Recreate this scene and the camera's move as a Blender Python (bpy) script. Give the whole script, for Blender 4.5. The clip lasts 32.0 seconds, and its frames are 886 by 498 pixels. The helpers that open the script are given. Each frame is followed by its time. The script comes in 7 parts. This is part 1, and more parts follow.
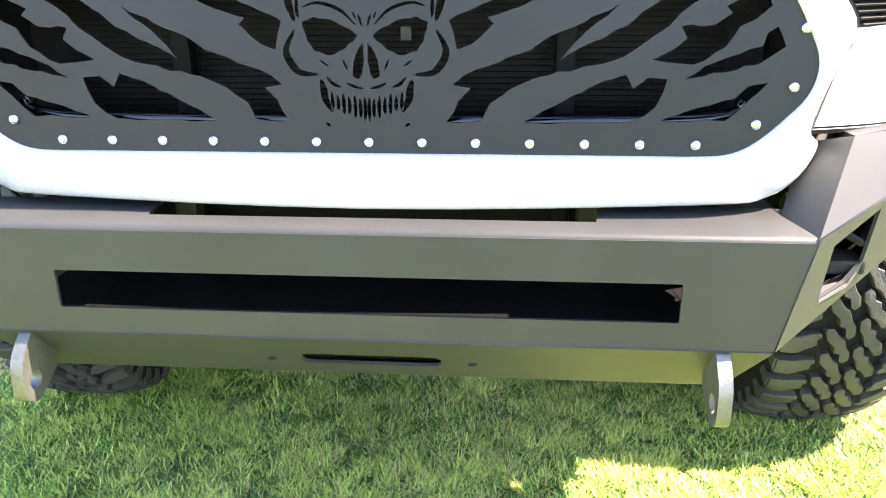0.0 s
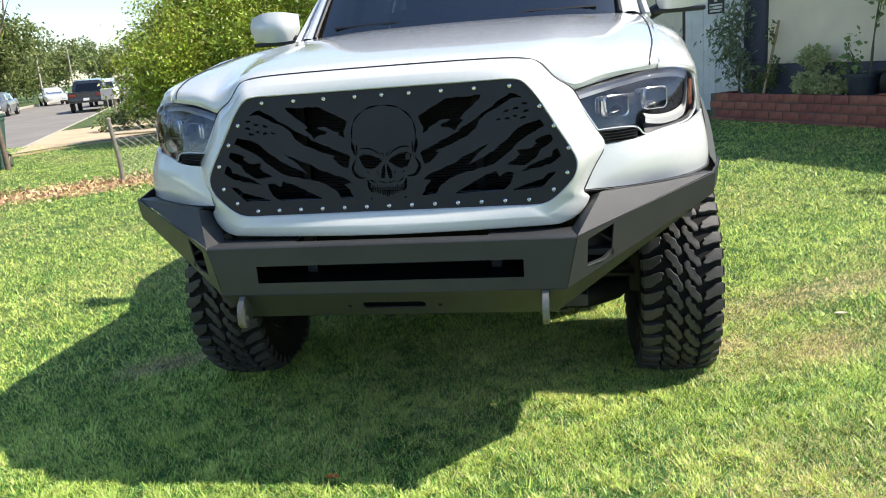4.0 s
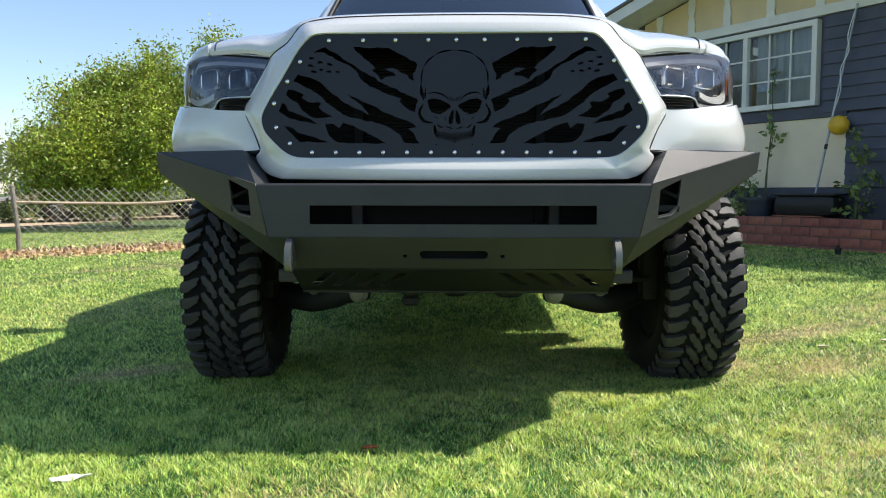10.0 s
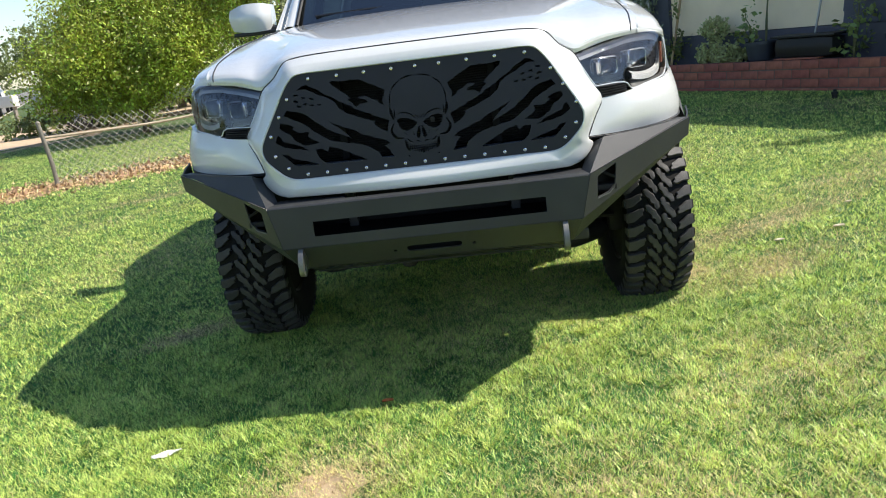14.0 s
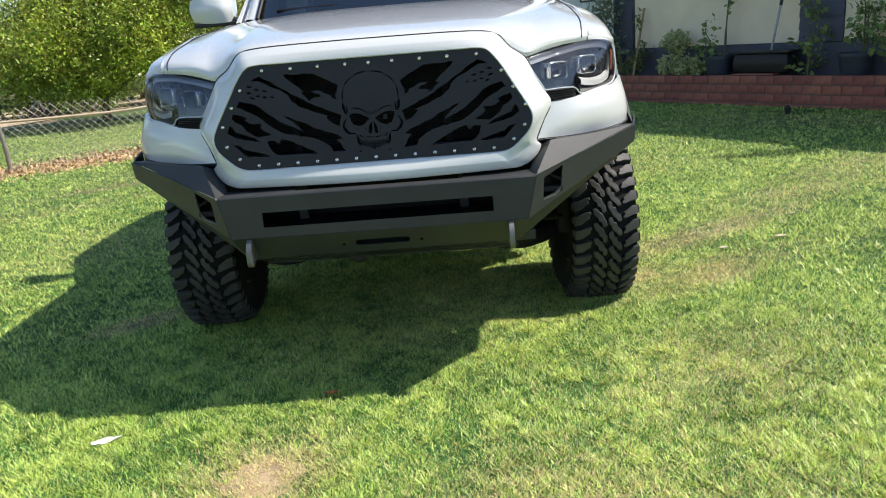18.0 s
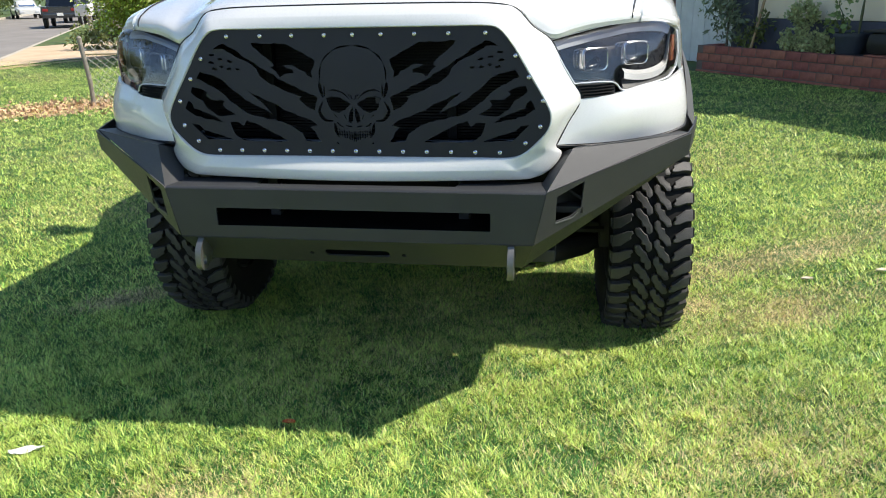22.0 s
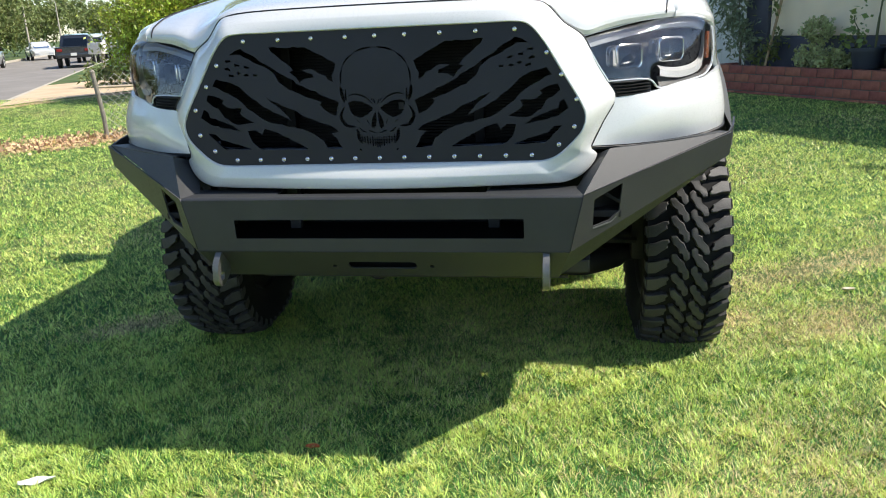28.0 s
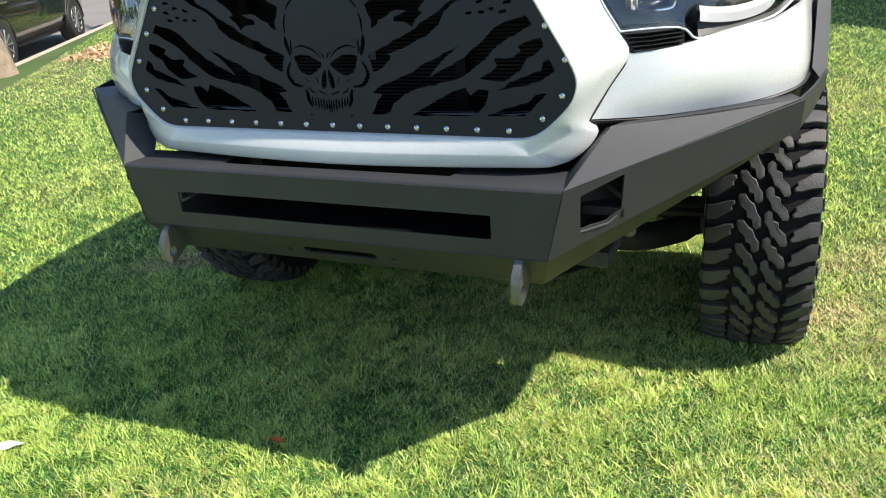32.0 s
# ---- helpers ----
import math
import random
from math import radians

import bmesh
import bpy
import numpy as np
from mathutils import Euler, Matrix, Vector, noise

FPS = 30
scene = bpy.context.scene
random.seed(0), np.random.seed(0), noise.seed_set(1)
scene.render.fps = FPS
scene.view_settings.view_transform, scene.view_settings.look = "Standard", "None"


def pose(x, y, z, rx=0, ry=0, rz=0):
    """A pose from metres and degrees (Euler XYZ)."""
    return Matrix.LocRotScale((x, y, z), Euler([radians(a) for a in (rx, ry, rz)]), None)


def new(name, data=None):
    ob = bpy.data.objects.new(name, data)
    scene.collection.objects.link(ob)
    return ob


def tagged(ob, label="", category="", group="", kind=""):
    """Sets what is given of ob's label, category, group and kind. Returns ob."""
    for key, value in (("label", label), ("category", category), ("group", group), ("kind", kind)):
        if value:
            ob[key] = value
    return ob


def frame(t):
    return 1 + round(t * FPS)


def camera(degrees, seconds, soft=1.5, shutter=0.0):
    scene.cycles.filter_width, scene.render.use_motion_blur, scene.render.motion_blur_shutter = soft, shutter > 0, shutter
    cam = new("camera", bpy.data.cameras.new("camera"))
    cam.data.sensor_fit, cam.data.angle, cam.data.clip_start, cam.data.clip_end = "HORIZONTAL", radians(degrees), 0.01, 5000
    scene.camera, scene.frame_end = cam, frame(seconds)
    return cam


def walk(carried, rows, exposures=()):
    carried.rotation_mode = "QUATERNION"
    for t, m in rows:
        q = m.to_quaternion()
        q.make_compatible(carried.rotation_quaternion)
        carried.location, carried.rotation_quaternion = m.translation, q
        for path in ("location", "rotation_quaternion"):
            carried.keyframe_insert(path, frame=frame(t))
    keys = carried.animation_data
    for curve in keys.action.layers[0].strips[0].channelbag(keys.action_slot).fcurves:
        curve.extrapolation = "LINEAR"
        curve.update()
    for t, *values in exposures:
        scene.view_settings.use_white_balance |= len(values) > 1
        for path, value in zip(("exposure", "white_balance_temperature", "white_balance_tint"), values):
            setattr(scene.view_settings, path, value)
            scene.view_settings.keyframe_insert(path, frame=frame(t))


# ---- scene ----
cam = camera(59.0, 32.0, soft=1.0)
# seconds, place in metres, turn in degrees
ROWS = [
    (0.0, 0.1890, -0.9220, 1.1100, 69.600, 0.500, 4.700),
    (0.5, 0.1921, -1.2589, 1.1859, 71.566, 1.557, 2.952),
    (1.0, 0.2758, -1.4913, 1.2348, 72.481, 1.198, 2.274),
    (1.5, 0.5227, -1.6056, 1.2427, 73.180, 1.225, 6.191),
    (2.0, 0.7044, -1.7453, 1.2833, 73.571, 2.762, 9.132),
    (2.5, 0.8099, -1.9071, 1.2840, 73.353, 1.110, 11.384),
    (3.0, 0.8782, -1.9480, 1.3051, 75.056, 0.977, 14.774),
    (3.5, 0.7802, -2.1657, 1.3120, 76.021, 3.280, 13.412),
    (5.5, 0.0995, -2.1919, 1.2474, 75.841, 1.408, 1.748),
    (6.0, 0.0251, -2.2037, 0.9831, 84.195, 0.004, 2.708),
    (6.5, 0.0387, -2.2472, 0.7972, 87.826, 0.631, 5.281),
    (7.0, 0.0716, -2.2123, 0.7544, 85.306, 1.566, 4.613),
    (7.5, 0.0560, -2.1981, 0.7394, 86.383, 1.607, 5.238),
    (8.0, 0.0504, -2.1875, 0.7477, 86.843, 1.399, 5.166),
    (8.5, 0.0368, -2.2118, 0.7637, 87.182, 0.815, 4.945),
    (9.0, 0.0394, -2.2351, 0.7651, 87.517, 0.726, 4.360),
    (9.5, 0.0424, -2.2386, 0.7570, 86.933, 0.549, 2.996),
    (10.0, 0.0446, -2.2405, 0.7592, 85.951, -0.035, 1.826),
    (10.5, 0.0392, -2.2545, 0.7854, 85.068, 0.378, 0.297),
    (11.0, 0.0206, -2.2403, 0.8276, 83.667, 0.342, -0.202),
    (11.5, 0.0680, -2.2844, 0.9894, 79.136, -0.904, 0.752),
    (12.0, 0.1488, -2.4323, 1.1970, 76.595, 1.846, 0.604),
    (12.5, 0.1653, -2.5090, 1.2686, 76.251, 4.352, -0.033),
    (13.0, 0.2025, -2.5844, 1.3039, 75.939, 5.675, 1.284),
    (13.5, 0.2168, -2.6244, 1.3104, 75.927, 6.325, 3.175),
    (14.0, 0.2532, -2.6614, 1.3025, 74.678, 6.947, 2.780),
    (14.5, 0.2628, -2.6714, 1.2969, 73.932, 7.405, 2.201),
    (16.5, 0.2677, -2.6801, 1.3017, 74.269, 5.125, 1.555),
    (17.0, 0.2832, -2.6724, 1.2796, 75.512, 3.212, 0.202),
    (17.5, 0.2984, -2.6913, 1.2783, 75.363, 4.036, -0.223),
    (18.0, 0.3108, -2.7081, 1.2870, 74.632, 4.487, 0.674),
    (18.5, 0.3052, -2.7227, 1.2922, 74.968, 4.181, 2.175),
    (19.0, 0.3015, -2.7274, 1.2961, 75.741, 2.866, 3.403),
    (19.5, 0.3003, -2.6330, 1.3386, 77.286, 1.800, 4.782),
    (20.0, 0.2665, -2.5001, 1.3023, 77.832, 1.490, 4.150),
    (20.5, 0.4040, -2.3801, 1.2978, 76.674, 1.409, 4.276),
    (21.0, 0.6424, -2.2839, 1.2999, 74.467, 2.251, 9.769),
    (21.5, 0.6854, -2.2085, 1.3069, 72.574, 2.419, 11.990),
    (22.0, 0.6363, -2.1144, 1.3304, 71.576, 1.331, 9.298),
    (22.5, 0.6201, -2.0449, 1.3115, 71.437, 1.112, 6.030),
    (23.0, 0.7303, -2.0062, 1.3177, 72.347, 0.030, 9.066),
    (23.5, 0.9272, -1.9278, 1.3168, 73.972, -1.145, 15.346),
    (24.0, 1.0025, -1.9078, 1.3044, 72.775, 1.691, 15.450),
    (24.5, 0.9840, -1.9860, 1.3353, 69.287, 4.883, 15.718),
    (25.0, 0.9563, -1.9894, 1.3345, 68.050, 5.897, 14.932),
    (25.5, 0.7637, -1.9733, 1.3163, 67.600, 4.013, 12.097),
    (27.5, 0.5561, -2.0112, 1.2446, 73.553, 2.327, 10.146),
    (28.0, 0.5660, -2.0242, 1.2388, 73.807, 2.697, 9.764),
    (28.5, 0.5784, -2.0159, 1.2563, 75.900, 2.850, 9.601),
    (29.0, 0.6978, -1.9543, 1.2846, 77.245, 2.859, 11.796),
    (29.5, 0.8947, -1.8167, 1.2980, 76.455, 3.207, 17.114),
    (30.0, 0.9301, -1.7008, 1.2884, 74.303, 2.974, 19.642),
    (30.5, 0.8283, -1.5013, 1.2766, 71.484, -0.074, 17.892),
    (31.0, 0.8013, -1.4059, 1.2769, 66.403, 0.451, 18.762),
    (31.5, 0.8836, -1.4091, 1.2864, 63.509, 3.540, 23.703),
    (32.0, 0.9527, -1.4166, 1.3190, 66.364, 4.484, 22.855),
]
walk(cam, [(t, pose(*row)) for t, *row in ROWS],
     exposures=[(0.0, 3.0, 7500, 19), (0.5, 2.35, 7167, 16), (1.0, 1.8, 6833, 13), (1.5, 1.2, 6500, 10), (2.0, 0.88, 6500, 10), (2.6, 0.74, 6500, 10), (5.5, 0.7, 6500, 10), (7.0, 0.55, 6500, 10), (14.0, 0.55, 6500, 10), (19.0, 0.50, 6500, 10), (23.0, 0.62, 6500, 10), (30.0, 0.62, 6500, 10), (31.0, 0.85, 6500, 10), (32.0, 0.7, 6500, 10)])

# ---- sky and sun ----
SUN = Vector((0.83, 0.08, 1.0)).normalized()
world = bpy.data.worlds.new("world")
scene.world = world
world.use_nodes = True
wn = world.node_tree.nodes
sky = wn.new("ShaderNodeTexSky")
sky.sky_type = "NISHITA"
sky.sun_disc = False
sky.sun_elevation = math.asin(SUN.z)
sky.sun_rotation = math.atan2(SUN.x, SUN.y)
sky.air_density, sky.dust_density, sky.ozone_density = 1.0, 0.4, 2.3
wn["Background"].inputs["Strength"].default_value = 0.135
world.node_tree.links.new(sky.outputs[0], wn["Background"].inputs["Color"])
lamp = bpy.data.lights.new("sun", "SUN")
lamp.energy, lamp.angle, lamp.color = 4.7, radians(0.55), (1.0, 0.925, 0.80)
sun = new("sun", lamp)
sun.matrix_world = SUN.to_track_quat("Z", "Y").to_matrix().to_4x4()


# ---- materials ----
def mat(name, base, rough=0.5, metal=0.0, var=0.12, scale=6.0, bump=0.0, bscale=80.0, coat=0.0, dark=None, detail=4.0, island=0.0, per_object=0.0, spec=0.5, trans=0.0):
    """A procedural surface: base colour mottled at two scales, roughness that varies, and fine relief."""
    m = bpy.data.materials.new(name)
    m.use_nodes = True
    n, ln = m.node_tree.nodes, m.node_tree.links
    p = n["Principled BSDF"]
    p.inputs["Metallic"].default_value = metal
    p.inputs["Coat Weight"].default_value = coat
    p.inputs["Coat Roughness"].default_value = 0.05
    p.inputs["Specular IOR Level"].default_value = spec
    co = n.new("ShaderNodeTexCoord")
    big, small = n.new("ShaderNodeTexNoise"), n.new("ShaderNodeTexNoise")
    big.inputs["Scale"].default_value, big.inputs["Detail"].default_value = scale, detail
    small.inputs["Scale"].default_value, small.inputs["Detail"].default_value = bscale, 3.0
    for tex in (big, small):
        ln.new(co.outputs["Object"], tex.inputs["Vector"])
    mix = n.new("ShaderNodeMath")
    mix.operation = "MULTIPLY_ADD"
    ln.new(small.outputs["Fac"], mix.inputs[0])
    mix.inputs[1].default_value = 0.45
    ln.new(big.outputs["Fac"], mix.inputs[2])
    ramp = n.new("ShaderNodeMapRange")
    ln.new(mix.outputs[0], ramp.inputs["Value"])
    ramp.inputs["From Min"].default_value, ramp.inputs["From Max"].default_value = 0.45, 1.0
    col = n.new("ShaderNodeMix")
    col.data_type = "RGBA"
    ln.new(ramp.outputs["Result"], col.inputs["Factor"])
    low = dark or [c * (1 - var) for c in base]
    col.inputs["A"].default_value = (*low, 1)
    col.inputs["B"].default_value = (*[min(1, c * (1 + var * 0.6)) for c in base], 1)
    out = col.outputs["Result"]
    if island or per_object:
        hsv = n.new("ShaderNodeHueSaturation")
        if island:
            geo = n.new("ShaderNodeNewGeometry")
            rnd = geo.outputs["Random Per Island"]
        else:
            info = n.new("ShaderNodeObjectInfo")
            rnd = info.outputs["Random"]
        amount = island or per_object
        for key, lo, hi in (("Value", 1 - amount, 1 + amount), ("Hue", 0.5 - 0.06 * amount, 0.5 + 0.05 * amount)):
            r = n.new("ShaderNodeMapRange")
            ln.new(rnd, r.inputs["Value"])
            r.inputs["To Min"].default_value, r.inputs["To Max"].default_value = lo, hi
            ln.new(r.outputs["Result"], hsv.inputs[key])
        ln.new(out, hsv.inputs["Color"])
        out = hsv.outputs["Color"]
    ln.new(out, p.inputs["Base Color"])
    rr = n.new("ShaderNodeMapRange")
    ln.new(small.outputs["Fac"], rr.inputs["Value"])
    rr.inputs["To Min"].default_value, rr.inputs["To Max"].default_value = max(0.0, rough * 0.82), min(1.0, rough * 1.18)
    ln.new(rr.outputs["Result"], p.inputs["Roughness"])
    if bump:
        b = n.new("ShaderNodeBump")
        b.inputs["Strength"].default_value, b.inputs["Distance"].default_value = bump, 0.004
        ln.new(small.outputs["Fac"], b.inputs["Height"])
        ln.new(b.outputs["Normal"], p.inputs["Normal"])
    if trans:
        tl = n.new("ShaderNodeBsdfTranslucent")
        ln.new(out, tl.inputs["Color"])
        mx = n.new("ShaderNodeMixShader")
        mx.inputs[0].default_value = trans
        ln.new(p.outputs[0], mx.inputs[1])
        ln.new(tl.outputs[0], mx.inputs[2])
        ln.new(mx.outputs[0], n["Material Output"].inputs["Surface"])
    return m


def glass(name, tint=(1, 1, 1), gloss=1.0, through_part=1.0, rough=0.01, ior=1.5):
    """A thin pane: clear or tinted, with the mirror sheen of glass."""
    m = bpy.data.materials.new(name)
    m.use_nodes = True
    n, ln = m.node_tree.nodes, m.node_tree.links
    n.remove(n["Principled BSDF"])
    tr, gl, mx, fr = (n.new("ShaderNodeBsdf" + k) if k[0] != "M" and k[0] != "F" else n.new("ShaderNode" + k) for k in ("Transparent", "Glossy", "MixShader", "Fresnel"))
    tr.inputs["Color"].default_value = (*[c * through_part for c in tint], 1)
    gl.inputs["Roughness"].default_value = rough
    gl.inputs["Color"].default_value = (gloss, gloss, gloss, 1)
    fr.inputs["IOR"].default_value = ior
    ln.new(fr.outputs[0], mx.inputs[0])
    ln.new(tr.outputs[0], mx.inputs[1])
    ln.new(gl.outputs[0], mx.inputs[2])
    ln.new(mx.outputs[0], n["Material Output"].inputs["Surface"])
    return m


WHITE = mat("white_car_paint", (0.66, 0.665, 0.65), 0.28, 0, 0.03, 3, coat=1.0, bscale=300)
POWDER = mat("black_powder_coat", (0.036, 0.037, 0.040), 0.46, 0, 0.25, 5, 0.14, 900, spec=0.42)
PANELBLK = mat("satin_black_steel", (0.016, 0.018, 0.027), 0.38, 0.0, 0.2, 8, 0.05, 700, spec=0.32)
BLACK = mat("black_plastic", (0.012, 0.012, 0.013), 0.5, 0, 0.2, 10, 0.1, 400)
DARK = mat("dark_underbody", (0.02, 0.019, 0.018), 0.7, 0.2, 0.4, 6, 0.3, 120)
FLARE = mat("grey_plastic", (0.11, 0.112, 0.118), 0.55, 0, 0.12, 8, 0.1, 600)
RUBBER = mat("tyre_rubber", (0.024, 0.023, 0.022), 0.62, 0, 0.45, 7, 0.3, 260)
STEEL = mat("bare_steel", (0.42, 0.42, 0.41), 0.38, 0.9, 0.3, 14, 0.15, 200)
CHROME = mat("chrome", (0.75, 0.75, 0.76), 0.12, 1.0, 0.05, 20)
# shared by the radiator fins and the sheets that blacken the bumper openings
FIN_SHADE = mat("fin_and_shade_black", (0.006, 0.006, 0.007), 0.55, 0.2, 0.2, 10, spec=0.25)
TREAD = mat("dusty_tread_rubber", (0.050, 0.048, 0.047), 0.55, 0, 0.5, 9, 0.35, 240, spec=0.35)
# carcass colour near black: shade between the tread blocks is painted in
GROOVE = mat("shaded_groove_rubber", (0.008, 0.008, 0.008), 0.8, 0, 0.3, 7, 0.2, 200, spec=0.2)
TOWSTEEL = mat("dull_bare_steel", (0.21, 0.21, 0.20), 0.5, 0.85, 0.35, 18, 0.2, 160)
LENS = glass("headlight_lens", (0.95, 0.96, 0.97), 1.0, 0.98, 0.01, 1.75)
HOUSING = mat("dark_grey_lamp_housing", (0.035, 0.035, 0.038), 0.28, 0.2, 0.3, 20)
PROJ = glass("projector_glass", (0.75, 0.8, 0.85), 1.0, 0.6, 0.02, 1.6)
DRL = mat("drl_diffuser", (0.60, 0.62, 0.65), 0.25, 0, 0.05, 12)
AMBER = mat("amber_reflector", (0.24, 0.075, 0.035), 0.25, 0, 0.2, 30)
RED = mat("red_reflector", (0.28, 0.015, 0.012), 0.3, 0, 0.3, 30)
WINDSHIELD = glass("windshield_glass", (0.30, 0.38, 0.40), 1.0, 0.45, 0.0, 2.2)


# ---- building helpers ----
class Mesh:
    """Vertices and faces that become one mesh."""

    def __init__(self):
        self.v, self.f = [], []

    def add(self, verts, faces):
        k = len(self.v)
        self.v += [tuple(p) for p in verts]
        self.f += [tuple(i + k for i in f) for f in faces]
        return self

    def box(self, centre, size, turn=None, taper=(1, 1)):
        m = turn or Matrix()
        c = Vector(centre)
        out = []
        for z in (-0.5, 0.5):
            k = taper if z > 0 else (1, 1)
            for x, y in ((-0.5, -0.5), (0.5, -0.5), (0.5, 0.5), (-0.5, 0.5)):
                out.append(c + m.to_3x3() @ Vector((x * size[0] * k[0], y * size[1] * k[1], z * size[2])))
        return self.add(out, [(3, 2, 1, 0), (4, 5, 6, 7), (0, 1, 5, 4), (1, 2, 6, 5), (2, 3, 7, 6), (3, 0, 4, 7)])

    def rounded(self, centre, size, r=0.01, turn=None):
        """A box with chamfered edges."""
        m = (turn or Matrix()).to_3x3()
        bm = bmesh.new()
        bmesh.ops.create_cube(bm, size=1.0)
        for v in bm.verts:
            v.co = Vector([v.co[i] * size[i] for i in range(3)])
        bmesh.ops.bevel(bm, geom=bm.edges[:], offset=min(r, 0.45 * min(size)), segments=2, affect="EDGES", profile=0.6)
        bm.verts.index_update()
        self.add([Vector(centre) + m @ v.co for v in bm.verts], [[v.index for v in f.verts] for f in bm.faces])
        bm.free()
        return self

    def tube(self, path, radius, sides=8, caps=True):
        """A round bar along a path; radius a number or one for each point."""
        path = [Vector(p) for p in path]
        rad = radius if isinstance(radius, (list, tuple)) else [radius] * len(path)
        out, faces = [], []
        ref = None
        for i, p in enumerate(path):
            d = (path[min(i + 1, len(path) - 1)] - path[max(i - 1, 0)]).normalized()
            if ref is None:
                ref = d.orthogonal().normalized()
            ref = (ref - d * ref.dot(d)).normalized()
            side = d.cross(ref)
            for k in range(sides):
                a = 2 * math.pi * k / sides
                out.append(p + rad[i] * (math.cos(a) * ref + math.sin(a) * side))
        for i in range(len(path) - 1):
            for k in range(sides):
                a, b = i * sides + k, i * sides + (k + 1) % sides
                faces.append((a, b, b + sides, a + sides))
        if caps:
            faces.append(tuple(range(sides))[::-1])
            faces.append(tuple((len(path) - 1) * sides + k for k in range(sides)))
        return self.add(out, faces)

    def lathe(self, profile, centre=(0, 0, 0), axis="z", sides=24):
        """Profile of (radius, height) turned round an axis through centre."""
        c, out, faces = Vector(centre), [], []
        for r, h in profile:
            for k in range(sides):
                a = 2 * math.pi * k / sides
                u, w = r * math.cos(a), r * math.sin(a)
                out.append(c + Vector({"z": (u, w, h), "y": (w, h, u), "x": (h, u, w)}[axis]))
        for i in range(len(profile) - 1):
            for k in range(sides):
                a, b = i * sides + k, i * sides + (k + 1) % sides
                faces.append((a, b, b + sides, a + sides))
        faces.append(tuple(range(sides))[::-1])
        faces.append(tuple((len(profile) - 1) * sides + k for k in range(sides)))
        return self.add(out, faces)

    def grid(self, rows, flip=False):
        """A sheet through rows of points."""
        w = len(rows[0])
        faces = []
        for i in range(len(rows) - 1):
            for j in range(w - 1):
                a = i * w + j
                q = (a, a + 1, a + w + 1, a + w)
                faces.append(q[::-1] if flip else q)
        return self.add([p for r in rows for p in r], faces)

    def mirror(self):
        """The same again on the other side of x = 0."""
        v = [(-x, y, z) for x, y, z in self.v]
        return self.add(v, [f[::-1] for f in list(self.f)])

    def data(self, name, angle=None):
        me = bpy.data.meshes.new(name)
        me.from_pydata(self.v, [], self.f)
        me.validate()
        if angle is not None:
            me.shade_smooth()
            me.set_sharp_from_angle(angle=radians(angle))
        return me


def part(name, mesh, material, parent=None, label="", angle=None, at=None):
    """One mesh object under a thing or a part."""
    me = mesh.data(name, angle) if isinstance(mesh, Mesh) else mesh
    if not me.materials:
        me.materials.append(material)
    ob = new(name, me)
    if parent:
        ob.parent = parent
    if at is not None:
        ob.matrix_basis = at
    if label:
        ob["label"] = label
    return ob


def thing(name, label, category, m=None, group="", kind=""):
    ob = new(name)
    ob.empty_display_size = 0.1
    if m is not None:
        ob.matrix_basis = m
    return tagged(ob, label, category, group, kind)


def curve(points, per=6, closed=False):
    """A smooth line through points (Catmull-Rom)."""
    p = [Vector(q) for q in points]
    n = len(p)
    out = []
    for i in range(n if closed else n - 1):
        a, b, c, d = ((p[(i + k) % n]) if closed else p[min(max(i + k, 0), n - 1)] for k in (-1, 0, 1, 2))
        for s in range(per):
            t = s / per
            out.append(0.5 * (2 * b + (c - a) * t + (2 * a - 5 * b + 4 * c - d) * t * t + (3 * b - a - 3 * c + d) * t ** 3))
    if not closed:
        out.append(p[-1])
    return out


def sheet(rows, per=5, across=5, smooth=True):
    """A smooth surface through rows of control points, as rows of points."""
    dense = [curve(r, across) for r in rows]
    cols = [curve(c, per) for c in zip(*dense)]
    return [list(r) for r in zip(*cols)]


def thick(rows, depth, flip=False):
    """A closed shell: the sheet and a copy moved by depth."""
    d = Vector(depth)
    m = Mesh().grid(rows, flip)
    m.grid([[p + d for p in r] for r in rows], not flip)
    rim = [rows[0][j] for j in range(len(rows[0]))] + [r[-1] for r in rows[1:]] + rows[-1][-2::-1] + [r[0] for r in rows[-2:0:-1]]
    m.grid([rim + rim[:1], [p + d for p in rim + rim[:1]]], not flip)
    return m


def cut_plate(name, outline, holes, depth, frame_m, bevel=0.0):
    """A flat plate with holes, cut in the plane of frame_m's x and y; depth is its thickness."""
    cu = bpy.data.curves.new(name, "CURVE")
    cu.dimensions, cu.fill_mode, cu.extrude, cu.bevel_depth, cu.bevel_resolution = "2D", "BOTH", depth / 2, bevel, 1
    for loop in [outline, *holes]:
        sp = cu.splines.new("POLY")
        sp.points.add(len(loop) - 1)
        for q, (x, y) in zip(sp.points, loop):
            q.co = (x, y, 0, 1)
        sp.use_cyclic_u = True
    ob = bpy.data.objects.new(name, cu)
    scene.collection.objects.link(ob)
    me = bpy.data.meshes.new_from_object(ob.evaluated_get(bpy.context.evaluated_depsgraph_get()))
    bpy.data.objects.remove(ob)
    bpy.data.curves.remove(cu)
    me.transform(frame_m)
    me.materials.clear()
    me.name = name
    return me


def plane_of(a, b, c):
    """A frame with its origin at a, x towards b, and c on the +y side."""
    a, b, c = Vector(a), Vector(b), Vector(c)
    x = (b - a).normalized()
    z = x.cross(c - a).normalized()
    y = z.cross(x)
    m = Matrix((x, y, z)).transposed().to_4x4()
    m.translation = a
    return m


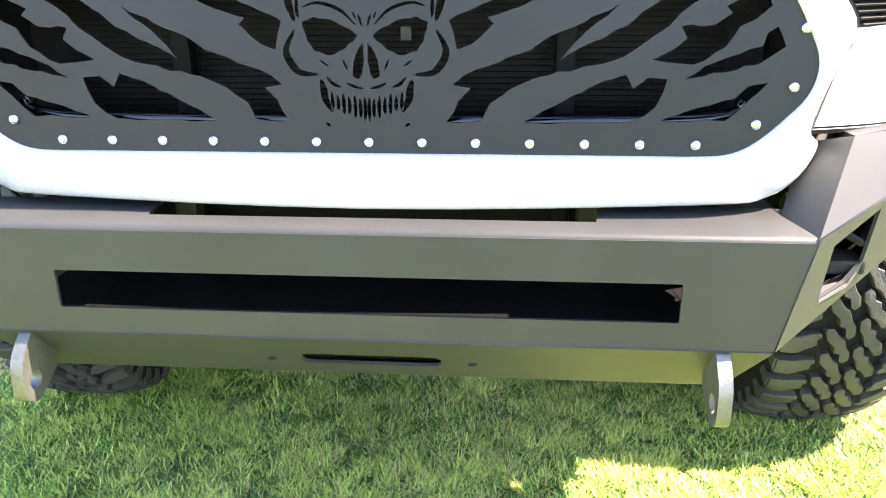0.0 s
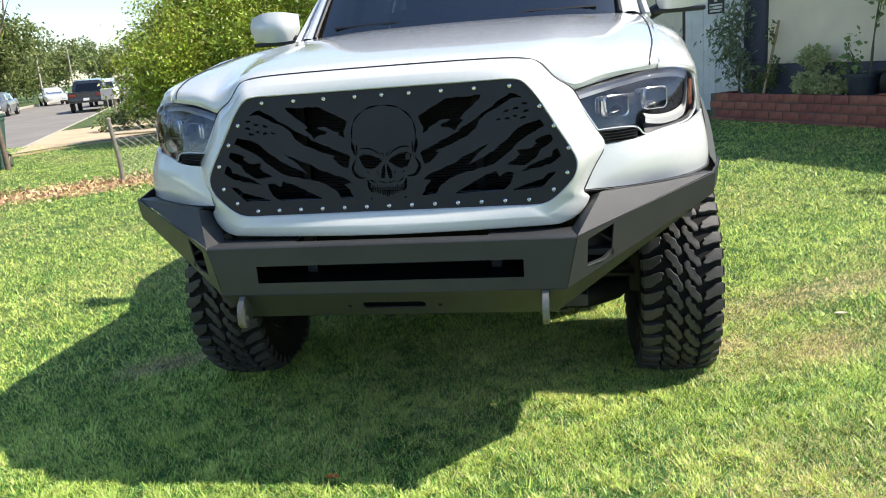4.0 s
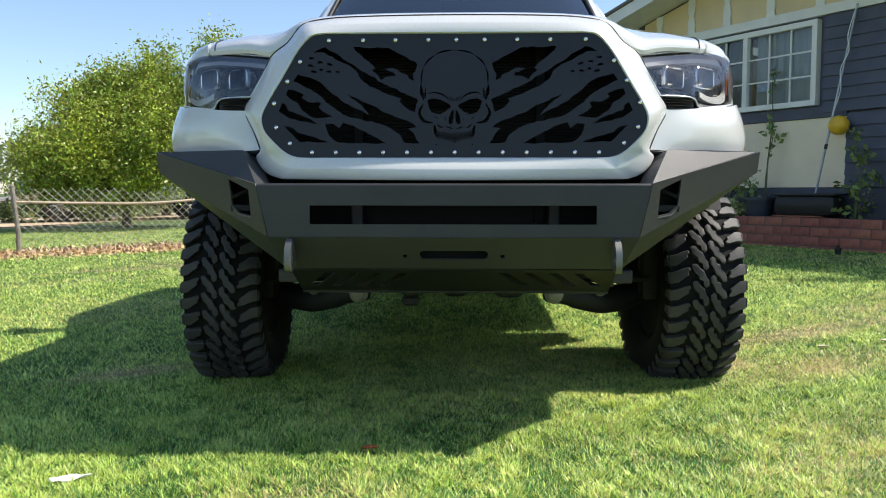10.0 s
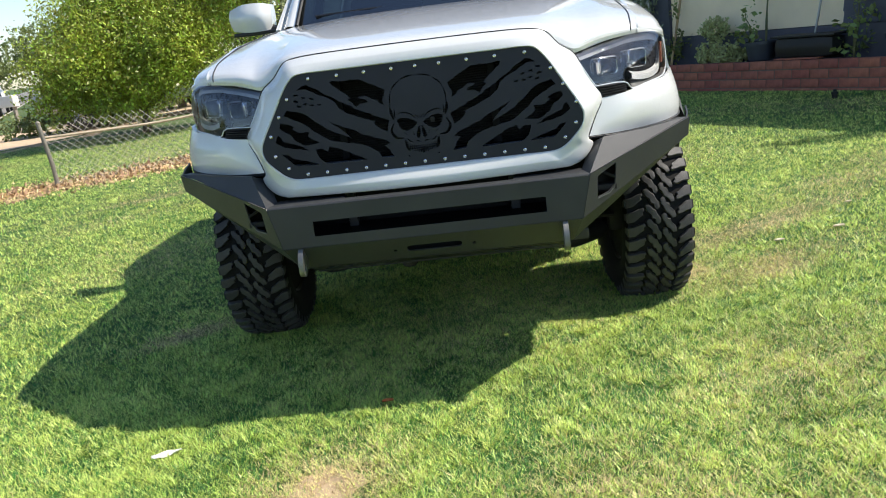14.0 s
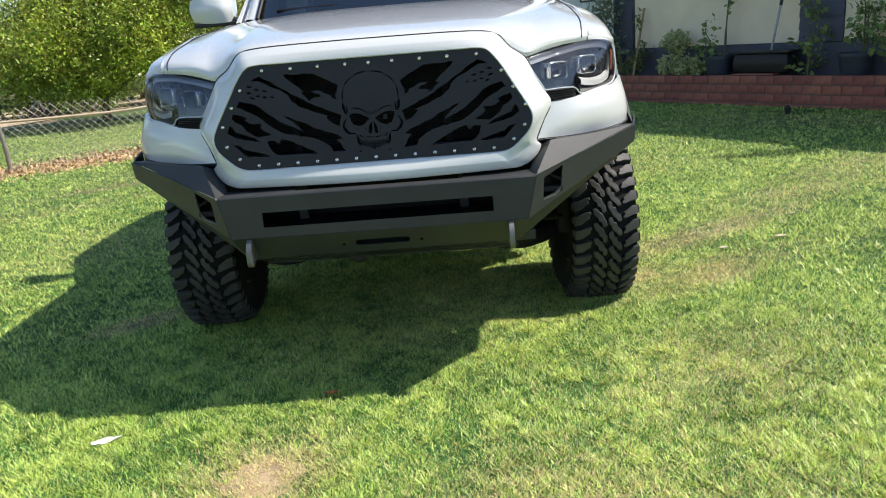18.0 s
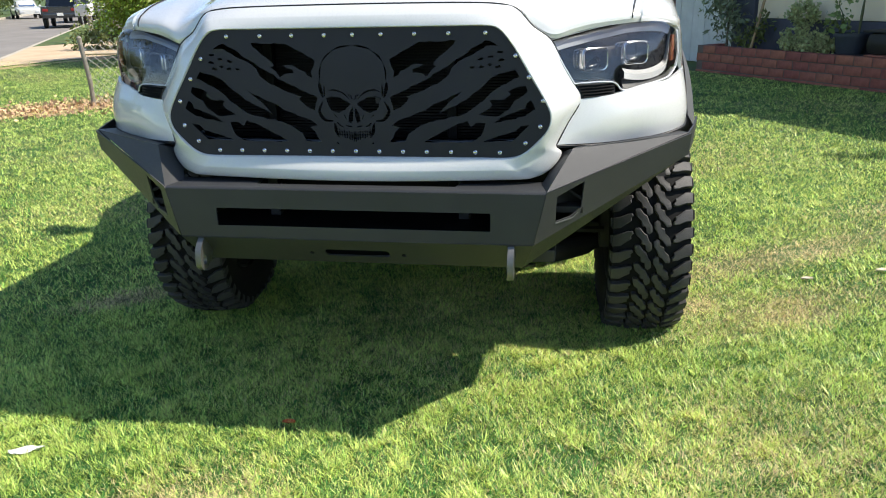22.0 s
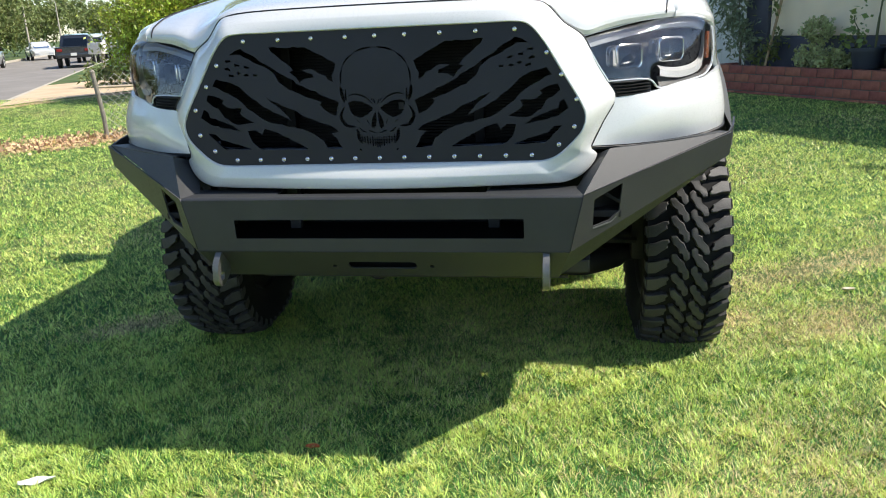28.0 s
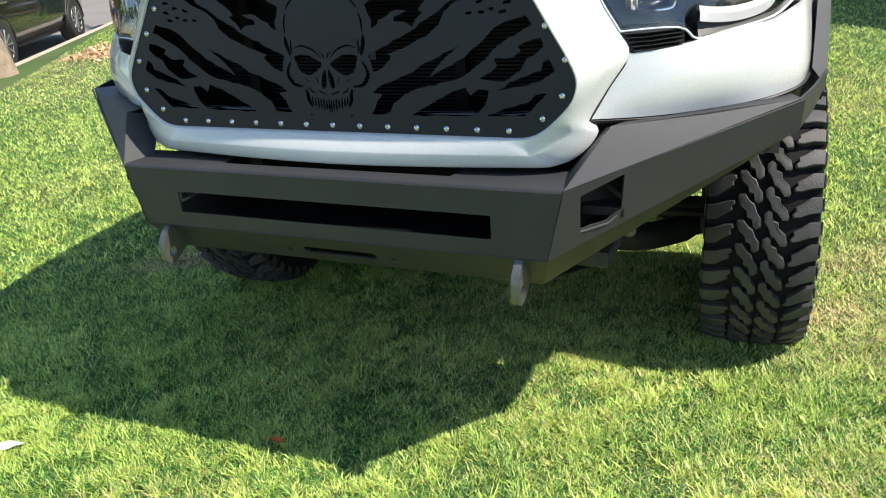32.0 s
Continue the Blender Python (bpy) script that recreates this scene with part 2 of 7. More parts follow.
def flat(m, p):
    q = m.inverted() @ Vector(p)
    return (q.x, q.y)


def rounded_loop(points, r, n=4):
    """A polygon with its corners rounded."""
    out = []
    k = len(points)
    for i in range(k):
        a, b, c = Vector(points[i - 1]), Vector(points[i]), Vector(points[(i + 1) % k])
        u, w = (a - b), (c - b)
        s = min(r, 0.45 * u.length, 0.45 * w.length)
        p, q = b + u.normalized() * s, b + w.normalized() * s
        for j in range(n + 1):
            t = j / n
            out.append(tuple((1 - t) ** 2 * p + 2 * t * (1 - t) * b + t * t * q))
    return out
# ---- the pickup truck ----
truck = thing("pickup_truck", "white lifted pickup truck with black steel bumper, parked on lawn", "pickup truck")


def both(name, mesh, material, parent, label="", angle=40):
    """A part of the truck's one side and its mirror image."""
    other = Mesh().add([(-x, y, z) for x, y, z in mesh.v], [f[::-1] for f in mesh.f])
    return part(name, mesh, material, parent, label, angle), part(name, other, material, parent, label, angle)


# grille surround
IN = [(0, 1.230), (0.30, 1.230), (0.385, 1.230), (0.425, 1.220), (0.462, 1.178), (0.492, 1.128), (0.522, 1.078), (0.552, 1.028), (0.570, 0.985), (0.562, 0.945), (0.53, 0.908), (0.50, 0.882), (0.47, 0.869), (0.43, 0.866), (0.36, 0.866), (0, 0.866)]
OUT = [(0, 0.15, 1.293), (0.30, 0.16, 1.291), (0.42, 0.178, 1.285), (0.468, 0.188, 1.272), (0.515, 0.20, 1.222), (0.566, 0.207, 1.184), (0.599, 0.211, 1.118), (0.630, 0.214, 1.065), (0.655, 0.213, 1.018), (0.620, 0.180, 0.955), (0.588, 0.140, 0.894), (0.604, 0.150, 0.870), (0.580, 0.132, 0.833), (0.532, 0.110, 0.807), (0.44, 0.090, 0.801), (0, 0.06, 0.798)]


def panel_y(z):
    return 0.094 + (z - 0.866) * 0.045


def loop3(pts):
    half = [Vector(p) for p in pts]
    return curve(half + [Vector((-p.x, p.y, p.z)) for p in half[-2:0:-1]], 4, closed=True)


rings = [loop3([(x, panel_y(z) + dy, z) for x, z in IN]) for dy in (0.035, -0.004)]


def face_ring(f, lift):
    """A line on the surround's face, at the part f of the way from its inner to its outer edge."""
    return loop3([(x + (o[0] - x) * f, panel_y(z) + (o[1] - panel_y(z)) * f - lift, z + (o[2] - z) * f) for (x, z), o in zip(IN, OUT)])


rings += [face_ring(f, k) for f, k in ((0.02, 0.009), (0.05, 0.0125), (0.09, 0.014), (0.30, 0.0175), (0.50, 0.020), (0.56, 0.0195), (0.75, 0.0135), (0.93, 0.007), (0.975, 0.003))]
rings += [loop3(OUT), loop3([(x * 0.99, y + 0.02, 1.05 + (z - 1.05) * 0.985) for x, y, z in OUT]), loop3([(x * 0.97, y + 0.05, 1.05 + (z - 1.05) * 0.96) for x, y, z in OUT])]
surround = part("grille_surround", Mesh().grid([r + r[:1] for r in rings], True), WHITE, truck, "glossy white grille surround", 40)
for sx in (-1, 1):
    part("panel_seam", Mesh().tube(curve([(sx * x, y - 0.002, z) for x, y, z in OUT[2:11]], 4), 0.0022, 5), BLACK, surround, "dark panel gap")
part("hood_seam", Mesh().tube(curve([(-x, y - 0.001, z + 0.001) for x, y, z in OUT[3:0:-1]] + [(x, y - 0.001, z + 0.001) for x, y, z in OUT[0:4]], 4), 0.0022, 5), BLACK, surround, "dark panel gap")

# grille panel: laser-cut plate with rips, a skull and button bolts
S1 = [(-420, 1176), (-400, 1188), (-384, 1192), (-352, 1174), (-316, 1148), (-264, 1116), (-210, 1084), (-134, 1048), (-108, 1036), (-118, 1000), (-148, 1016), (-164, 1032), (-156, 1040), (-210, 1058), (-252, 1076), (-280, 1098), (-290, 1120), (-310, 1136), (-360, 1162), (-386, 1176)]
S0 = [(-110, 1142), (-156, 1168), (-198, 1190), (-300, 1192), (-294, 1180), (-268, 1158), (-242, 1138), (-234, 1128), (-246, 1124), (-228, 1110), (-218, 1094), (-204, 1104), (-176, 1106), (-178, 1116), (-208, 1128), (-182, 1130), (-158, 1116), (-140, 1110), (-136, 1100), (-120, 1092), (-124, 1110), (-116, 1122)]
S2 = [(-480, 1092), (-466, 1112), (-436, 1104), (-398, 1088), (-372, 1062), (-340, 1038), (-316, 1024), (-290, 1010), (-250, 988), (-272, 1014), (-304, 1040), (-320, 1056), (-286, 1040), (-248, 1022), (-212, 1000), (-144, 976), (-112, 956), (-136, 952), (-120, 936), (-104, 908), (-150, 910), (-160, 932), (-178, 944), (-206, 960), (-280, 980), (-328, 992), (-380, 1028), (-406, 1054), (-432, 1070), (-456, 1082)]
S4 = [(-502, 1052), (-496, 1068), (-474, 1064), (-448, 1052), (-456, 1044), (-436, 1030), (-396, 1028), (-404, 1014), (-380, 996), (-364, 988), (-390, 984), (-414, 982), (-452, 1004), (-466, 1028), (-484, 1036)]
S5 = [(-524, 1004), (-512, 1028), (-500, 1020), (-496, 1004), (-458, 992), (-428, 980), (-404, 964), (-428, 968), (-492, 982), (-510, 994)]
S6 = [(-508, 960), (-484, 956), (-468, 940), (-440, 932), (-376, 910), (-460, 912), (-474, 924), (-488, 940)]
S7 = [(-384, 964), (-360, 966), (-342, 952), (-332, 970), (-316, 964), (-280, 948), (-240, 928), (-204, 908), (-344, 910), (-372, 930), (-380, 948)]
EYE_HOLE = [(-81, 1035), (-66, 1041), (-42, 1037), (-24, 1028), (-10, 1018), (-15, 1011), (-21, 1008), (-28, 1000), (-48, 993), (-66, 998), (-76, 1012)]
NOSE = [(-18, 967), (-15, 988), (-8, 1003), (-3, 1009), (-2.6, 985), (-5, 970), (-10, 963)]


def stroke(points, width):
    """A slot of varying width along a line, pointed at its ends."""
    p = [Vector((x, y)) for x, y in points]
    p = [Vector(q[:2]) for q in curve([(x, y, 0) for x, y in points], 3)] if len(p) > 2 else [p[0].lerp(p[1], t / 3) for t in range(4)]
    a, b = [], []
    for i, q in enumerate(p):
        d = (p[min(i + 1, len(p) - 1)] - p[max(i - 1, 0)]).normalized()
        nrm = Vector((-d.y, d.x))
        w = width * (0.25 + 0.75 * math.sin(math.pi * (i + 0.15) / (len(p) - 0.7)))
        a.append(q + nrm * w / 2)
        b.append(q - nrm * w / 2)
    return [tuple(q) for q in a + b[::-1]]


def torn(points, seed, step=13.0, amp=2.4):
    """The same outline with a finely torn edge; its main corners stay."""
    rng = random.Random(seed)
    out = []
    for i, a in enumerate(points):
        a, b = Vector(a), Vector(points[(i + 1) % len(points)])
        d = b - a
        n = max(1, int(d.length / step))
        nrm = Vector((-d.y, d.x)).normalized()
        out.append(tuple(a))
        out += [tuple(a + d * ((k + rng.uniform(-0.3, 0.3)) / n) + nrm * rng.uniform(-amp, amp)) for k in range(1, n)]
    return out


half_cuts = [torn(c, 30 + k) for k, c in enumerate((S0, S1, S2, S4, S5, S6, S7))] + [torn(EYE_HOLE, 7, 6.0, 1.3), torn(NOSE, 5, 7.0, 0.7)]
rspot = random.Random(17)
for x, y in ((-425, 1159), (-428, 1139), (-419, 1120), (-399, 1148), (-396, 1127), (-371, 1141), (-373, 1120), (-347, 1119)):
    lean = rspot.uniform(-0.9, 0.2)
    radii = [rspot.uniform(3.0, 10.5) for _ in range(8)]
    rag = [(r * math.cos(k * math.pi / 4), 0.62 * r * math.sin(k * math.pi / 4)) for k, r in enumerate(radii)]
    half_cuts.append([(x + u, y + v + 0.35 * lean * u) for u, v in rag])
# crown and temple lines
half_cuts += [stroke([(-98, 1086), (-98, 1108), (-93, 1128)], 5), stroke([(-90, 1136), (-78, 1152), (-60, 1166)], 5), stroke([(-54, 1171), (-34, 1178), (-6, 1182)], 5)]
half_cuts += [torn(stroke([(-100, 1080), (-98, 1060), (-91, 1036)], 10), 3, 6.0, 1.2), stroke([(-86, 1072), (-87, 1052), (-86, 1040)], 5)]
# cheekbone, brow, frown and jaw
half_cuts += [torn(stroke([(-92, 1024), (-104, 1001), (-99, 984), (-86, 971), (-64, 969)], 10), 4, 6.0, 1.4)]
half_cuts += [torn(stroke([(-79, 1053), (-62, 1058), (-42, 1054), (-27, 1046), (-12, 1031)], 4.6), 6, 6.0, 0.6), stroke([(-8, 1044), (-3.6, 1030)], 3.6), stroke([(-15, 1047), (-11, 1038)], 2.6)]
half_cuts += [torn(stroke([(-60, 962), (-57, 950), (-55, 936), (-46, 921)], 10), 8, 6.0, 1.2), stroke([(-52, 966), (-44, 957), (-34, 953)], 4.5), stroke([(-26, 958), (-17, 954), (-5, 951)], 4)]
# teeth
for k, x in enumerate((-46.5, -39, -31.5, -24, -16.5, -9.5, -3.2)):
    half_cuts.append(stroke([(x, 947 - 0.16 * (48 + x) - 3 * (k % 2)), (x + 0.8, 932 - 0.2 * (48 + x)), (x + 0.3 * (k % 3), 922 - 0.34 * (44 + x) + 3 * (k % 2))], 5.0))
half_cuts += [stroke([(-60, 987), (-50, 980)], 3), stroke([(-30, 988), (-24, 974)], 3), stroke([(-56, 906), (-50, 902)], 4)]
cuts = [[(x / 1000 + 0.004, y / 1000) for x, y in c] for c in half_cuts]
cuts += [[(0.004 - x / 1000, y / 1000) for x, y in c[::-1]] for c in half_cuts]
edge = curve([(x * 1.006, z, 0) for x, z in IN] + [(-x * 1.006, z, 0) for x, z in IN[-2:0:-1]], 4, closed=True)
tilt = Matrix(((1, 0, 0, 0), (0, 0.045, 1, 0.094 - 0.866 * 0.045), (0, 1, 0, 0), (0, 0, 0, 1)))
grille = part("grille_panel", cut_plate("grille_panel", [(p.x, p.y) for p in edge], cuts, 0.003, tilt), PANELBLK, truck, "satin black laser-cut grille plate with skull and rips")
RIVET = mat("button_bolt_steel", (0.72, 0.72, 0.72), 0.2, 1.0, 0.1, 30)
bolt = Mesh().lathe([(0.0075, 0.0), (0.0075, -0.002), (0.0055, -0.005), (0.003, -0.0062), (0.0026, -0.0046), (0.0005, -0.0046)], axis="y", sides=10).data("bolt", 40)
bolt.materials.append(RIVET)
spots = [(-0.420 + 0.0708 * i, 0.881) for i in range(13)] + [(x, 1.2115) for x in (-0.369, -0.267, -0.171, -0.074, 0.009, 0.092, 0.188, 0.285, 0.388)]
for sx in (-1, 1):
    spots += [(sx * x + 0.008, z) for x, z in ((0.463, 1.149), (0.501, 1.091), (0.541, 1.026), (0.535, 0.955), (0.494, 0.908))]
for x, z in spots:
    part("bolt", bolt, RIVET, grille, at=Matrix.Translation((x, panel_y(z) - 0.0015, z)))

# what stands behind the grille
TAGX, TAGZ = 0.036, 1.006
rad = part("radiator", Mesh().box((0, 0.30, 0.93), (1.12, 0.02, 0.56)), DARK, truck, "dark radiator core")
fins = Mesh()
for i in range(62):
    fins.box((0, 0.283, 0.665 + i * 0.0088), (1.0, 0.012, 0.003))
tagged(part("cooling_core", fins, FIN_SHADE, rad), kind="stuff")
for x in (-0.30, 0.27):
    part("brace", Mesh().rounded((x, 0.25, 0.95), (0.03, 0.03, 0.56), 0.004), FIN_SHADE, rad)
part("hood_latch", Mesh().rounded((0.02, 0.2, 1.16), (0.08, 0.05, 0.14), 0.01), BLACK, rad)
part("grille_duct", Mesh().grid([r + r[:1] for r in (loop3([(x, panel_y(z) + 0.034, z) for x, z in IN]), loop3([(x, 0.30, z) for x, z in IN]))]), BLACK, rad, "black plastic duct behind the grille")
part("paper_tag", Mesh().rounded((TAGX, 0.262, TAGZ), (0.016, 0.002, 0.020), 0.0006), FLARE, rad, "small grey tag behind the skull")
part("lower_grille_bar", Mesh().tube(curve([(-0.50, 0.150, 0.925), (-0.44, 0.142, 0.903), (0, 0.138, 0.900), (0.44, 0.142, 0.903), (0.50, 0.150, 0.925)], 5), 0.012, 10), mat("gloss_black_plastic", (0.006, 0.006, 0.007), 0.12, 0, 0.1, 10, spec=0.8), rad, "gloss black lower grille bar", 60)
part("lower_duct", Mesh().box((0, 0.24, 0.60), (1.0, 0.12, 0.012)), BLACK, rad)

# hood
HOOD = [
    [(0, 0.155, 1.293), (0.20, 0.157, 1.292), (0.36, 0.166, 1.289), (0.465, 0.190, 1.277), (0.515, 0.203, 1.228), (0.570, 0.212, 1.199), (0.63, 0.258, 1.212), (0.69, 0.304, 1.223), (0.825, 0.403, 1.234)],
    [(0, 0.172, 1.304), (0.20, 0.174, 1.303), (0.36, 0.184, 1.300), (0.466, 0.208, 1.290), (0.525, 0.222, 1.256), (0.584, 0.236, 1.228), (0.637, 0.273, 1.236), (0.69, 0.312, 1.243), (0.827, 0.410, 1.246)],
    [(0, 0.24, 1.320), (0.20, 0.24, 1.319), (0.37, 0.25, 1.315), (0.468, 0.27, 1.307), (0.545, 0.29, 1.276), (0.60, 0.31, 1.260), (0.65, 0.34, 1.264), (0.70, 0.37, 1.268), (0.832, 0.45, 1.270)],
    [(0, 0.45, 1.352), (0.21, 0.45, 1.350), (0.38, 0.45, 1.346), (0.485, 0.46, 1.338), (0.56, 0.48, 1.322), (0.63, 0.50, 1.312), (0.68, 0.525, 1.313), (0.73, 0.55, 1.314), (0.845, 0.60, 1.304)],
    [(0, 0.90, 1.402), (0.21, 0.90, 1.400), (0.40, 0.90, 1.397), (0.51, 0.90, 1.391), (0.58, 0.90, 1.380), (0.66, 0.92, 1.373), (0.71, 0.935, 1.373), (0.76, 0.95, 1.372), (0.858, 0.98, 1.356)],
    [(0, 1.32, 1.438), (0.21, 1.32, 1.436), (0.41, 1.32, 1.433), (0.53, 1.33, 1.428), (0.60, 1.34, 1.419), (0.68, 1.36, 1.413), (0.73, 1.37, 1.411), (0.78, 1.38, 1.409), (0.868, 1.40, 1.395)],
    [(0, 1.70, 1.460), (0.21, 1.70, 1.459), (0.42, 1.71, 1.456), (0.54, 1.73, 1.452), (0.62, 1.74, 1.447), (0.70, 1.76, 1.443), (0.745, 1.765, 1.441), (0.79, 1.77, 1.438), (0.872, 1.79, 1.426)],
]
full = [[(-x, y, z) for x, y, z in r[:0:-1]] + r for r in HOOD]
hood_rows = sheet(full, 5, 4)
hood = part("hood", thick(hood_rows, (0, 0.005, -0.012)), WHITE, truck, "glossy white hood with a raised centre", 60)
for k in (1, len(hood_rows[0]) - 2):
    part("fender_seam", Mesh().tube([r[k] + Vector((0, -0.001, 0.0012)) for r in hood_rows], 0.0024, 5), BLACK, hood, "dark panel gap")

# front corner panels and fenders
CORNER = [
    [(0.583, 0.153, 0.893), (0.70, 0.212, 0.888), (0.80, 0.286, 0.886), (0.905, 0.362, 0.892), (0.975, 0.452, 0.902), (0.996, 0.56, 0.912)],
    [(0.602, 0.170, 0.93), (0.71, 0.211, 0.928), (0.82, 0.284, 0.93), (0.920, 0.368, 0.934), (0.983, 0.462, 0.942), (0.997, 0.57, 0.952)],
    [(0.624, 0.188, 0.975), (0.73, 0.228, 0.98), (0.828, 0.296, 0.985), (0.922, 0.384, 0.995), (0.978, 0.476, 1.002), (0.992, 0.59, 1.012)],
    [(0.644, 0.202, 1.016), (0.748, 0.256, 1.024), (0.83, 0.334, 1.040), (0.916, 0.414, 1.048), (0.966, 0.506, 1.064), (0.985, 0.62, 1.07)],
]
both("lower_gap", Mesh().tube([Vector(q) + Vector((0, 0.006, -0.006)) for q in curve(CORNER[0], 4)], 0.006, 6), BLACK, truck, "dark gap above the bumper")
both("front_corner_panel", thick(sheet(CORNER, 4, 5), (-0.01, 0.012, 0)), WHITE, truck, "glossy white corner panel")
FENDER = [
    [(0.990, 0.592, 1.012), (0.990, 0.66, 1.02), (0.990, 0.80, 1.03), (0.990, 1.05, 1.03), (0.986, 1.35, 0.90), (0.982, 1.62, 0.60), (0.980, 1.85, 0.52)],
    [(0.962, 0.553, 1.12), (0.989, 0.70, 1.12), (0.992, 0.86, 1.12), (0.992, 1.10, 1.12), (0.990, 1.38, 1.0), (0.986, 1.64, 0.82), (0.984, 1.88, 0.75)],
    [(0.955, 0.550, 1.192), (0.969, 0.66, 1.212), (0.980, 0.88, 1.22), (0.982, 1.12, 1.23), (0.984, 1.40, 1.16), (0.984, 1.65, 1.05), (0.984, 1.90, 1.0)],
    [(0.908, 0.474, 1.216), (0.925, 0.56, 1.262), (0.948, 0.88, 1.308), (0.955, 1.13, 1.328), (0.962, 1.42, 1.325), (0.968, 1.66, 1.29), (0.972, 1.92, 1.26)],
    [(0.829, 0.404, 1.224), (0.837, 0.46, 1.274), (0.865, 0.90, 1.350), (0.873, 1.15, 1.374), (0.880, 1.43, 1.398), (0.885, 1.68, 1.420), (0.900, 1.93, 1.432)],
]
both("fender", thick(sheet(FENDER, 4, 4), (-0.012, 0, 0)), WHITE, truck, "glossy white front fender", 50)

LIP = [
    [(0.826, 0.399, 1.222), (0.86, 0.435, 1.220), (0.900, 0.472, 1.214), (0.938, 0.522, 1.203), (0.954, 0.574, 1.190)],
    [(0.827, 0.401, 1.237), (0.862, 0.438, 1.238), (0.904, 0.476, 1.232), (0.943, 0.526, 1.220), (0.960, 0.580, 1.205)],
    [(0.835, 0.45, 1.271), (0.872, 0.49, 1.261), (0.914, 0.54, 1.250), (0.952, 0.595, 1.232), (0.970, 0.645, 1.212)],
]
both("fender_lip", thick(sheet(LIP, 3, 4), (-0.006, 0.012, -0.003)), WHITE, truck, "", 40)
WHEEL_Y, WHEEL_R, REAR_Y = 1.04, 0.42, 4.50


def arch(y0, r0, r1, x0, x1, a0=-0.35, a1=3.5):
    out = []
    for i in range(19):
        a = a0 + (a1 - a0) * i / 18
        c, s = math.cos(a), math.sin(a)
        zc = 0.47
        out.append([Vector((x0, y0 + r0 * c, zc + r0 * s)), Vector((x1, y0 + (r0 + 0.01) * c, zc + (r0 + 0.01) * s)), Vector((x1 + 0.004, y0 + (r0 + r1) / 2 * c, zc + (r0 + r1) / 2 * s)), Vector((x1 - 0.03, y0 + r1 * c, zc + r1 * s))])
    return Mesh().grid(out, True)


both("wheel_arch_flare", arch(1.06, 0.52, 0.68, 0.80, 1.032, 0.12, 2.42), FLARE, truck, "grey plastic wheel arch flare")
both("wheel_arch_flare", arch(REAR_Y, 0.48, 0.56, 0.80, 0.99, 0.0, 3.14), FLARE, truck, "grey plastic wheel arch flare")
liner = Mesh()
liner.grid([[Vector((x, 1.06 + 0.52 * math.cos(a), 0.48 + 0.52 * math.sin(a))) for x in (0.55, 0.95)] for a in [0.1 + 2.6 * i / 12 for i in range(13)]])
both("wheel_arch_liner", liner, BLACK, truck)
# unseen sheet added to keep skylight off the grass under the truck
part("underbody_light_block", Mesh().box((0, 2.95, 0.635), (1.42, 4.9, 0.02)), DARK, truck)
part("engine_bay", Mesh().box((0, 0.95, 1.0), (1.08, 1.25, 0.55)), DARK, truck)

# headlights
H_TOP = [(0.566, 0.224, 1.184), (0.68, 0.316, 1.208), (0.74, 0.362, 1.218), (0.80, 0.406, 1.227), (0.884, 0.462, 1.226), (0.932, 0.556, 1.206)]
H_UP = [(0.573, 0.207, 1.164), (0.685, 0.280, 1.182), (0.745, 0.324, 1.192), (0.806, 0.368, 1.201), (0.908, 0.436, 1.201), (0.950, 0.545, 1.184)]
H_MID = [(0.604, 0.208, 1.108), (0.71, 0.256, 1.117), (0.768, 0.300, 1.121), (0.825, 0.346, 1.124), (0.922, 0.430, 1.124), (0.957, 0.55, 1.118)]
H_LOW = [(0.634, 0.212, 1.060), (0.742, 0.259, 1.059), (0.776, 0.288, 1.032), (0.835, 0.345, 1.039), (0.914, 0.424, 1.054), (0.952, 0.54, 1.076)]


def inset(row, back, inward=0.0):
    return [Vector((x - inward, y + back, z)) for x, y, z in row]


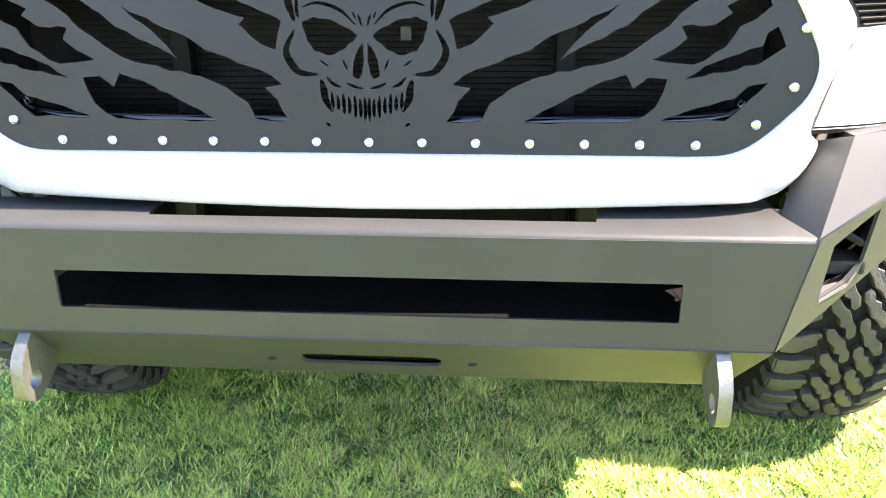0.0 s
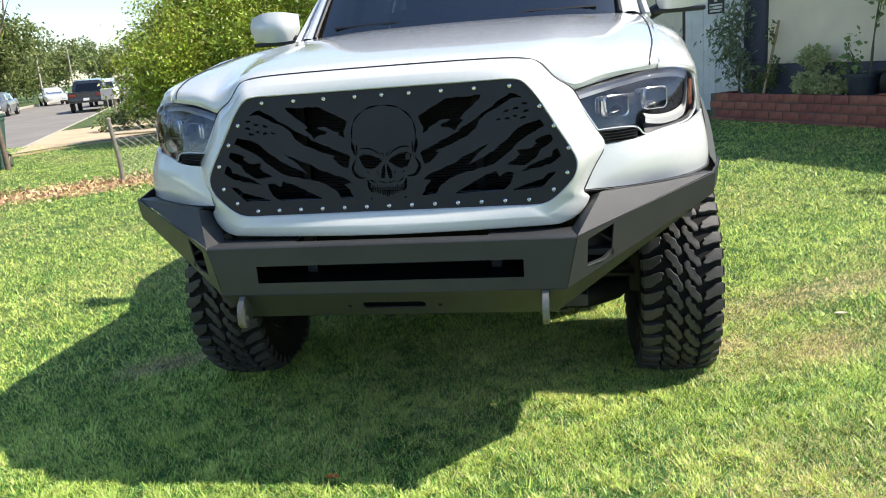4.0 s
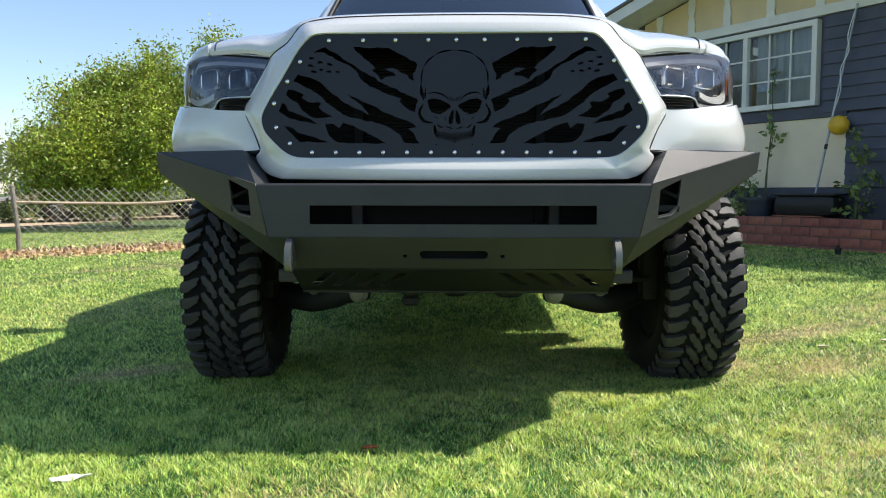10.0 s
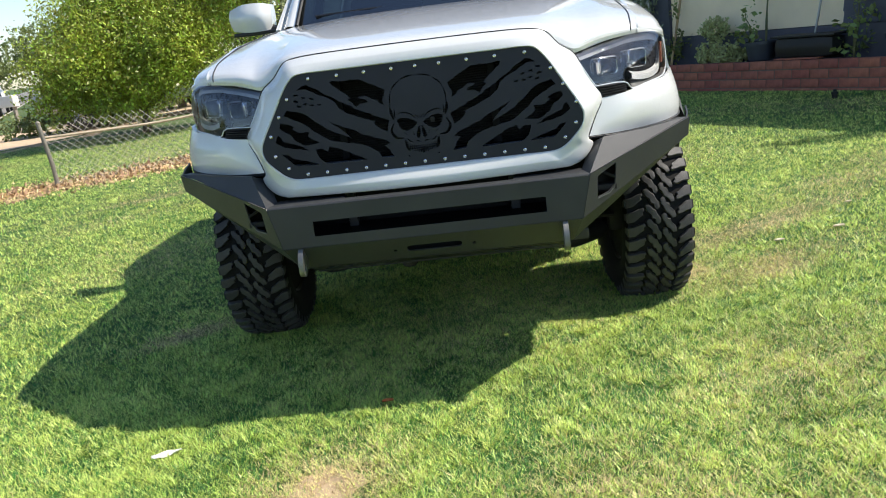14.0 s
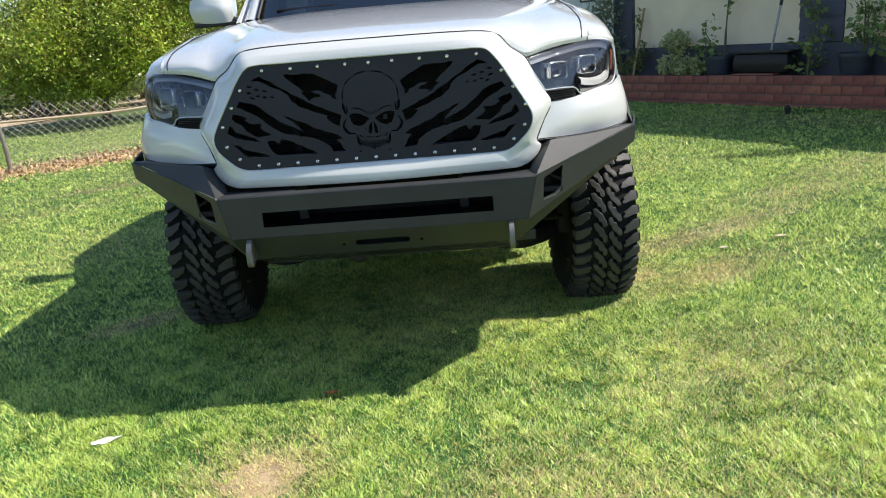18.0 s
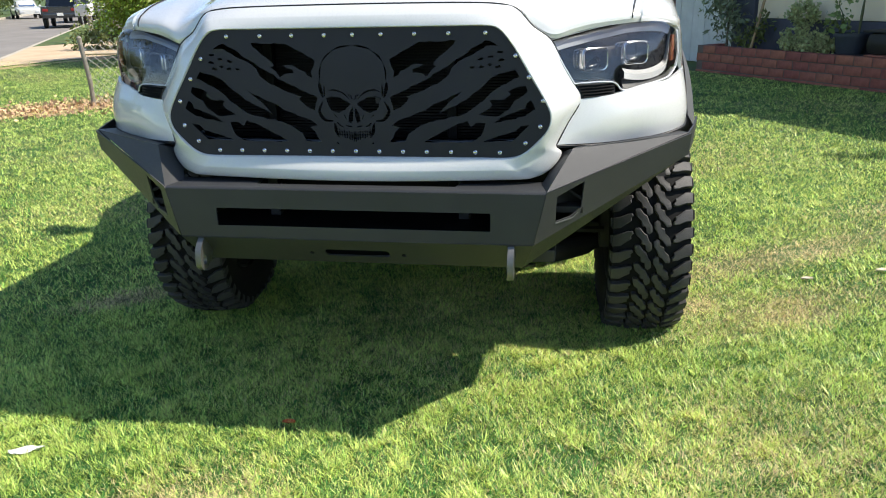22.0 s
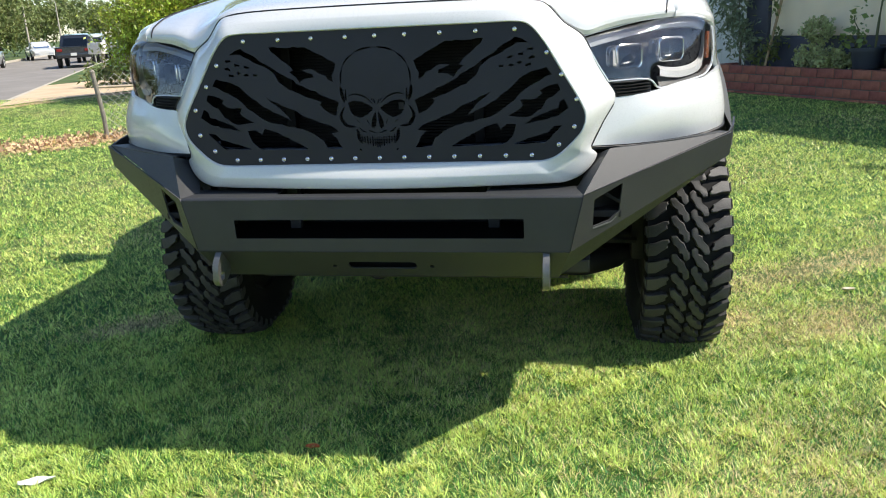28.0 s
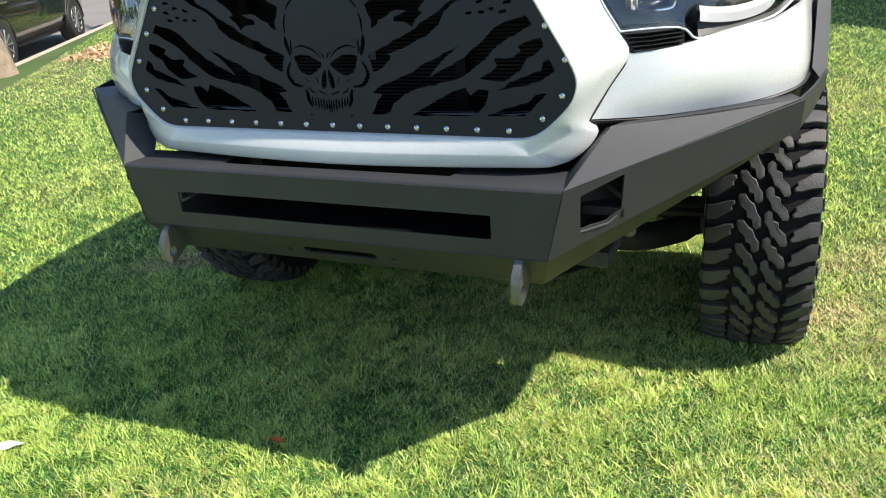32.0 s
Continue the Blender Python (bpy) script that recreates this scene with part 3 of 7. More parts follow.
for side in (1, -1):
    flip = Matrix.Diagonal((side, 1, 1, 1))

    def hl(name, mesh, material, parent, label="", angle=40):
        me = Mesh().add([flip @ Vector(p) for p in mesh.v], [f if side > 0 else f[::-1] for f in mesh.f])
        return part(name, me, material, parent, label, angle)

    lens_rows = sheet([H_TOP, H_UP, H_MID, H_LOW], 4, 4)
    lamp_unit = hl("headlight", Mesh().grid([inset(curve(r, 4), 0.075, 0.012) for r in (H_TOP, H_UP, H_MID, H_LOW)]).grid([inset(curve(H_TOP, 4), 0.0), inset(curve(H_TOP, 4), 0.09, 0.012)]).grid([inset(curve(H_LOW, 4), 0.09, 0.012), inset(curve(H_LOW, 4), 0.0)]), HOUSING, truck, "projector headlight with clear lens and black housing")
    glass_ob = hl("lens", Mesh().grid(lens_rows, True), LENS, lamp_unit, "clear plastic lens")
    glass_ob.visible_shadow = False
    # grey light guide along the top, the outer end and the lower edge
    hl("gasket", Mesh().tube([Vector(p) + Vector((0, 0.012, 0.008)) for p in curve(H_TOP, 4)], 0.008, 6), BLACK, lamp_unit, "dark gap under the hood edge")
    top_in = [Vector(p) + Vector((-0.004, 0.022, -0.012)) for p in curve(H_TOP, 4)]
    hl("light_guide", Mesh().grid([[p + Vector((0, -0.006, 0.004)) for p in top_in], [p + Vector((0.004, -0.016, -0.012)) for p in top_in], [p + Vector((0.004, -0.014, -0.024)) for p in top_in], [p + Vector((0, 0.014, -0.028)) for p in top_in]], False), DRL, lamp_unit, "grey light guide")
    drl = [(0.922, 0.560, 1.185), (0.916, 0.520, 1.13), (0.906, 0.486, 1.09), (0.882, 0.450, 1.073), (0.842, 0.398, 1.067), (0.800, 0.350, 1.071), (0.772, 0.316, 1.079)]
    strip = Mesh()
    strip.grid([[Vector(p) + Vector((0, 0.010, 0.013)), Vector(p) + Vector((0.006, -0.018, 0.004)), Vector(p) + Vector((0.006, -0.02, -0.014)), Vector(p) + Vector((0, 0.004, -0.018))] for p in curve(drl, 3)], True)
    hl("running_light", strip, DRL, lamp_unit, "pale grey running light strip")
    DCHROME = bpy.data.materials.get("dark_chrome") or mat("dark_chrome", (0.48, 0.48, 0.49), 0.22, 1.0, 0.1, 20)
    for cx, cz in ((0.686, 1.122), (0.808, 1.134)):
        fy = 0.283 if cx < 0.75 else 0.372
        face = Matrix.Translation((cx, fy, cz)) @ pose(0, 0, 0, 0, 0, 38)
        ringpts = rounded_loop([(-0.050, -0.034), (0.050, -0.034), (0.050, 0.034), (-0.050, 0.034)], 0.018, 3)
        outer = [face @ Vector((x, 0, z)) for x, z in ringpts]
        inner = [face @ Vector((x * 0.82, -0.012, z * 0.82)) for x, z in ringpts]
        deep = [face @ Vector((x * 0.78, 0.03, z * 0.78)) for x, z in ringpts]
        bez = hl("bezel", Mesh().grid([l + l[:1] for l in (outer, inner, deep)], True), DCHROME, lamp_unit, "dark chrome projector bezel")
        lip = [face @ Vector((x * 0.92, -0.008, z * 0.92)) for x, z in ringpts]
        hl("rim", Mesh().tube(lip + lip[:1], 0.003, 6), CHROME, bez, "thin chrome rim")
        ball = Mesh()
        rows = [[face @ Vector((0.041 * math.sin(a) * math.cos(b), 0.012 - 0.022 * math.cos(a), 0.028 * math.sin(a) * math.sin(b))) for b in [k * math.pi / 6 for k in range(13)]] for a in [0.05 + j * math.pi / 10 for j in range(6)]]
        hl("projector", ball.grid(rows, True), PROJ, bez, "projector lens")
        hl("reflector_bowl", Mesh().add([face @ Vector((x * 0.9, 0.035, z * 0.9)) for x, z in ringpts], [tuple(range(len(ringpts)))]), CHROME, bez)
    low_a = curve([(0.770, 0.318, 1.062), (0.835, 0.384, 1.050), (0.905, 0.456, 1.058), (0.935, 0.535, 1.075)], 3)
    low_b = curve([(0.777, 0.293, 1.034), (0.836, 0.350, 1.041), (0.912, 0.428, 1.056), (0.948, 0.535, 1.074)], 3)
    hl("lower_trim", Mesh().grid([low_a, low_b], True), FLARE, lamp_unit, "grey trim under the running light")
    edge_pts = curve(H_TOP, 4) + [Vector(r[-1]) for r in (H_UP, H_MID)] + curve(H_LOW, 4)[::-1] + [Vector(r[0]) for r in (H_MID, H_UP)]
    hl("lens_rim", Mesh().tube([q + Vector((0, -0.001, 0)) for q in edge_pts + edge_pts[:1]], 0.0028, 6), DRL, lamp_unit, "pale moulded lens edge")
    # black sheet added behind the lamp to block sun that passes the lens
    shelf_a = curve([(0.66, 0.250, 1.030), (0.78, 0.305, 1.024), (0.885, 0.408, 1.030), (0.951, 0.548, 1.047)], 3)
    hl("lamp_leak_block", thick([shelf_a, [Vector((q.x * 0.92, 0.66, q.z)) for q in shelf_a], [Vector((q.x * 0.90, 0.67, 1.25)) for q in shelf_a]], (0, 0.004, -0.006)), BLACK, lamp_unit, "added black sheet that stops sun leaking through the lamp")
    hl("side_reflector", Mesh().rounded((0.936, 0.535, 1.135), (0.008, 0.036, 0.08), 0.003, pose(0, 0, 0, 0, 0, -22)), AMBER, lamp_unit, "amber side reflector")
    for k in range(5):
        z = 1.021 + 0.0085 * k
        hl("vent_slat", Mesh().grid([[Vector((0.662 - 0.005 * k, 0.208, z)), Vector((0.70, 0.226, z + 0.001)), Vector((0.75, 0.259, z + 0.003))], [Vector((0.662 - 0.005 * k, 0.221, z + 0.005)), Vector((0.70, 0.240, z + 0.006)), Vector((0.75, 0.273, z + 0.008))]], True), BLACK, lamp_unit)
    vent = Mesh().grid([[Vector((0.645, 0.210, 1.014)), Vector((0.70, 0.240, 1.017)), Vector((0.753, 0.272, 1.022))], [Vector((0.624, 0.213, 1.064)), Vector((0.69, 0.242, 1.063)), Vector((0.752, 0.272, 1.062))]], True)
    hl("vent", vent, BLACK, lamp_unit, "ribbed black vent insert")

# cab
WS_B = [(0, 1.74, 1.452), (0.35, 1.755, 1.450), (0.62, 1.80, 1.445), (0.78, 1.87, 1.438)]
WS_M = [(0, 2.08, 1.73), (0.35, 2.09, 1.728), (0.60, 2.12, 1.72), (0.755, 2.18, 1.71)]
WS_T = [(0, 2.42, 1.978), (0.33, 2.43, 1.975), (0.56, 2.455, 1.966), (0.71, 2.50, 1.952)]


def mirrored(row):
    return [(-x, y, z) for x, y, z in row[:0:-1]] + list(row)


ws = part("windshield", Mesh().grid(sheet([mirrored(r) for r in (WS_B, WS_M, WS_T)], 6, 4)), WINDSHIELD, truck, "tinted windshield reflecting sky and trees", 60)
ROOF = [
    [(0, 2.4, 1.986), (0.343, 2.41, 1.984), (0.582, 2.44, 1.974), (0.728, 2.485, 1.957), (0.764, 2.53, 1.924)],
    [(0, 2.62, 2.024), (0.343, 2.62, 2.022), (0.582, 2.64, 2.014), (0.728, 2.66, 1.989), (0.785, 2.68, 1.939)],
    [(0, 3.2, 2.054), (0.343, 3.2, 2.052), (0.582, 3.2, 2.039), (0.738, 3.2, 2.004), (0.796, 3.2, 1.944)],
    [(0, 3.75, 2.034), (0.343, 3.75, 2.032), (0.582, 3.75, 2.019), (0.728, 3.75, 1.984), (0.785, 3.75, 1.924)],
    [(0, 4.02, 1.974), (0.343, 4.02, 1.972), (0.572, 4.01, 1.964), (0.718, 4, 1.934), (0.775, 3.99, 1.884)],
]
part("roof", thick(sheet([mirrored(r) for r in ROOF], 4, 4), (0, 0, -0.02)), WHITE, truck, "white cab roof", 60)
pillar = [[(0.785, 1.85, 1.445), (0.755, 2.17, 1.71), (0.712, 2.49, 1.955)], [(0.83, 1.86, 1.449), (0.79, 2.19, 1.715), (0.745, 2.52, 1.958)], [(0.87, 1.92, 1.437), (0.825, 2.25, 1.70), (0.772, 2.56, 1.932)]]
both("a_pillar", thick(sheet(pillar, 3, 4), (-0.02, 0.03, 0)), WHITE, truck)
both("windshield_trim", Mesh().tube(curve([(0.775, 1.85, 1.446), (0.742, 2.165, 1.712), (0.702, 2.485, 1.957)], 4), 0.011, 6), BLACK, truck)
DOOR = [
    [(0.955, 1.92, 0.56), (0.958, 2.5, 0.55), (0.958, 3.2, 0.55), (0.957, 3.9, 0.56)],
    [(0.975, 1.92, 0.85), (0.98, 2.5, 0.85), (0.98, 3.2, 0.85), (0.978, 3.9, 0.86)],
    [(0.962, 1.92, 1.15), (0.966, 2.5, 1.17), (0.966, 3.2, 1.18), (0.965, 3.9, 1.18)],
    [(0.918, 1.93, 1.40), (0.925, 2.5, 1.42), (0.925, 3.2, 1.43), (0.925, 3.9, 1.44)],
]
both("door", thick(sheet(DOOR, 4, 4), (-0.03, 0, 0)), WHITE, truck, "white cab side", 50)
side_glass = [[(0.90, 1.98, 1.42), (0.905, 3.0, 1.435), (0.905, 3.88, 1.445)], [(0.77, 2.58, 1.88), (0.775, 3.2, 1.91), (0.765, 3.85, 1.87)]]
both("side_window", Mesh().grid(sheet(side_glass, 3, 3), True), WINDSHIELD, truck, "tinted side window")
both("door_frame", Mesh().tube(curve([(0.905, 1.95, 1.425), (0.84, 2.3, 1.69), (0.765, 2.58, 1.895), (0.775, 3.2, 1.915), (0.765, 3.86, 1.87), (0.90, 3.92, 1.44)], 3), 0.022, 6), WHITE, truck)
both("b_pillar", Mesh().tube([(0.91, 3.0, 1.43), (0.78, 3.05, 1.91)], 0.035, 6), BLACK, truck)
part("cab_back", Mesh().box((0, 3.95, 1.32), (1.7, 0.04, 1.26)), WHITE, truck)
part("floor_pan", Mesh().box((0, 3.0, 0.62), (1.7, 2.1, 0.06)), DARK, truck)
CABIN = mat("dark_cabin_trim", (0.03, 0.03, 0.032), 0.8, 0, 0.2, 10)
part("dashboard", Mesh().rounded((0, 2.08, 1.38), (1.5, 0.5, 0.16), 0.05), CABIN, truck, "", 40)
for x in (-0.38, 0.38):
    part("front_seat", Mesh().rounded((x, 2.95, 1.25), (0.5, 0.16, 0.72), 0.06).rounded((x, 2.93, 1.68), (0.26, 0.1, 0.18), 0.04).rounded((x, 2.72, 0.95), (0.5, 0.5, 0.18), 0.06), CABIN, truck, "dark seat with headrest", 40)
part("rear_view_mirror", Mesh().rounded((0.0, 2.36, 1.83), (0.22, 0.03, 0.07), 0.012).tube([(0, 2.37, 1.85), (0, 2.38, 1.92)], 0.01, 6), BLACK, truck)
part("parking_tag", Mesh().rounded((0.53, 2.22, 1.70), (0.06, 0.003, 0.07), 0.001, pose(0, 0, 0, -50)), DRL, truck, "pale paper tag behind the windshield")
both("wiper", Mesh().tube([(0.05, 1.80, 1.482), (0.35, 1.80, 1.486), (0.66, 1.85, 1.484)], 0.007, 5), BLACK, truck)
part("cowl", thick(sheet([mirrored([(0, 1.69, 1.444), (0.4, 1.70, 1.441), (0.8, 1.77, 1.415)]), mirrored([(0, 1.77, 1.45), (0.4, 1.785, 1.448), (0.80, 1.90, 1.425)])], 2, 4), (0, 0, -0.02)), BLACK, truck)

# mirrors
for side, nm in ((1, "door_mirror"), (-1, "door_mirror")):
    body = sheet([[(0.955, 2.06, 1.475), (1.0, 2.02, 1.468), (1.10, 2.03, 1.47), (1.19, 2.08, 1.485)], [(0.945, 2.05, 1.55), (1.0, 1.99, 1.548), (1.11, 2.0, 1.55), (1.205, 2.07, 1.55)], [(0.95, 2.06, 1.615), (1.0, 2.02, 1.625), (1.10, 2.03, 1.627), (1.195, 2.08, 1.605)]], 4, 4)
    shell = thick(body, (0, 0.10, 0))
    turned = Mesh().add([(side * (x + 0.012), y, z - 0.02) for x, y, z in shell.v], [f if side > 0 else f[::-1] for f in shell.f])
    mir = part(nm, turned, WHITE, truck, "white door mirror cap", 50)
    foot = Mesh().rounded((side * 1.07, 2.09, 1.442), (0.25, 0.11, 0.022), 0.008).tube([(side * 0.90, 2.05, 1.42), (side * 0.99, 2.09, 1.462)], 0.03, 8)
    part("mirror_foot", foot, BLACK, mir, "black plastic mirror base", 40)

# cargo bed
for side in (1, -1):
    part("bed_side", Mesh().rounded((side * 0.93, 4.72, 1.08), (0.07, 1.5, 0.62), 0.02), WHITE, truck, "white cargo bed side", 40)
part("tailgate", Mesh().rounded((0, 5.45, 1.08), (1.8, 0.05, 0.6), 0.015), WHITE, truck, "", 40)
part("bed_floor", Mesh().box((0, 4.72, 0.82), (1.8, 1.44, 0.04)), DARK, truck)

# wheels with deep block tread
RIM = mat("black_alloy", (0.02, 0.02, 0.021), 0.35, 0.4, 0.2, 12)
TW = 0.140


def tyre_profile(x):
    """Radius at a distance x from the tyre's middle plane."""
    s = abs(x) / TW
    return WHEEL_R - 0.014 - 0.020 * s ** 3


def tread_lug(poly, lift, rot):
    """A tread block: outline of (x, arc length) bent round the wheel."""
    top, low = [], []
    for x, a in poly:
        r = tyre_profile(min(max(x, -TW), TW))
        th = rot + a / WHEEL_R
        for lst, rr in ((low, r - 0.004), (top, r + lift)):
            lst.append((x * (0.985 if lst is top else 1.0), rr * math.sin(th), rr * math.cos(th)))
    n = len(poly)
    cx, cy, cz = (sum(p[k] for p in top) / n for k in range(3))
    cap = [(cx + 0.87 * (x - cx), (cy + 0.87 * (y - cy)) * 1.005, (cz + 0.87 * (z - cz)) * 1.005) for x, y, z in top]
    return cap + top + low, [tuple(range(n))] + [(i + m, i + n + m, (i + 1) % n + n + m, (i + 1) % n + m) for m in (0, n) for i in range(n)]


def wheel_mesh():
    carcass = Mesh()
    prof = [(0.225, -0.12), (0.25, -0.15), (0.31, -0.163), (0.36, -0.162), (WHEEL_R - 0.032, -0.155)]
    prof += [(tyre_profile(x), x) for x in (-0.14, -0.09, -0.04, 0, 0.04, 0.09, 0.14)]
    prof += [(WHEEL_R - 0.032, 0.155), (0.36, 0.162), (0.31, 0.163), (0.25, 0.15), (0.225, 0.12)]
    prof = [(r, x * TW / 0.158) for r, x in prof]
    carcass.lathe(prof, axis="x", sides=56)
    lugs = Mesh()
    count = 40
    pitch = 2 * math.pi / count
    arc = pitch * WHEEL_R
    shoulder = [(-1.02, -0.36), (-1.02, 0.30), (-0.82, 0.38), (-0.64, 0.54), (-0.52, 0.56), (-0.50, 0.42), (-0.56, 0.30), (-0.55, 0.12), (-0.68, -0.06), (-0.82, -0.30)]
    hook = [(-0.46, 0.62), (-0.44, 0.74), (-0.34, 0.76), (-0.24, 0.46), (-0.16, 0.36), (-0.10, 0.0), (-0.03, -0.20), (-0.02, -0.52), (-0.10, -0.66), (-0.16, -0.58), (-0.18, -0.28), (-0.28, -0.20), (-0.30, 0.06), (-0.42, 0.30)]
    blocks = [(shoulder, 0.0), (hook, 0.04), ([(-x, -y) for x, y in hook], 0.50), ([(-x, -y) for x, y in shoulder], 0.46)]
    for i in range(count):
        a = i * pitch
        for k, (shape, turn_by) in enumerate(blocks):
            wide = 1.0 if (i + k) % 2 else 0.94
            v, f = tread_lug([(x * TW, y * arc * wide) for x, y in shape], 0.015, a + turn_by * pitch)
            lugs.add(v, [q[::-1] for q in f])
        for sgn in (1, -1):
            da = (0.46 if sgn > 0 else 0.0) * pitch
            side = [(sgn * 0.143, (r - 0.015) * math.sin(a + da + e), (r - 0.015) * math.cos(a + da + e)) for r, e in ((0.414, -0.035), (0.414, 0.05), (0.375, 0.04), (0.37, -0.03))]
            k = [(p[0] + sgn * 0.003, p[1], p[2]) for p in side]
            lugs.add(side + k, [(4, 5, 6, 7), (0, 1, 5, 4), (1, 2, 6, 5), (2, 3, 7, 6), (3, 0, 4, 7)])
    return carcass, lugs


carcass, lugs = wheel_mesh()
tyre_me, lug_me = carcass.data("tyre", 50), lugs.data("tread", 30)
rim_me = Mesh().lathe([(0.05, 0.03), (0.07, 0.06), (0.08, 0.02), (0.16, 0.03), (0.205, 0.09), (0.226, 0.118), (0.226, -0.118), (0.2, -0.09), (0.19, 0.0), (0.05, -0.02)], axis="x", sides=32).data("rim", 40)
for side in (1, -1):
    for wy in (WHEEL_Y, REAR_Y):
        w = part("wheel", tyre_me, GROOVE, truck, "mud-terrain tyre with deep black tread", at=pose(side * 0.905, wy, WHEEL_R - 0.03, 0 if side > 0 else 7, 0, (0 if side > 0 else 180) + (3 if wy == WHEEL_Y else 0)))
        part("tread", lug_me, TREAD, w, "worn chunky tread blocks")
        part("rim", rim_me, RIM, w, "black alloy rim")
        if wy == WHEEL_Y:
            part("brake_disc", Mesh().lathe([(0.06, -0.05), (0.16, -0.05), (0.16, -0.075), (0.06, -0.075)], axis="x", sides=24), STEEL, w)
# ---- steel bumper, skid plate and running gear ----
A, B, C = (0.567, 0.002, 0.788), (0.636, 0.118, 0.890), (0.985, 0.352, 0.896)
D, E, K = (0.985, 0.356, 0.828), (0.500, 0.086, 0.538), (0.532, 0.0, 0.635)
bumper = part("bumper", cut_plate("bumper", [(-0.565, 0.782), (0.565, 0.782), (0.532, 0.635), (-0.532, 0.635)],
              [rounded_loop([(-0.411, 0.671), (0.411, 0.671), (0.411, 0.725), (-0.411, 0.725)], 0.003, 2)], 0.005,
              Matrix(((1, 0, 0, 0), (0, 0, -1, 0.0025), (0, 1, 0, 0), (0, 0, 0, 1)))), POWDER, truck, "black powder-coated steel plate bumper")
low = plane_of((-0.532, 0.0, 0.635), (0.532, 0.0, 0.635), (0, 0.086, 0.538))
holes = [rounded_loop([flat(low, p) for p in ((-0.097, 0.036, 0.594), (0.103, 0.036, 0.594), (0.103, 0.060, 0.567), (-0.097, 0.060, 0.567))], 0.017, 4)]
for x in (-0.140, 0.146):
    c = flat(low, (x, 0.052, 0.577))
    holes.append([(c[0] + 0.0075 * math.cos(a), c[1] + 0.0075 * math.sin(a)) for a in [k * math.pi / 6 for k in range(12)]])
part("lower_plate", cut_plate("lower_plate", [flat(low, p) for p in ((-0.532, 0, 0.635), (0.532, 0, 0.635), E, (-0.5, 0.086, 0.538))], holes, 0.005, low), POWDER, bumper, "bent lower plate with a winch slot")
# rounded bend along the top edge and the shelf with its notch
bend = [[Vector((x * s, 0.0 + 0.010 - 0.010 * math.sin(a), 0.780 + 0.010 * math.cos(a) - 0.002)) for a in [k * math.pi / 12 for k in range(7)]] for x, s in ((0.566, -1), (0.566, 1))]
part("top_bend", Mesh().grid(bend), POWDER, bumper, "", 60)
part("shelf", cut_plate("shelf", [(-0.566, 0.010), (0.566, 0.010), (0.60, 0.12), (0.40, 0.13), (0.315, 0.13), (0.305, 0.052), (-0.295, 0.052), (-0.305, 0.13), (-0.40, 0.13), (-0.60, 0.12)], [], 0.005, Matrix.Translation((0, 0, 0.7855))), POWDER, bumper, "top shelf with a wide notch")
# two near-black sheets added to paint the shade inside the bumper opening
part("opening_shade_panel", Mesh().box((0, 0.262, 0.69), (1.02, 0.012, 0.26)), FIN_SHADE, bumper, "added near-black sheet standing in for shade behind the bumper opening")
part("opening_shade_floor", Mesh().box((0, 0.14, 0.650), (1.0, 0.24, 0.006)), FIN_SHADE, bumper, "added near-black sheet standing in for shade low in the bumper opening")
for x in (-0.30, 0.31):
    part("upright_brace", Mesh().rounded((x, 0.20, 0.70), (0.035, 0.03, 0.16), 0.004), POWDER, bumper)
# another added black sheet gives the winch slot its shade
part("slot_shade_panel", Mesh().box((0, 0.11, 0.60), (0.34, 0.008, 0.10)), FIN_SHADE, bumper)
part("end_brace", Mesh().tube([(-0.5, 0.09, 0.54), (0.5, 0.09, 0.54)], 0.004, 6), POWDER, bumper)
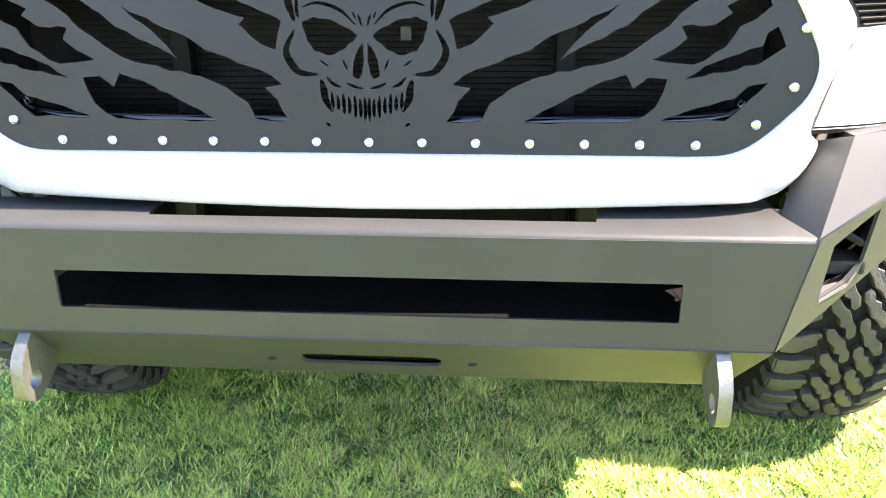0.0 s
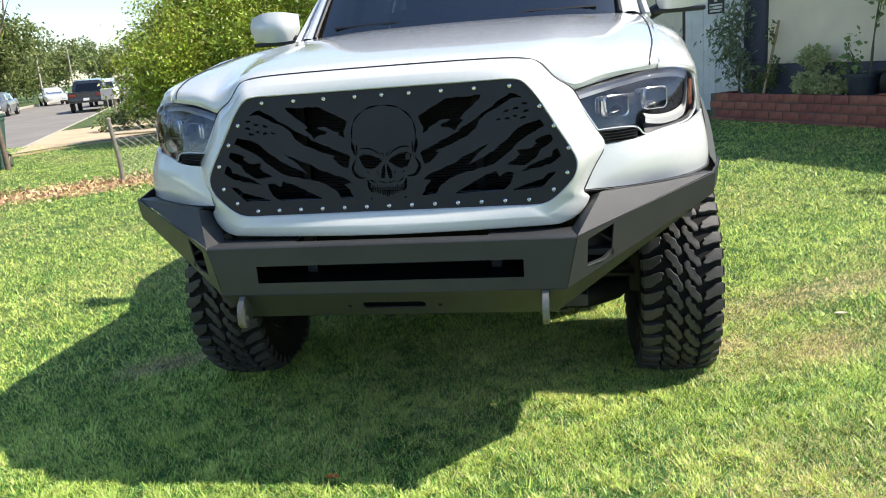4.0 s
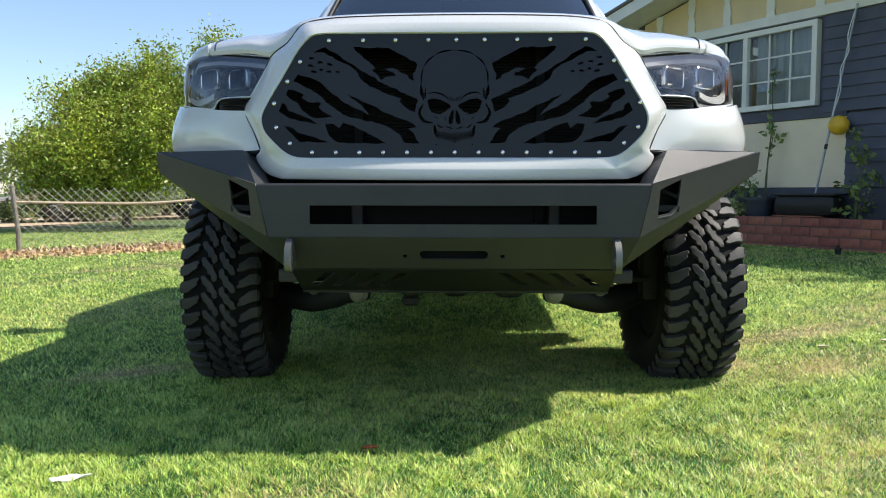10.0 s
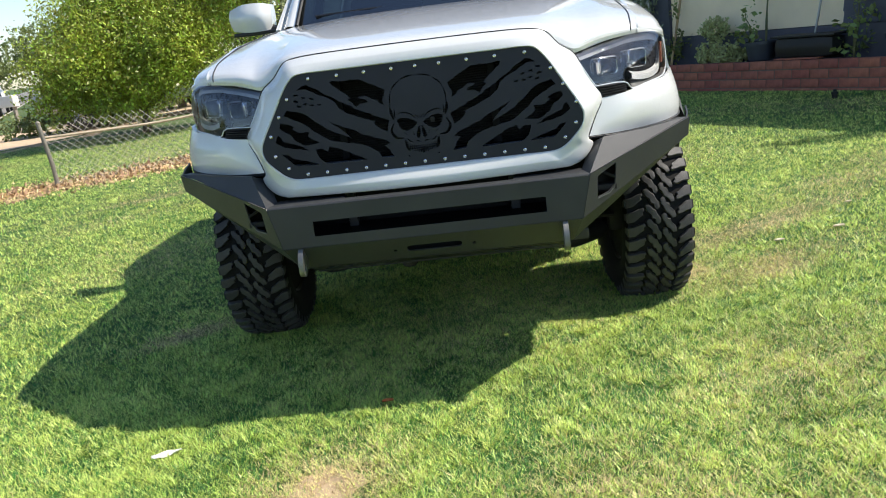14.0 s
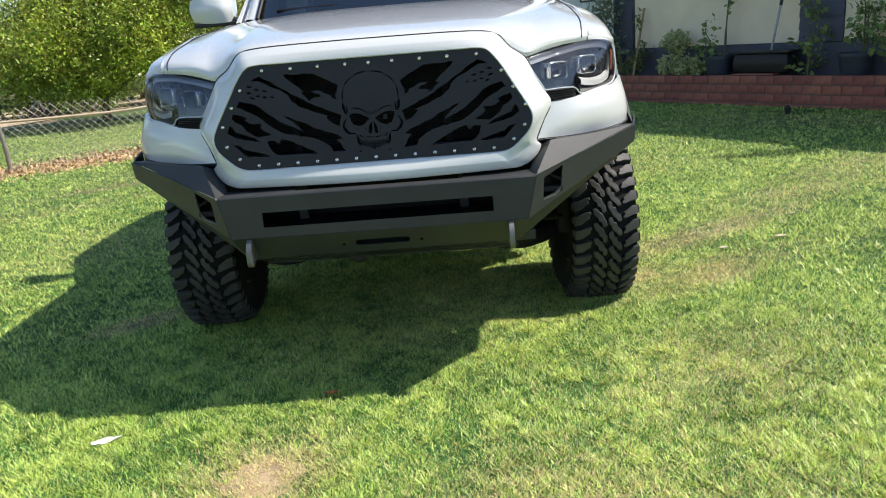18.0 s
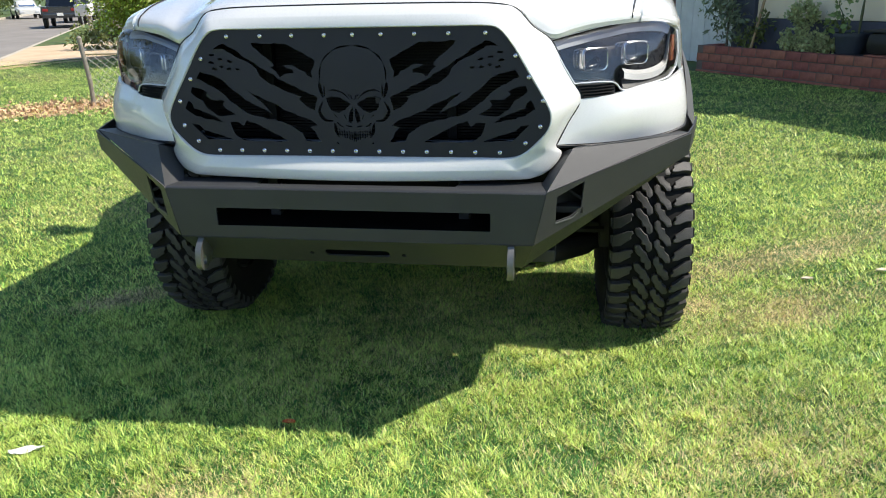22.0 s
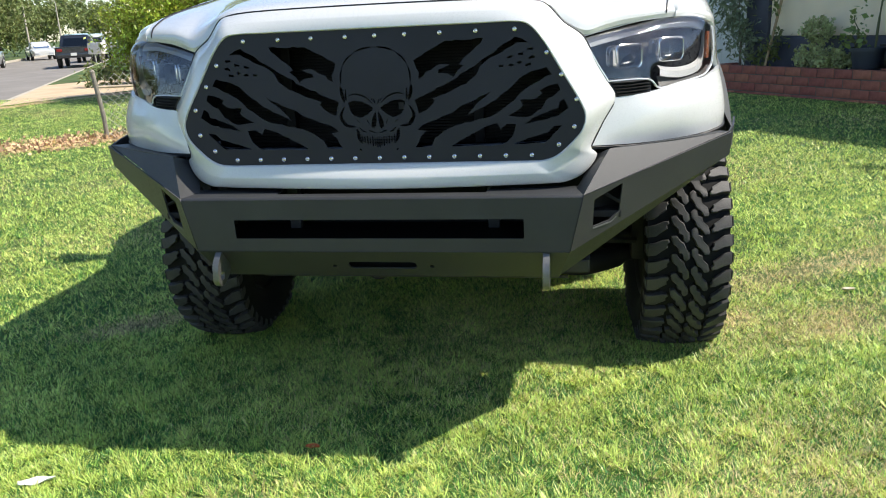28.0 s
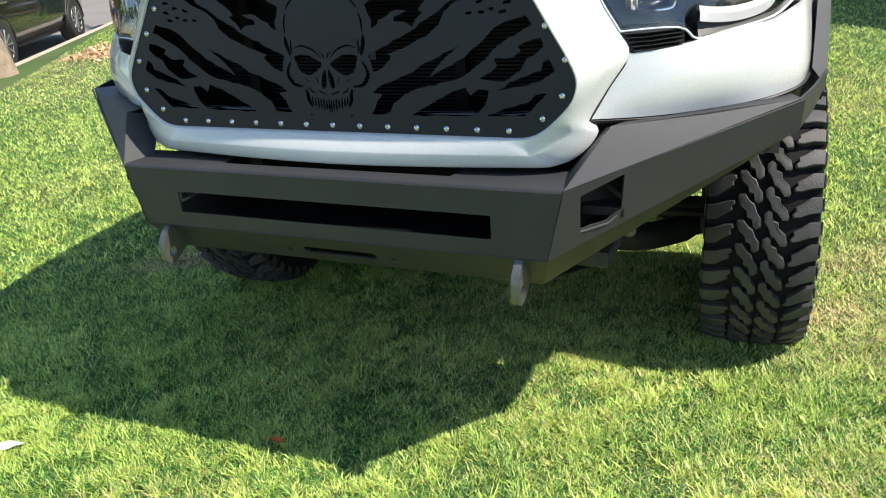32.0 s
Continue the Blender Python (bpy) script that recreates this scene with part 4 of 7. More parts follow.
for s in (1, -1):
    def q(p):
        return (s * p[0], p[1], p[2])
    wing_f = plane_of(q(K), q(D), q(A)) if s > 0 else plane_of(q(D), q(K), q(A))
    fog = [(0.588, 0.035, 0.772), (0.672, 0.085, 0.802), (0.668, 0.09, 0.724), (0.640, 0.072, 0.702), (0.588, 0.042, 0.695)]
    w = part("wing", cut_plate("wing", [flat(wing_f, q(p)) for p in (A, C, D, K)], [rounded_loop([flat(wing_f, q(p)) for p in fog], 0.003, 2)], 0.005, wing_f), POWDER, bumper, "angled bumper wing with a fog lamp opening")
    part("lower_facet", Mesh().add([q(K), q(D), q(E), q((0.98, 0.37, 0.83)), q((0.50, 0.10, 0.54))], [(0, 1, 2), (2, 1, 3, 4)] if s < 0 else [(2, 1, 0), (4, 3, 1, 2)]), POWDER, w)
    part("wing_top", Mesh().add([q(p) for p in (A, C, B, (0.655, 0.178, 0.872), (0.80, 0.30, 0.882), (0.90, 0.40, 0.884))], [(0, 1, 2)] if s > 0 else [(2, 1, 0)]), POWDER, w, "sloping top face")
    part("wing_ledge", thick([[Vector(q(p)) for p in (B, tuple((Vector(B) + Vector(C)) / 2 + Vector((0.001, -0.002, 0))), C)], [Vector(q(p)) for p in ((0.66, 0.24, 0.875), (0.80, 0.34, 0.878), (0.955, 0.46, 0.885))]], (0, 0, -0.014)), POWDER, w)
    part("wing_rim", Mesh().add([q(p) for p in (A, B, (0.602, 0.20, 0.862), (0.548, 0.09, 0.786))], [(0, 1, 2, 3)] if s < 0 else [(3, 2, 1, 0)]), POWDER, w, "inner return edge")
    tail = [[Vector(q(p)) for p in (C, (1.012, 0.45, 0.902), (1.036, 0.572, 0.911))], [Vector(q(p)) for p in (D, (1.010, 0.45, 0.846), (1.034, 0.572, 0.872))]]
    part("wing_tail", thick(tail, (-0.006 * s, 0, 0)), POWDER, w)
    # black sheet added behind the wing to close gaps that leak sun
    part("wing_leak_block", thick([[Vector(q(p)) for p in ((0.86, 0.40, 0.900), (0.940, 0.46, 0.905), (0.984, 0.54, 0.908), (0.990, 0.64, 0.912))], [Vector(q(p)) for p in ((0.84, 0.37, 0.74), (0.930, 0.45, 0.75), (0.978, 0.54, 0.80), (0.984, 0.64, 0.83))]], (-0.006 * s, 0.004, 0)), BLACK, w)
    # dark pocket behind the fog opening
    part("fog_pocket", Mesh().add([q(p) for p in ((0.56, 0.10, 0.66), (0.74, 0.22, 0.68), (0.74, 0.22, 0.83), (0.58, 0.12, 0.80))], [(0, 1, 2, 3)]).rounded(q((0.625, 0.12, 0.715)), (0.09, 0.05, 0.02), 0.004).tube([q((0.60, 0.13, 0.78)), q((0.66, 0.10, 0.75)), q((0.70, 0.16, 0.78))], 0.006, 6), DARK, w)
    part("fog_lip", thick([[Vector(q((0.592, 0.036, 0.692))), Vector(q((0.640, 0.074, 0.700))), Vector(q((0.668, 0.102, 0.722)))], [Vector(q((0.60, 0.075, 0.690))), Vector(q((0.648, 0.112, 0.698))), Vector(q((0.676, 0.14, 0.720)))]], (0, 0, -0.004)), FLARE, w)
    # tow tab: a thick plate with a rounded nose and an eye
    side_m = Matrix(((0, 0, 1, s * 0.470 - 0.0), (1, 0, 0, 0), (0, 1, 0, 0), (0, 0, 0, 1)))
    shape = rounded_loop([(0.045, 0.632), (0.005, 0.636), (-0.034, 0.60), (-0.038, 0.545), (-0.012, 0.528), (0.05, 0.56)], 0.02, 4)
    eye_hole = [(-0.010 + 0.0135 * math.cos(a), 0.562 + 0.0135 * math.sin(a)) for a in [k * math.pi / 8 for k in range(16)]]
    part("tow_tab", cut_plate("tow_tab", shape, [eye_hole], 0.018, side_m), TOWSTEEL, bumper, "bare steel tow tab with an eye")

skid = plane_of((-0.49, 0.10, 0.532), (0.49, 0.10, 0.532), (0, 0.42, 0.428))
cutouts = []
for k in range(4):
    for s in (1, -1):
        x0 = s * (0.135 + 0.076 * k)
        cutouts.append([flat(skid, (x0 + dx * s, 0.14 + dy, 0.519 - 0.325 * dy)) for dx, dy in ((0, 0), (0.030, 0), (0.118, 0.19), (0.086, 0.19))])
skid_ob = part("skid_plate", cut_plate("skid_plate", [flat(skid, p) for p in ((-0.49, 0.10, 0.532), (0.49, 0.10, 0.532), (0.52, 0.42, 0.428), (-0.52, 0.42, 0.428))], cutouts, 0.004, skid), BLACK, truck, "black skid plate with slanted slots")
part("rolled_edge", Mesh().tube([(-0.52, 0.42, 0.426), (0.52, 0.42, 0.426)], 0.006, 8), POWDER, skid_ob)
part("front_crossmember", Mesh().rounded((0, 0.62, 0.47), (0.9, 0.10, 0.10), 0.02).rounded((0, 0.9, 0.50), (0.5, 0.35, 0.18), 0.05), DARK, truck, "", 40)
part("differential", Mesh().lathe([(0.03, -0.12), (0.11, -0.08), (0.13, 0.0), (0.11, 0.08), (0.03, 0.12)], (0.08, 0.95, 0.49), "y", 16), DARK, truck, "", 40)
for hx, hy, hr, hh in ((-0.165, 0.62, 0.034, 0.075), (0.0, 0.70, 0.045, 0.05), (0.20, 0.72, 0.055, 0.055)):
    part("mount_bush", Mesh().lathe([(hr * 0.7, 0.0), (hr, 0.008), (hr, hh * 0.35), (hr * 0.8, hh * 0.45), (hr, hh * 0.55), (hr, hh), (hr * 0.5, hh + 0.06)], (hx, hy, 0.425 - hh), "z", 14), DARK, truck, "ribbed rubber and steel mount", 40)
part("oil_pan", Mesh().rounded((-0.12, 1.25, 0.46), (0.3, 0.4, 0.2), 0.04), DARK, truck, "", 40)
part("exhaust", Mesh().tube([(0.25, 1.2, 0.46), (0.28, 2.5, 0.44), (0.30, 3.9, 0.46)], 0.03, 8), STEEL, truck)
part("transmission", Mesh().rounded((0, 2.0, 0.52), (0.34, 1.1, 0.26), 0.06), DARK, truck, "", 40)
for s in (1, -1):
    part("frame_rail", Mesh().box((s * 0.40, 2.8, 0.56), (0.09, 5.0, 0.14)), DARK, truck)
    arm = part("lower_control_arm", Mesh().tube(curve([(s * 0.35, 0.75, 0.385), (s * 0.46, 0.80, 0.360), (s * 0.58, 0.87, 0.330), (s * 0.69, 0.97, 0.328), (s * 0.80, 1.03, 0.345)], 4), [0.038] * 4 + [0.046] * 5 + [0.044] * 4 + [0.032] * 4, 10).tube([(s * 0.36, 1.25, 0.40), (s * 0.58, 1.12, 0.34), (s * 0.74, 1.04, 0.34)], 0.036, 8), DARK, truck, "", 40)
    for bx, br in ((0.37, 0.036), (0.555, 0.022)):
        part("cam_bolt", Mesh().lathe([(br, 0.012), (br, 0.004), (br * 0.62, 0.0), (br * 0.6, -0.014), (br * 0.3, -0.016)], (s * bx, 0.705 if br > 0.03 else 0.775, 0.379 if br > 0.03 else 0.385), "y", 12), TOWSTEEL, arm, "bare steel alignment bolt", 40)
    part("tie_rod", Mesh().tube([(s * 0.28, 0.72, 0.47), (s * 0.76, 0.88, 0.42)], 0.014, 6), DARK, truck)
    part("drive_shaft", Mesh().tube([(s * 0.16, 0.95, 0.42), (s * 0.32, 0.95, 0.42), (s * 0.38, 0.95, 0.42), (s * 0.8, 0.96, 0.42)], [0.055, 0.05, 0.022, 0.022], 10), DARK, truck, "", 40)
    part("coil_spring", Mesh().tube([(s * (0.60 + 0.055 * math.cos(a)), 0.96 + 0.055 * math.sin(a), 0.42 + a * 0.008) for a in [k * 0.5 for k in range(90)]], 0.008, 5), DARK, truck)
    part("shock_absorber", Mesh().tube([(s * 0.62, 0.96, 0.38), (s * 0.58, 0.96, 0.62), (s * 0.56, 0.96, 0.80)], [0.022, 0.028, 0.028], 8), STEEL, truck)
    part("steering_knuckle", Mesh().rounded((s * 0.78, 0.96, 0.45), (0.07, 0.10, 0.24), 0.02), DARK, truck, "", 40)
    part("bumper_bracket", Mesh().rounded((s * 0.545, 0.42, 0.486), (0.085, 0.16, 0.045), 0.008), POWDER, truck, "black frame horn bracket")
    part("upper_control_arm", Mesh().tube(curve([(s * 0.50, 0.92, 0.66), (s * 0.62, 1.0, 0.65), (s * 0.76, 1.04, 0.61)], 3), 0.022, 8), DARK, truck, "", 40)
part("rear_axle", Mesh().tube([(-0.8, REAR_Y, 0.42), (-0.15, REAR_Y, 0.42), (0.0, REAR_Y, 0.42), (0.15, REAR_Y, 0.42), (0.8, REAR_Y, 0.42)], [0.045, 0.05, 0.14, 0.05, 0.045], 12), DARK, truck, "", 40)
for y in (1.6, 3.0):
    part("frame_crossmember", Mesh().box((0, y, 0.48), (0.8, 0.08, 0.06)), DARK, truck)
# ---- ground, street and lawn ----
# Plan axes: x along the street towards the house's far end, y from the street to the house.
H = pose(0, 0, 0, 0, 0, -56.5)
# The street bends a little away from the house's line; its own axes start at the near kerb.
S = H @ Matrix.Translation((-11.0, -3.35, 0)) @ pose(0, 0, 0, 0, 0, -5)
SI = S.inverted()
KERB_Y, FAR_Y = 0.0, -7.7
ROAD_Z = -0.20


def lawn_local(y):
    """Height of the lawn at a distance y from the kerb: it falls gently to the street."""
    return 0.0128 * (min(max(y, 0.0), 11.5) - 3.35)


def lawn_z(x, y):
    return lawn_local((SI @ Vector((x, y, 0))).y)


def ground_mat():
    m = mat("lawn_soil", (0.075, 0.125, 0.026), 0.9, 0, 0.35, 1.2, 0.6, 140, dark=(0.035, 0.065, 0.012))
    n, ln = m.node_tree.nodes, m.node_tree.links
    p = n["Principled BSDF"]
    old = p.inputs["Base Color"].links[0].from_socket
    co = n.new("ShaderNodeTexCoord")
    nz = n.new("ShaderNodeTexNoise")
    nz.inputs["Scale"].default_value, nz.inputs["Detail"].default_value = 0.9, 6.0
    ln.new(co.outputs["Object"], nz.inputs["Vector"])
    r = n.new("ShaderNodeMapRange")
    r.inputs["From Min"].default_value, r.inputs["From Max"].default_value = 0.52, 0.72
    ln.new(nz.outputs["Fac"], r.inputs["Value"])
    mx = n.new("ShaderNodeMix")
    mx.data_type = "RGBA"
    ln.new(r.outputs["Result"], mx.inputs["Factor"])
    ln.new(old, mx.inputs["A"])
    mx.inputs["B"].default_value = (0.12, 0.11, 0.045, 1)
    ln.new(mx.outputs["Result"], p.inputs["Base Color"])
    return m


LAWN = ground_mat()
xs = [-1200, -400, -150, -80, -50] + [-36 + 1.5 * i for i in range(50)] + [50, 120, 400, 1200]
ys = [-1200, -300, -90, -40, -20, FAR_Y - 0.16, FAR_Y - 0.15, 0.15, 0.16, 1, 2, 3, 4, 5, 6, 7, 8, 9, 10, 11, 12, 15, 25, 60, 300, 1200]


def sheet_z(y):
    if FAR_Y - 0.155 < y < 0.155:
        return ROAD_Z - 0.12
    return lawn_local(y) if y > 0 else -0.06


part("ground", Mesh().grid([[(x, y, sheet_z(y)) for x in xs] for y in ys]), LAWN, at=S)
tagged(bpy.data.objects["ground"], "mown green lawn with dry yellow patches", "lawn", kind="structure")
ASPHALT = mat("asphalt", (0.235, 0.215, 0.195), 0.9, 0, 0.2, 0.7, 0.5, 160)
CONCRETE = mat("concrete", (0.48, 0.43, 0.35), 0.9, 0, 0.2, 1.4, 0.4, 120)
tagged(part("road", Mesh().grid([[(-500 + 20 * i, y, ROAD_Z) for i in range(40)] for y in (FAR_Y, FAR_Y * 0.75, FAR_Y / 2, FAR_Y * 0.25, KERB_Y)]), ASPHALT, at=S), "pale grey asphalt residential street", "road", kind="structure")
for nm, y in (("kerb_near", KERB_Y + 0.075), ("kerb_far", FAR_Y - 0.075)):
    k = Mesh()
    for i in range(70):
        k.rounded((-140 + i * 3.0, y, ROAD_Z + 0.055), (2.985, 0.15, 0.20), 0.02)
    tagged(part(nm, k, CONCRETE, at=S), "weathered concrete kerb along the street", "kerb", kind="structure")

# neighbour's driveway and the bare strip of leaves along the fence
SANDY = mat("sandy_concrete", (0.58, 0.43, 0.28), 0.9, 0, 0.2, 1.4, 0.4, 120)
DRY = mat("dry_leaf_litter", (0.42, 0.29, 0.16), 0.95, 0, 0.5, 3.0, 0.8, 60, dark=(0.24, 0.16, 0.08))


def strip(nm, quad, lift, material, label, category, n=14, ragged=0.0):
    """A thin sheet laid on the lawn between four plan corners, with a ragged edge."""
    a, b, c, d = (Vector((*q, 0)) for q in quad)
    rng = random.Random(5)
    rows = []
    for i in range(n + 1):
        t = i / n
        p, q = a.lerp(b, t), d.lerp(c, t)
        w = (q - p).normalized() * ragged
        p, q = p + w * rng.uniform(-1, 1), q + w * rng.uniform(-1, 1)
        row = []
        for j in range(5):
            r = H @ p.lerp(q, j / 4)
            row.append((r.x, r.y, lawn_z(r.x, r.y) + lift))
        rows.append(row)
    return tagged(part(nm, Mesh().grid(rows), material), label, category, kind="structure")


strip("driveway", [(-17.0, -2.6), (-22.6, 7.0), (-27.5, 7.0), (-24.6, -2.0)], 0.012, SANDY, "sandy concrete driveway of the neighbouring house", "driveway")
strip("bare_verge", [(-16.9, -2.6), (-18.8, 1.2), (-18.2, 1.2), (-16.2, -2.75)], 0.008, DRY, "bare sandy verge at the driveway's mouth", "ground", ragged=0.3)
strip("leaf_strip", [(-8.45, -2.9), (-8.6, 6.0), (-9.5, 6.0), (-8.95, -2.9)], 0.006, DRY, "strip of brown fallen leaves along the fence", "leaf litter", 40, 0.22)
# ---- the house ----
NAVY = mat("navy_painted_wood", (0.078, 0.084, 0.115), 0.6, 0, 0.2, 5, 0.25, 90)
STUCCO = mat("beige_stucco", (0.88, 0.75, 0.55), 0.9, 0, 0.10, 2.5, 0.7, 160)
GABLE = mat("tan_stucco", (0.74, 0.60, 0.36), 0.9, 0, 0.10, 2.5, 0.7, 160)
TRIM = mat("white_trim_paint", (0.78, 0.77, 0.72), 0.5, 0, 0.08, 6, 0.1, 120)
BRICK = mat("red_brick", (0.36, 0.13, 0.09), 0.85, 0, 0.4, 12, 0.5, 150, per_object=0.15)
MORTAR = mat("grey_mortar", (0.17, 0.13, 0.11), 0.95, 0, 0.2, 10, 0.5, 200)
SHINGLE = mat("grey_shingle", (0.17, 0.16, 0.15), 0.9, 0, 0.3, 6, 0.4, 80)
PANE = glass("window_pane", (0.82, 0.88, 0.9), 1.0, 0.8, 0.0, 1.55)
CURTAIN = mat("pale_curtain", (0.52, 0.55, 0.55), 0.9, 0, 0.12, 3)
house = thing("house", "navy and beige stucco house with white trim and gabled roof", "house", H)
WY = 7.95


def slab(name, x0, x1, z0, z1, material, y0=WY, y1=WY + 0.03, parent=house, label="", r=0.004):
    return part(name, Mesh().rounded(((x0 + x1) / 2, (y0 + y1) / 2, (z0 + z1) / 2), (x1 - x0, y1 - y0, z1 - z0), r), material, parent, label)


WX0, WX1, WZ0, WZ1 = -6.12, -4.06, 1.86, 2.92
wall = Mesh()
for x0, x1, z0, z1 in ((-6.8, WX0 + 0.04, 0, 3.05), (WX1 - 0.04, 8.0, 0, 3.05), (WX0 + 0.04, WX1 - 0.04, 0, WZ0 + 0.04), (WX0 + 0.04, WX1 - 0.04, WZ1 - 0.04, 3.05)):
    wall.box(((x0 + x1) / 2, WY + 0.16, (z0 + z1) / 2), (x1 - x0, 0.20, z1 - z0))
part("wall", wall, NAVY, house, "navy painted front wall")
part("side_wall", Mesh().box((-6.72, 12.0, 1.5), (0.2, 7.9, 3.1)), STUCCO, house)
part("back_wall", Mesh().box((0.6, 16.0, 1.5), (14.8, 0.2, 3.1)), STUCCO, house)
slab("corner_post", -6.83, -6.44, 0.1, 3.04, NAVY, WY - 0.03, WY + 0.06)
slab("stucco_panel", -6.43, -3.67, 0.84, 1.70, STUCCO, WY + 0.02, WY + 0.06, label="beige stucco panel")
slab("stucco_panel", -3.09, 0.9, 0.86, 1.74, STUCCO, WY + 0.02, WY + 0.06, label="beige stucco panel")
slab("base_board", -6.43, 8.0, 0.12, 0.83, NAVY, WY + 0.01, WY + 0.06)
slab("sill_board", -6.43, -3.67, 1.705, 1.845, NAVY, WY, WY + 0.06)


def board(x0, x1, z, h=0.152):
    m = Mesh().add([(x0, WY - 0.012, z), (x1, WY - 0.012, z), (x1, WY + 0.012, z + h), (x0, WY + 0.012, z + h), (x0, WY + 0.06, z), (x1, WY + 0.06, z), (x1, WY + 0.06, z + h), (x0, WY + 0.06, z + h)],
                   [(0, 1, 2, 3), (5, 4, 7, 6), (1, 5, 6, 2), (4, 0, 3, 7), (4, 5, 1, 0), (3, 2, 6, 7)])
    return part("siding_board", m, NAVY, house)


for k in range(8):
    board(-3.985, 3.0, 1.76 + 0.148 * k)
for k in range(6):
    board(-3.665, -3.095, 0.84 + 0.148 * k)
for k in range(7):
    board(-6.435, -6.20, 1.85 + 0.16 * k, 0.164)
slab("white_band", -7.0, 3.2, 2.955, 3.075, TRIM, WY - 0.025, WY + 0.06, label="white painted trim board")
# gable with scalloped battens
RIDGE_X = -5.25


def rake_z(x):
    return 3.30 + 0.235 * (7.0 + x) if x < RIDGE_X else 3.30 + 0.235 * (7.0 + RIDGE_X) - 0.235 * (x - RIDGE_X)


part("gable", thick([[Vector((x, WY + 0.03, 3.05)) for x in (-7.0, -6.2, RIDGE_X, -4.3, -2.9)], [Vector((x, WY + 0.03, max(3.06, rake_z(x) + 0.06))) for x in (-7.0, -6.2, RIDGE_X, -4.3, -2.9)]], (0, 0.1, 0)), GABLE, house, "tan stucco gable")
for x in (-6.68, -6.07, -5.45, -4.76, -4.06, -3.45):
    h = rake_z(x) + 0.05 - 3.06
    prof = []
    n = 18
    for i in range(n + 1):
        t = i / n
        w = 0.035 + 0.028 * abs(math.sin(math.pi * 2.0 * t)) ** 0.7 + (0.02 if t < 0.06 or t > 0.94 else 0)
        prof.append((w, 3.065 + h * t))
    loop = [(w, z) for w, z in prof] + [(-w, z) for w, z in prof[::-1]]
    part("batten", cut_plate("batten", loop, [], 0.022, Matrix(((1, 0, 0, x), (0, 0, -1, WY + 0.012), (0, 1, 0, 0), (0, 0, 0, 1)))), TRIM, house, "white scalloped batten")
for x0, x1 in ((-7.45, RIDGE_X), (RIDGE_X, -2.6)):
    z0, z1 = rake_z(x0) + 0.04, rake_z(x1) + 0.04
    fas = [[Vector((x0, 7.36, z0)), Vector((x1, 7.36, z1))], [Vector((x0, 7.36, z0 + 0.17)), Vector((x1, 7.36, z1 + 0.17))]]
    part("fascia", thick(fas, (0, 0.035, 0)), TRIM, house, "white painted rake board")
    part("soffit", thick([[Vector((x0, 7.395, z0 + 0.05)), Vector((x1, 7.395, z1 + 0.05))], [Vector((x0, 8.0, z0 + 0.05)), Vector((x1, 8.0, z1 + 0.05))]], (0, 0, 0.03)), TRIM, house)
    part("roof_slope", thick([[Vector((x0, 7.33, z0 + 0.18)), Vector((x1, 7.33, z1 + 0.18))], [Vector((x0, 16.2, z0 + 0.18)), Vector((x1, 16.2, z1 + 0.18))]], (0, 0, 0.04)), SHINGLE, house, "grey shingled roof slope")
part("eave", Mesh().rounded((2.7, 7.62, 2.98), (10.6, 0.56, 0.14), 0.01), TRIM, house, "white boxed eave")
part("main_roof", thick([[Vector((-2.6, 7.34, 3.06)), Vector((8.2, 7.34, 3.06))], [Vector((-2.6, 12.0, 4.0)), Vector((8.2, 12.0, 4.0))], [Vector((-2.6, 16.3, 3.1)), Vector((8.2, 16.3, 3.1))]], (0, 0, 0.05)), SHINGLE, house)

# window with two sashes and muntins
win = slab("window", WX0, WX1, WZ0 - 0.0, WZ0 + 0.07, TRIM, WY - 0.045, WY + 0.08, label="white sliding window with muntins")
for nm, x0, x1, z0, z1 in (("head", WX0, WX1, WZ1 - 0.07, WZ1), ("jamb", WX0, WX0 + 0.07, WZ0 + 0.07, WZ1 - 0.07), ("jamb", WX1 - 0.07, WX1, WZ0 + 0.07, WZ1 - 0.07), ("meeting_stile", -5.14, -5.07, WZ0 + 0.07, WZ1 - 0.07)):
    slab(nm, x0, x1, z0, z1, TRIM, WY - 0.04, WY + 0.08, win)
for a, b in ((WX0 + 0.07, -5.14), (-5.07, WX1 - 0.07)):
    for j in (1, 2):
        x = a + (b - a) * j / 3
        slab("muntin", x - 0.011, x + 0.011, WZ0 + 0.07, WZ1 - 0.07, TRIM, WY - 0.005, WY + 0.015, win)
        z = WZ0 + 0.07 + (WZ1 - WZ0 - 0.14) * j / 3
        slab("muntin", a, b, z - 0.011, z + 0.011, TRIM, WY - 0.002, WY + 0.012, win)
    pn = part("pane", Mesh().grid([[(a, WY + 0.025, WZ0 + 0.06), (b, WY + 0.025, WZ0 + 0.06)], [(a, WY + 0.025, WZ1 - 0.06), (b, WY + 0.025, WZ1 - 0.06)]]), PANE, win)
    pn.visible_shadow = False
slab("paper_notice", -4.95, -4.78, 2.12, 2.22, mat("blue_white_paper", (0.55, 0.65, 0.78), 0.8, 0, 0.3, 20), WY + 0.03, WY + 0.033, win, "small pale blue notice", 0.0005)
fold = [[Vector((-6.0 + 0.03 * i, WY + 0.16 + 0.02 * math.sin(i * 1.3) + 0.01 * math.sin(i * 0.37), z)) for i in range(64)] for z in (1.9, 2.9)]
part("curtain", Mesh().grid([r[32:] for r in fold]), CURTAIN, win, "pale drawn curtain", 60)
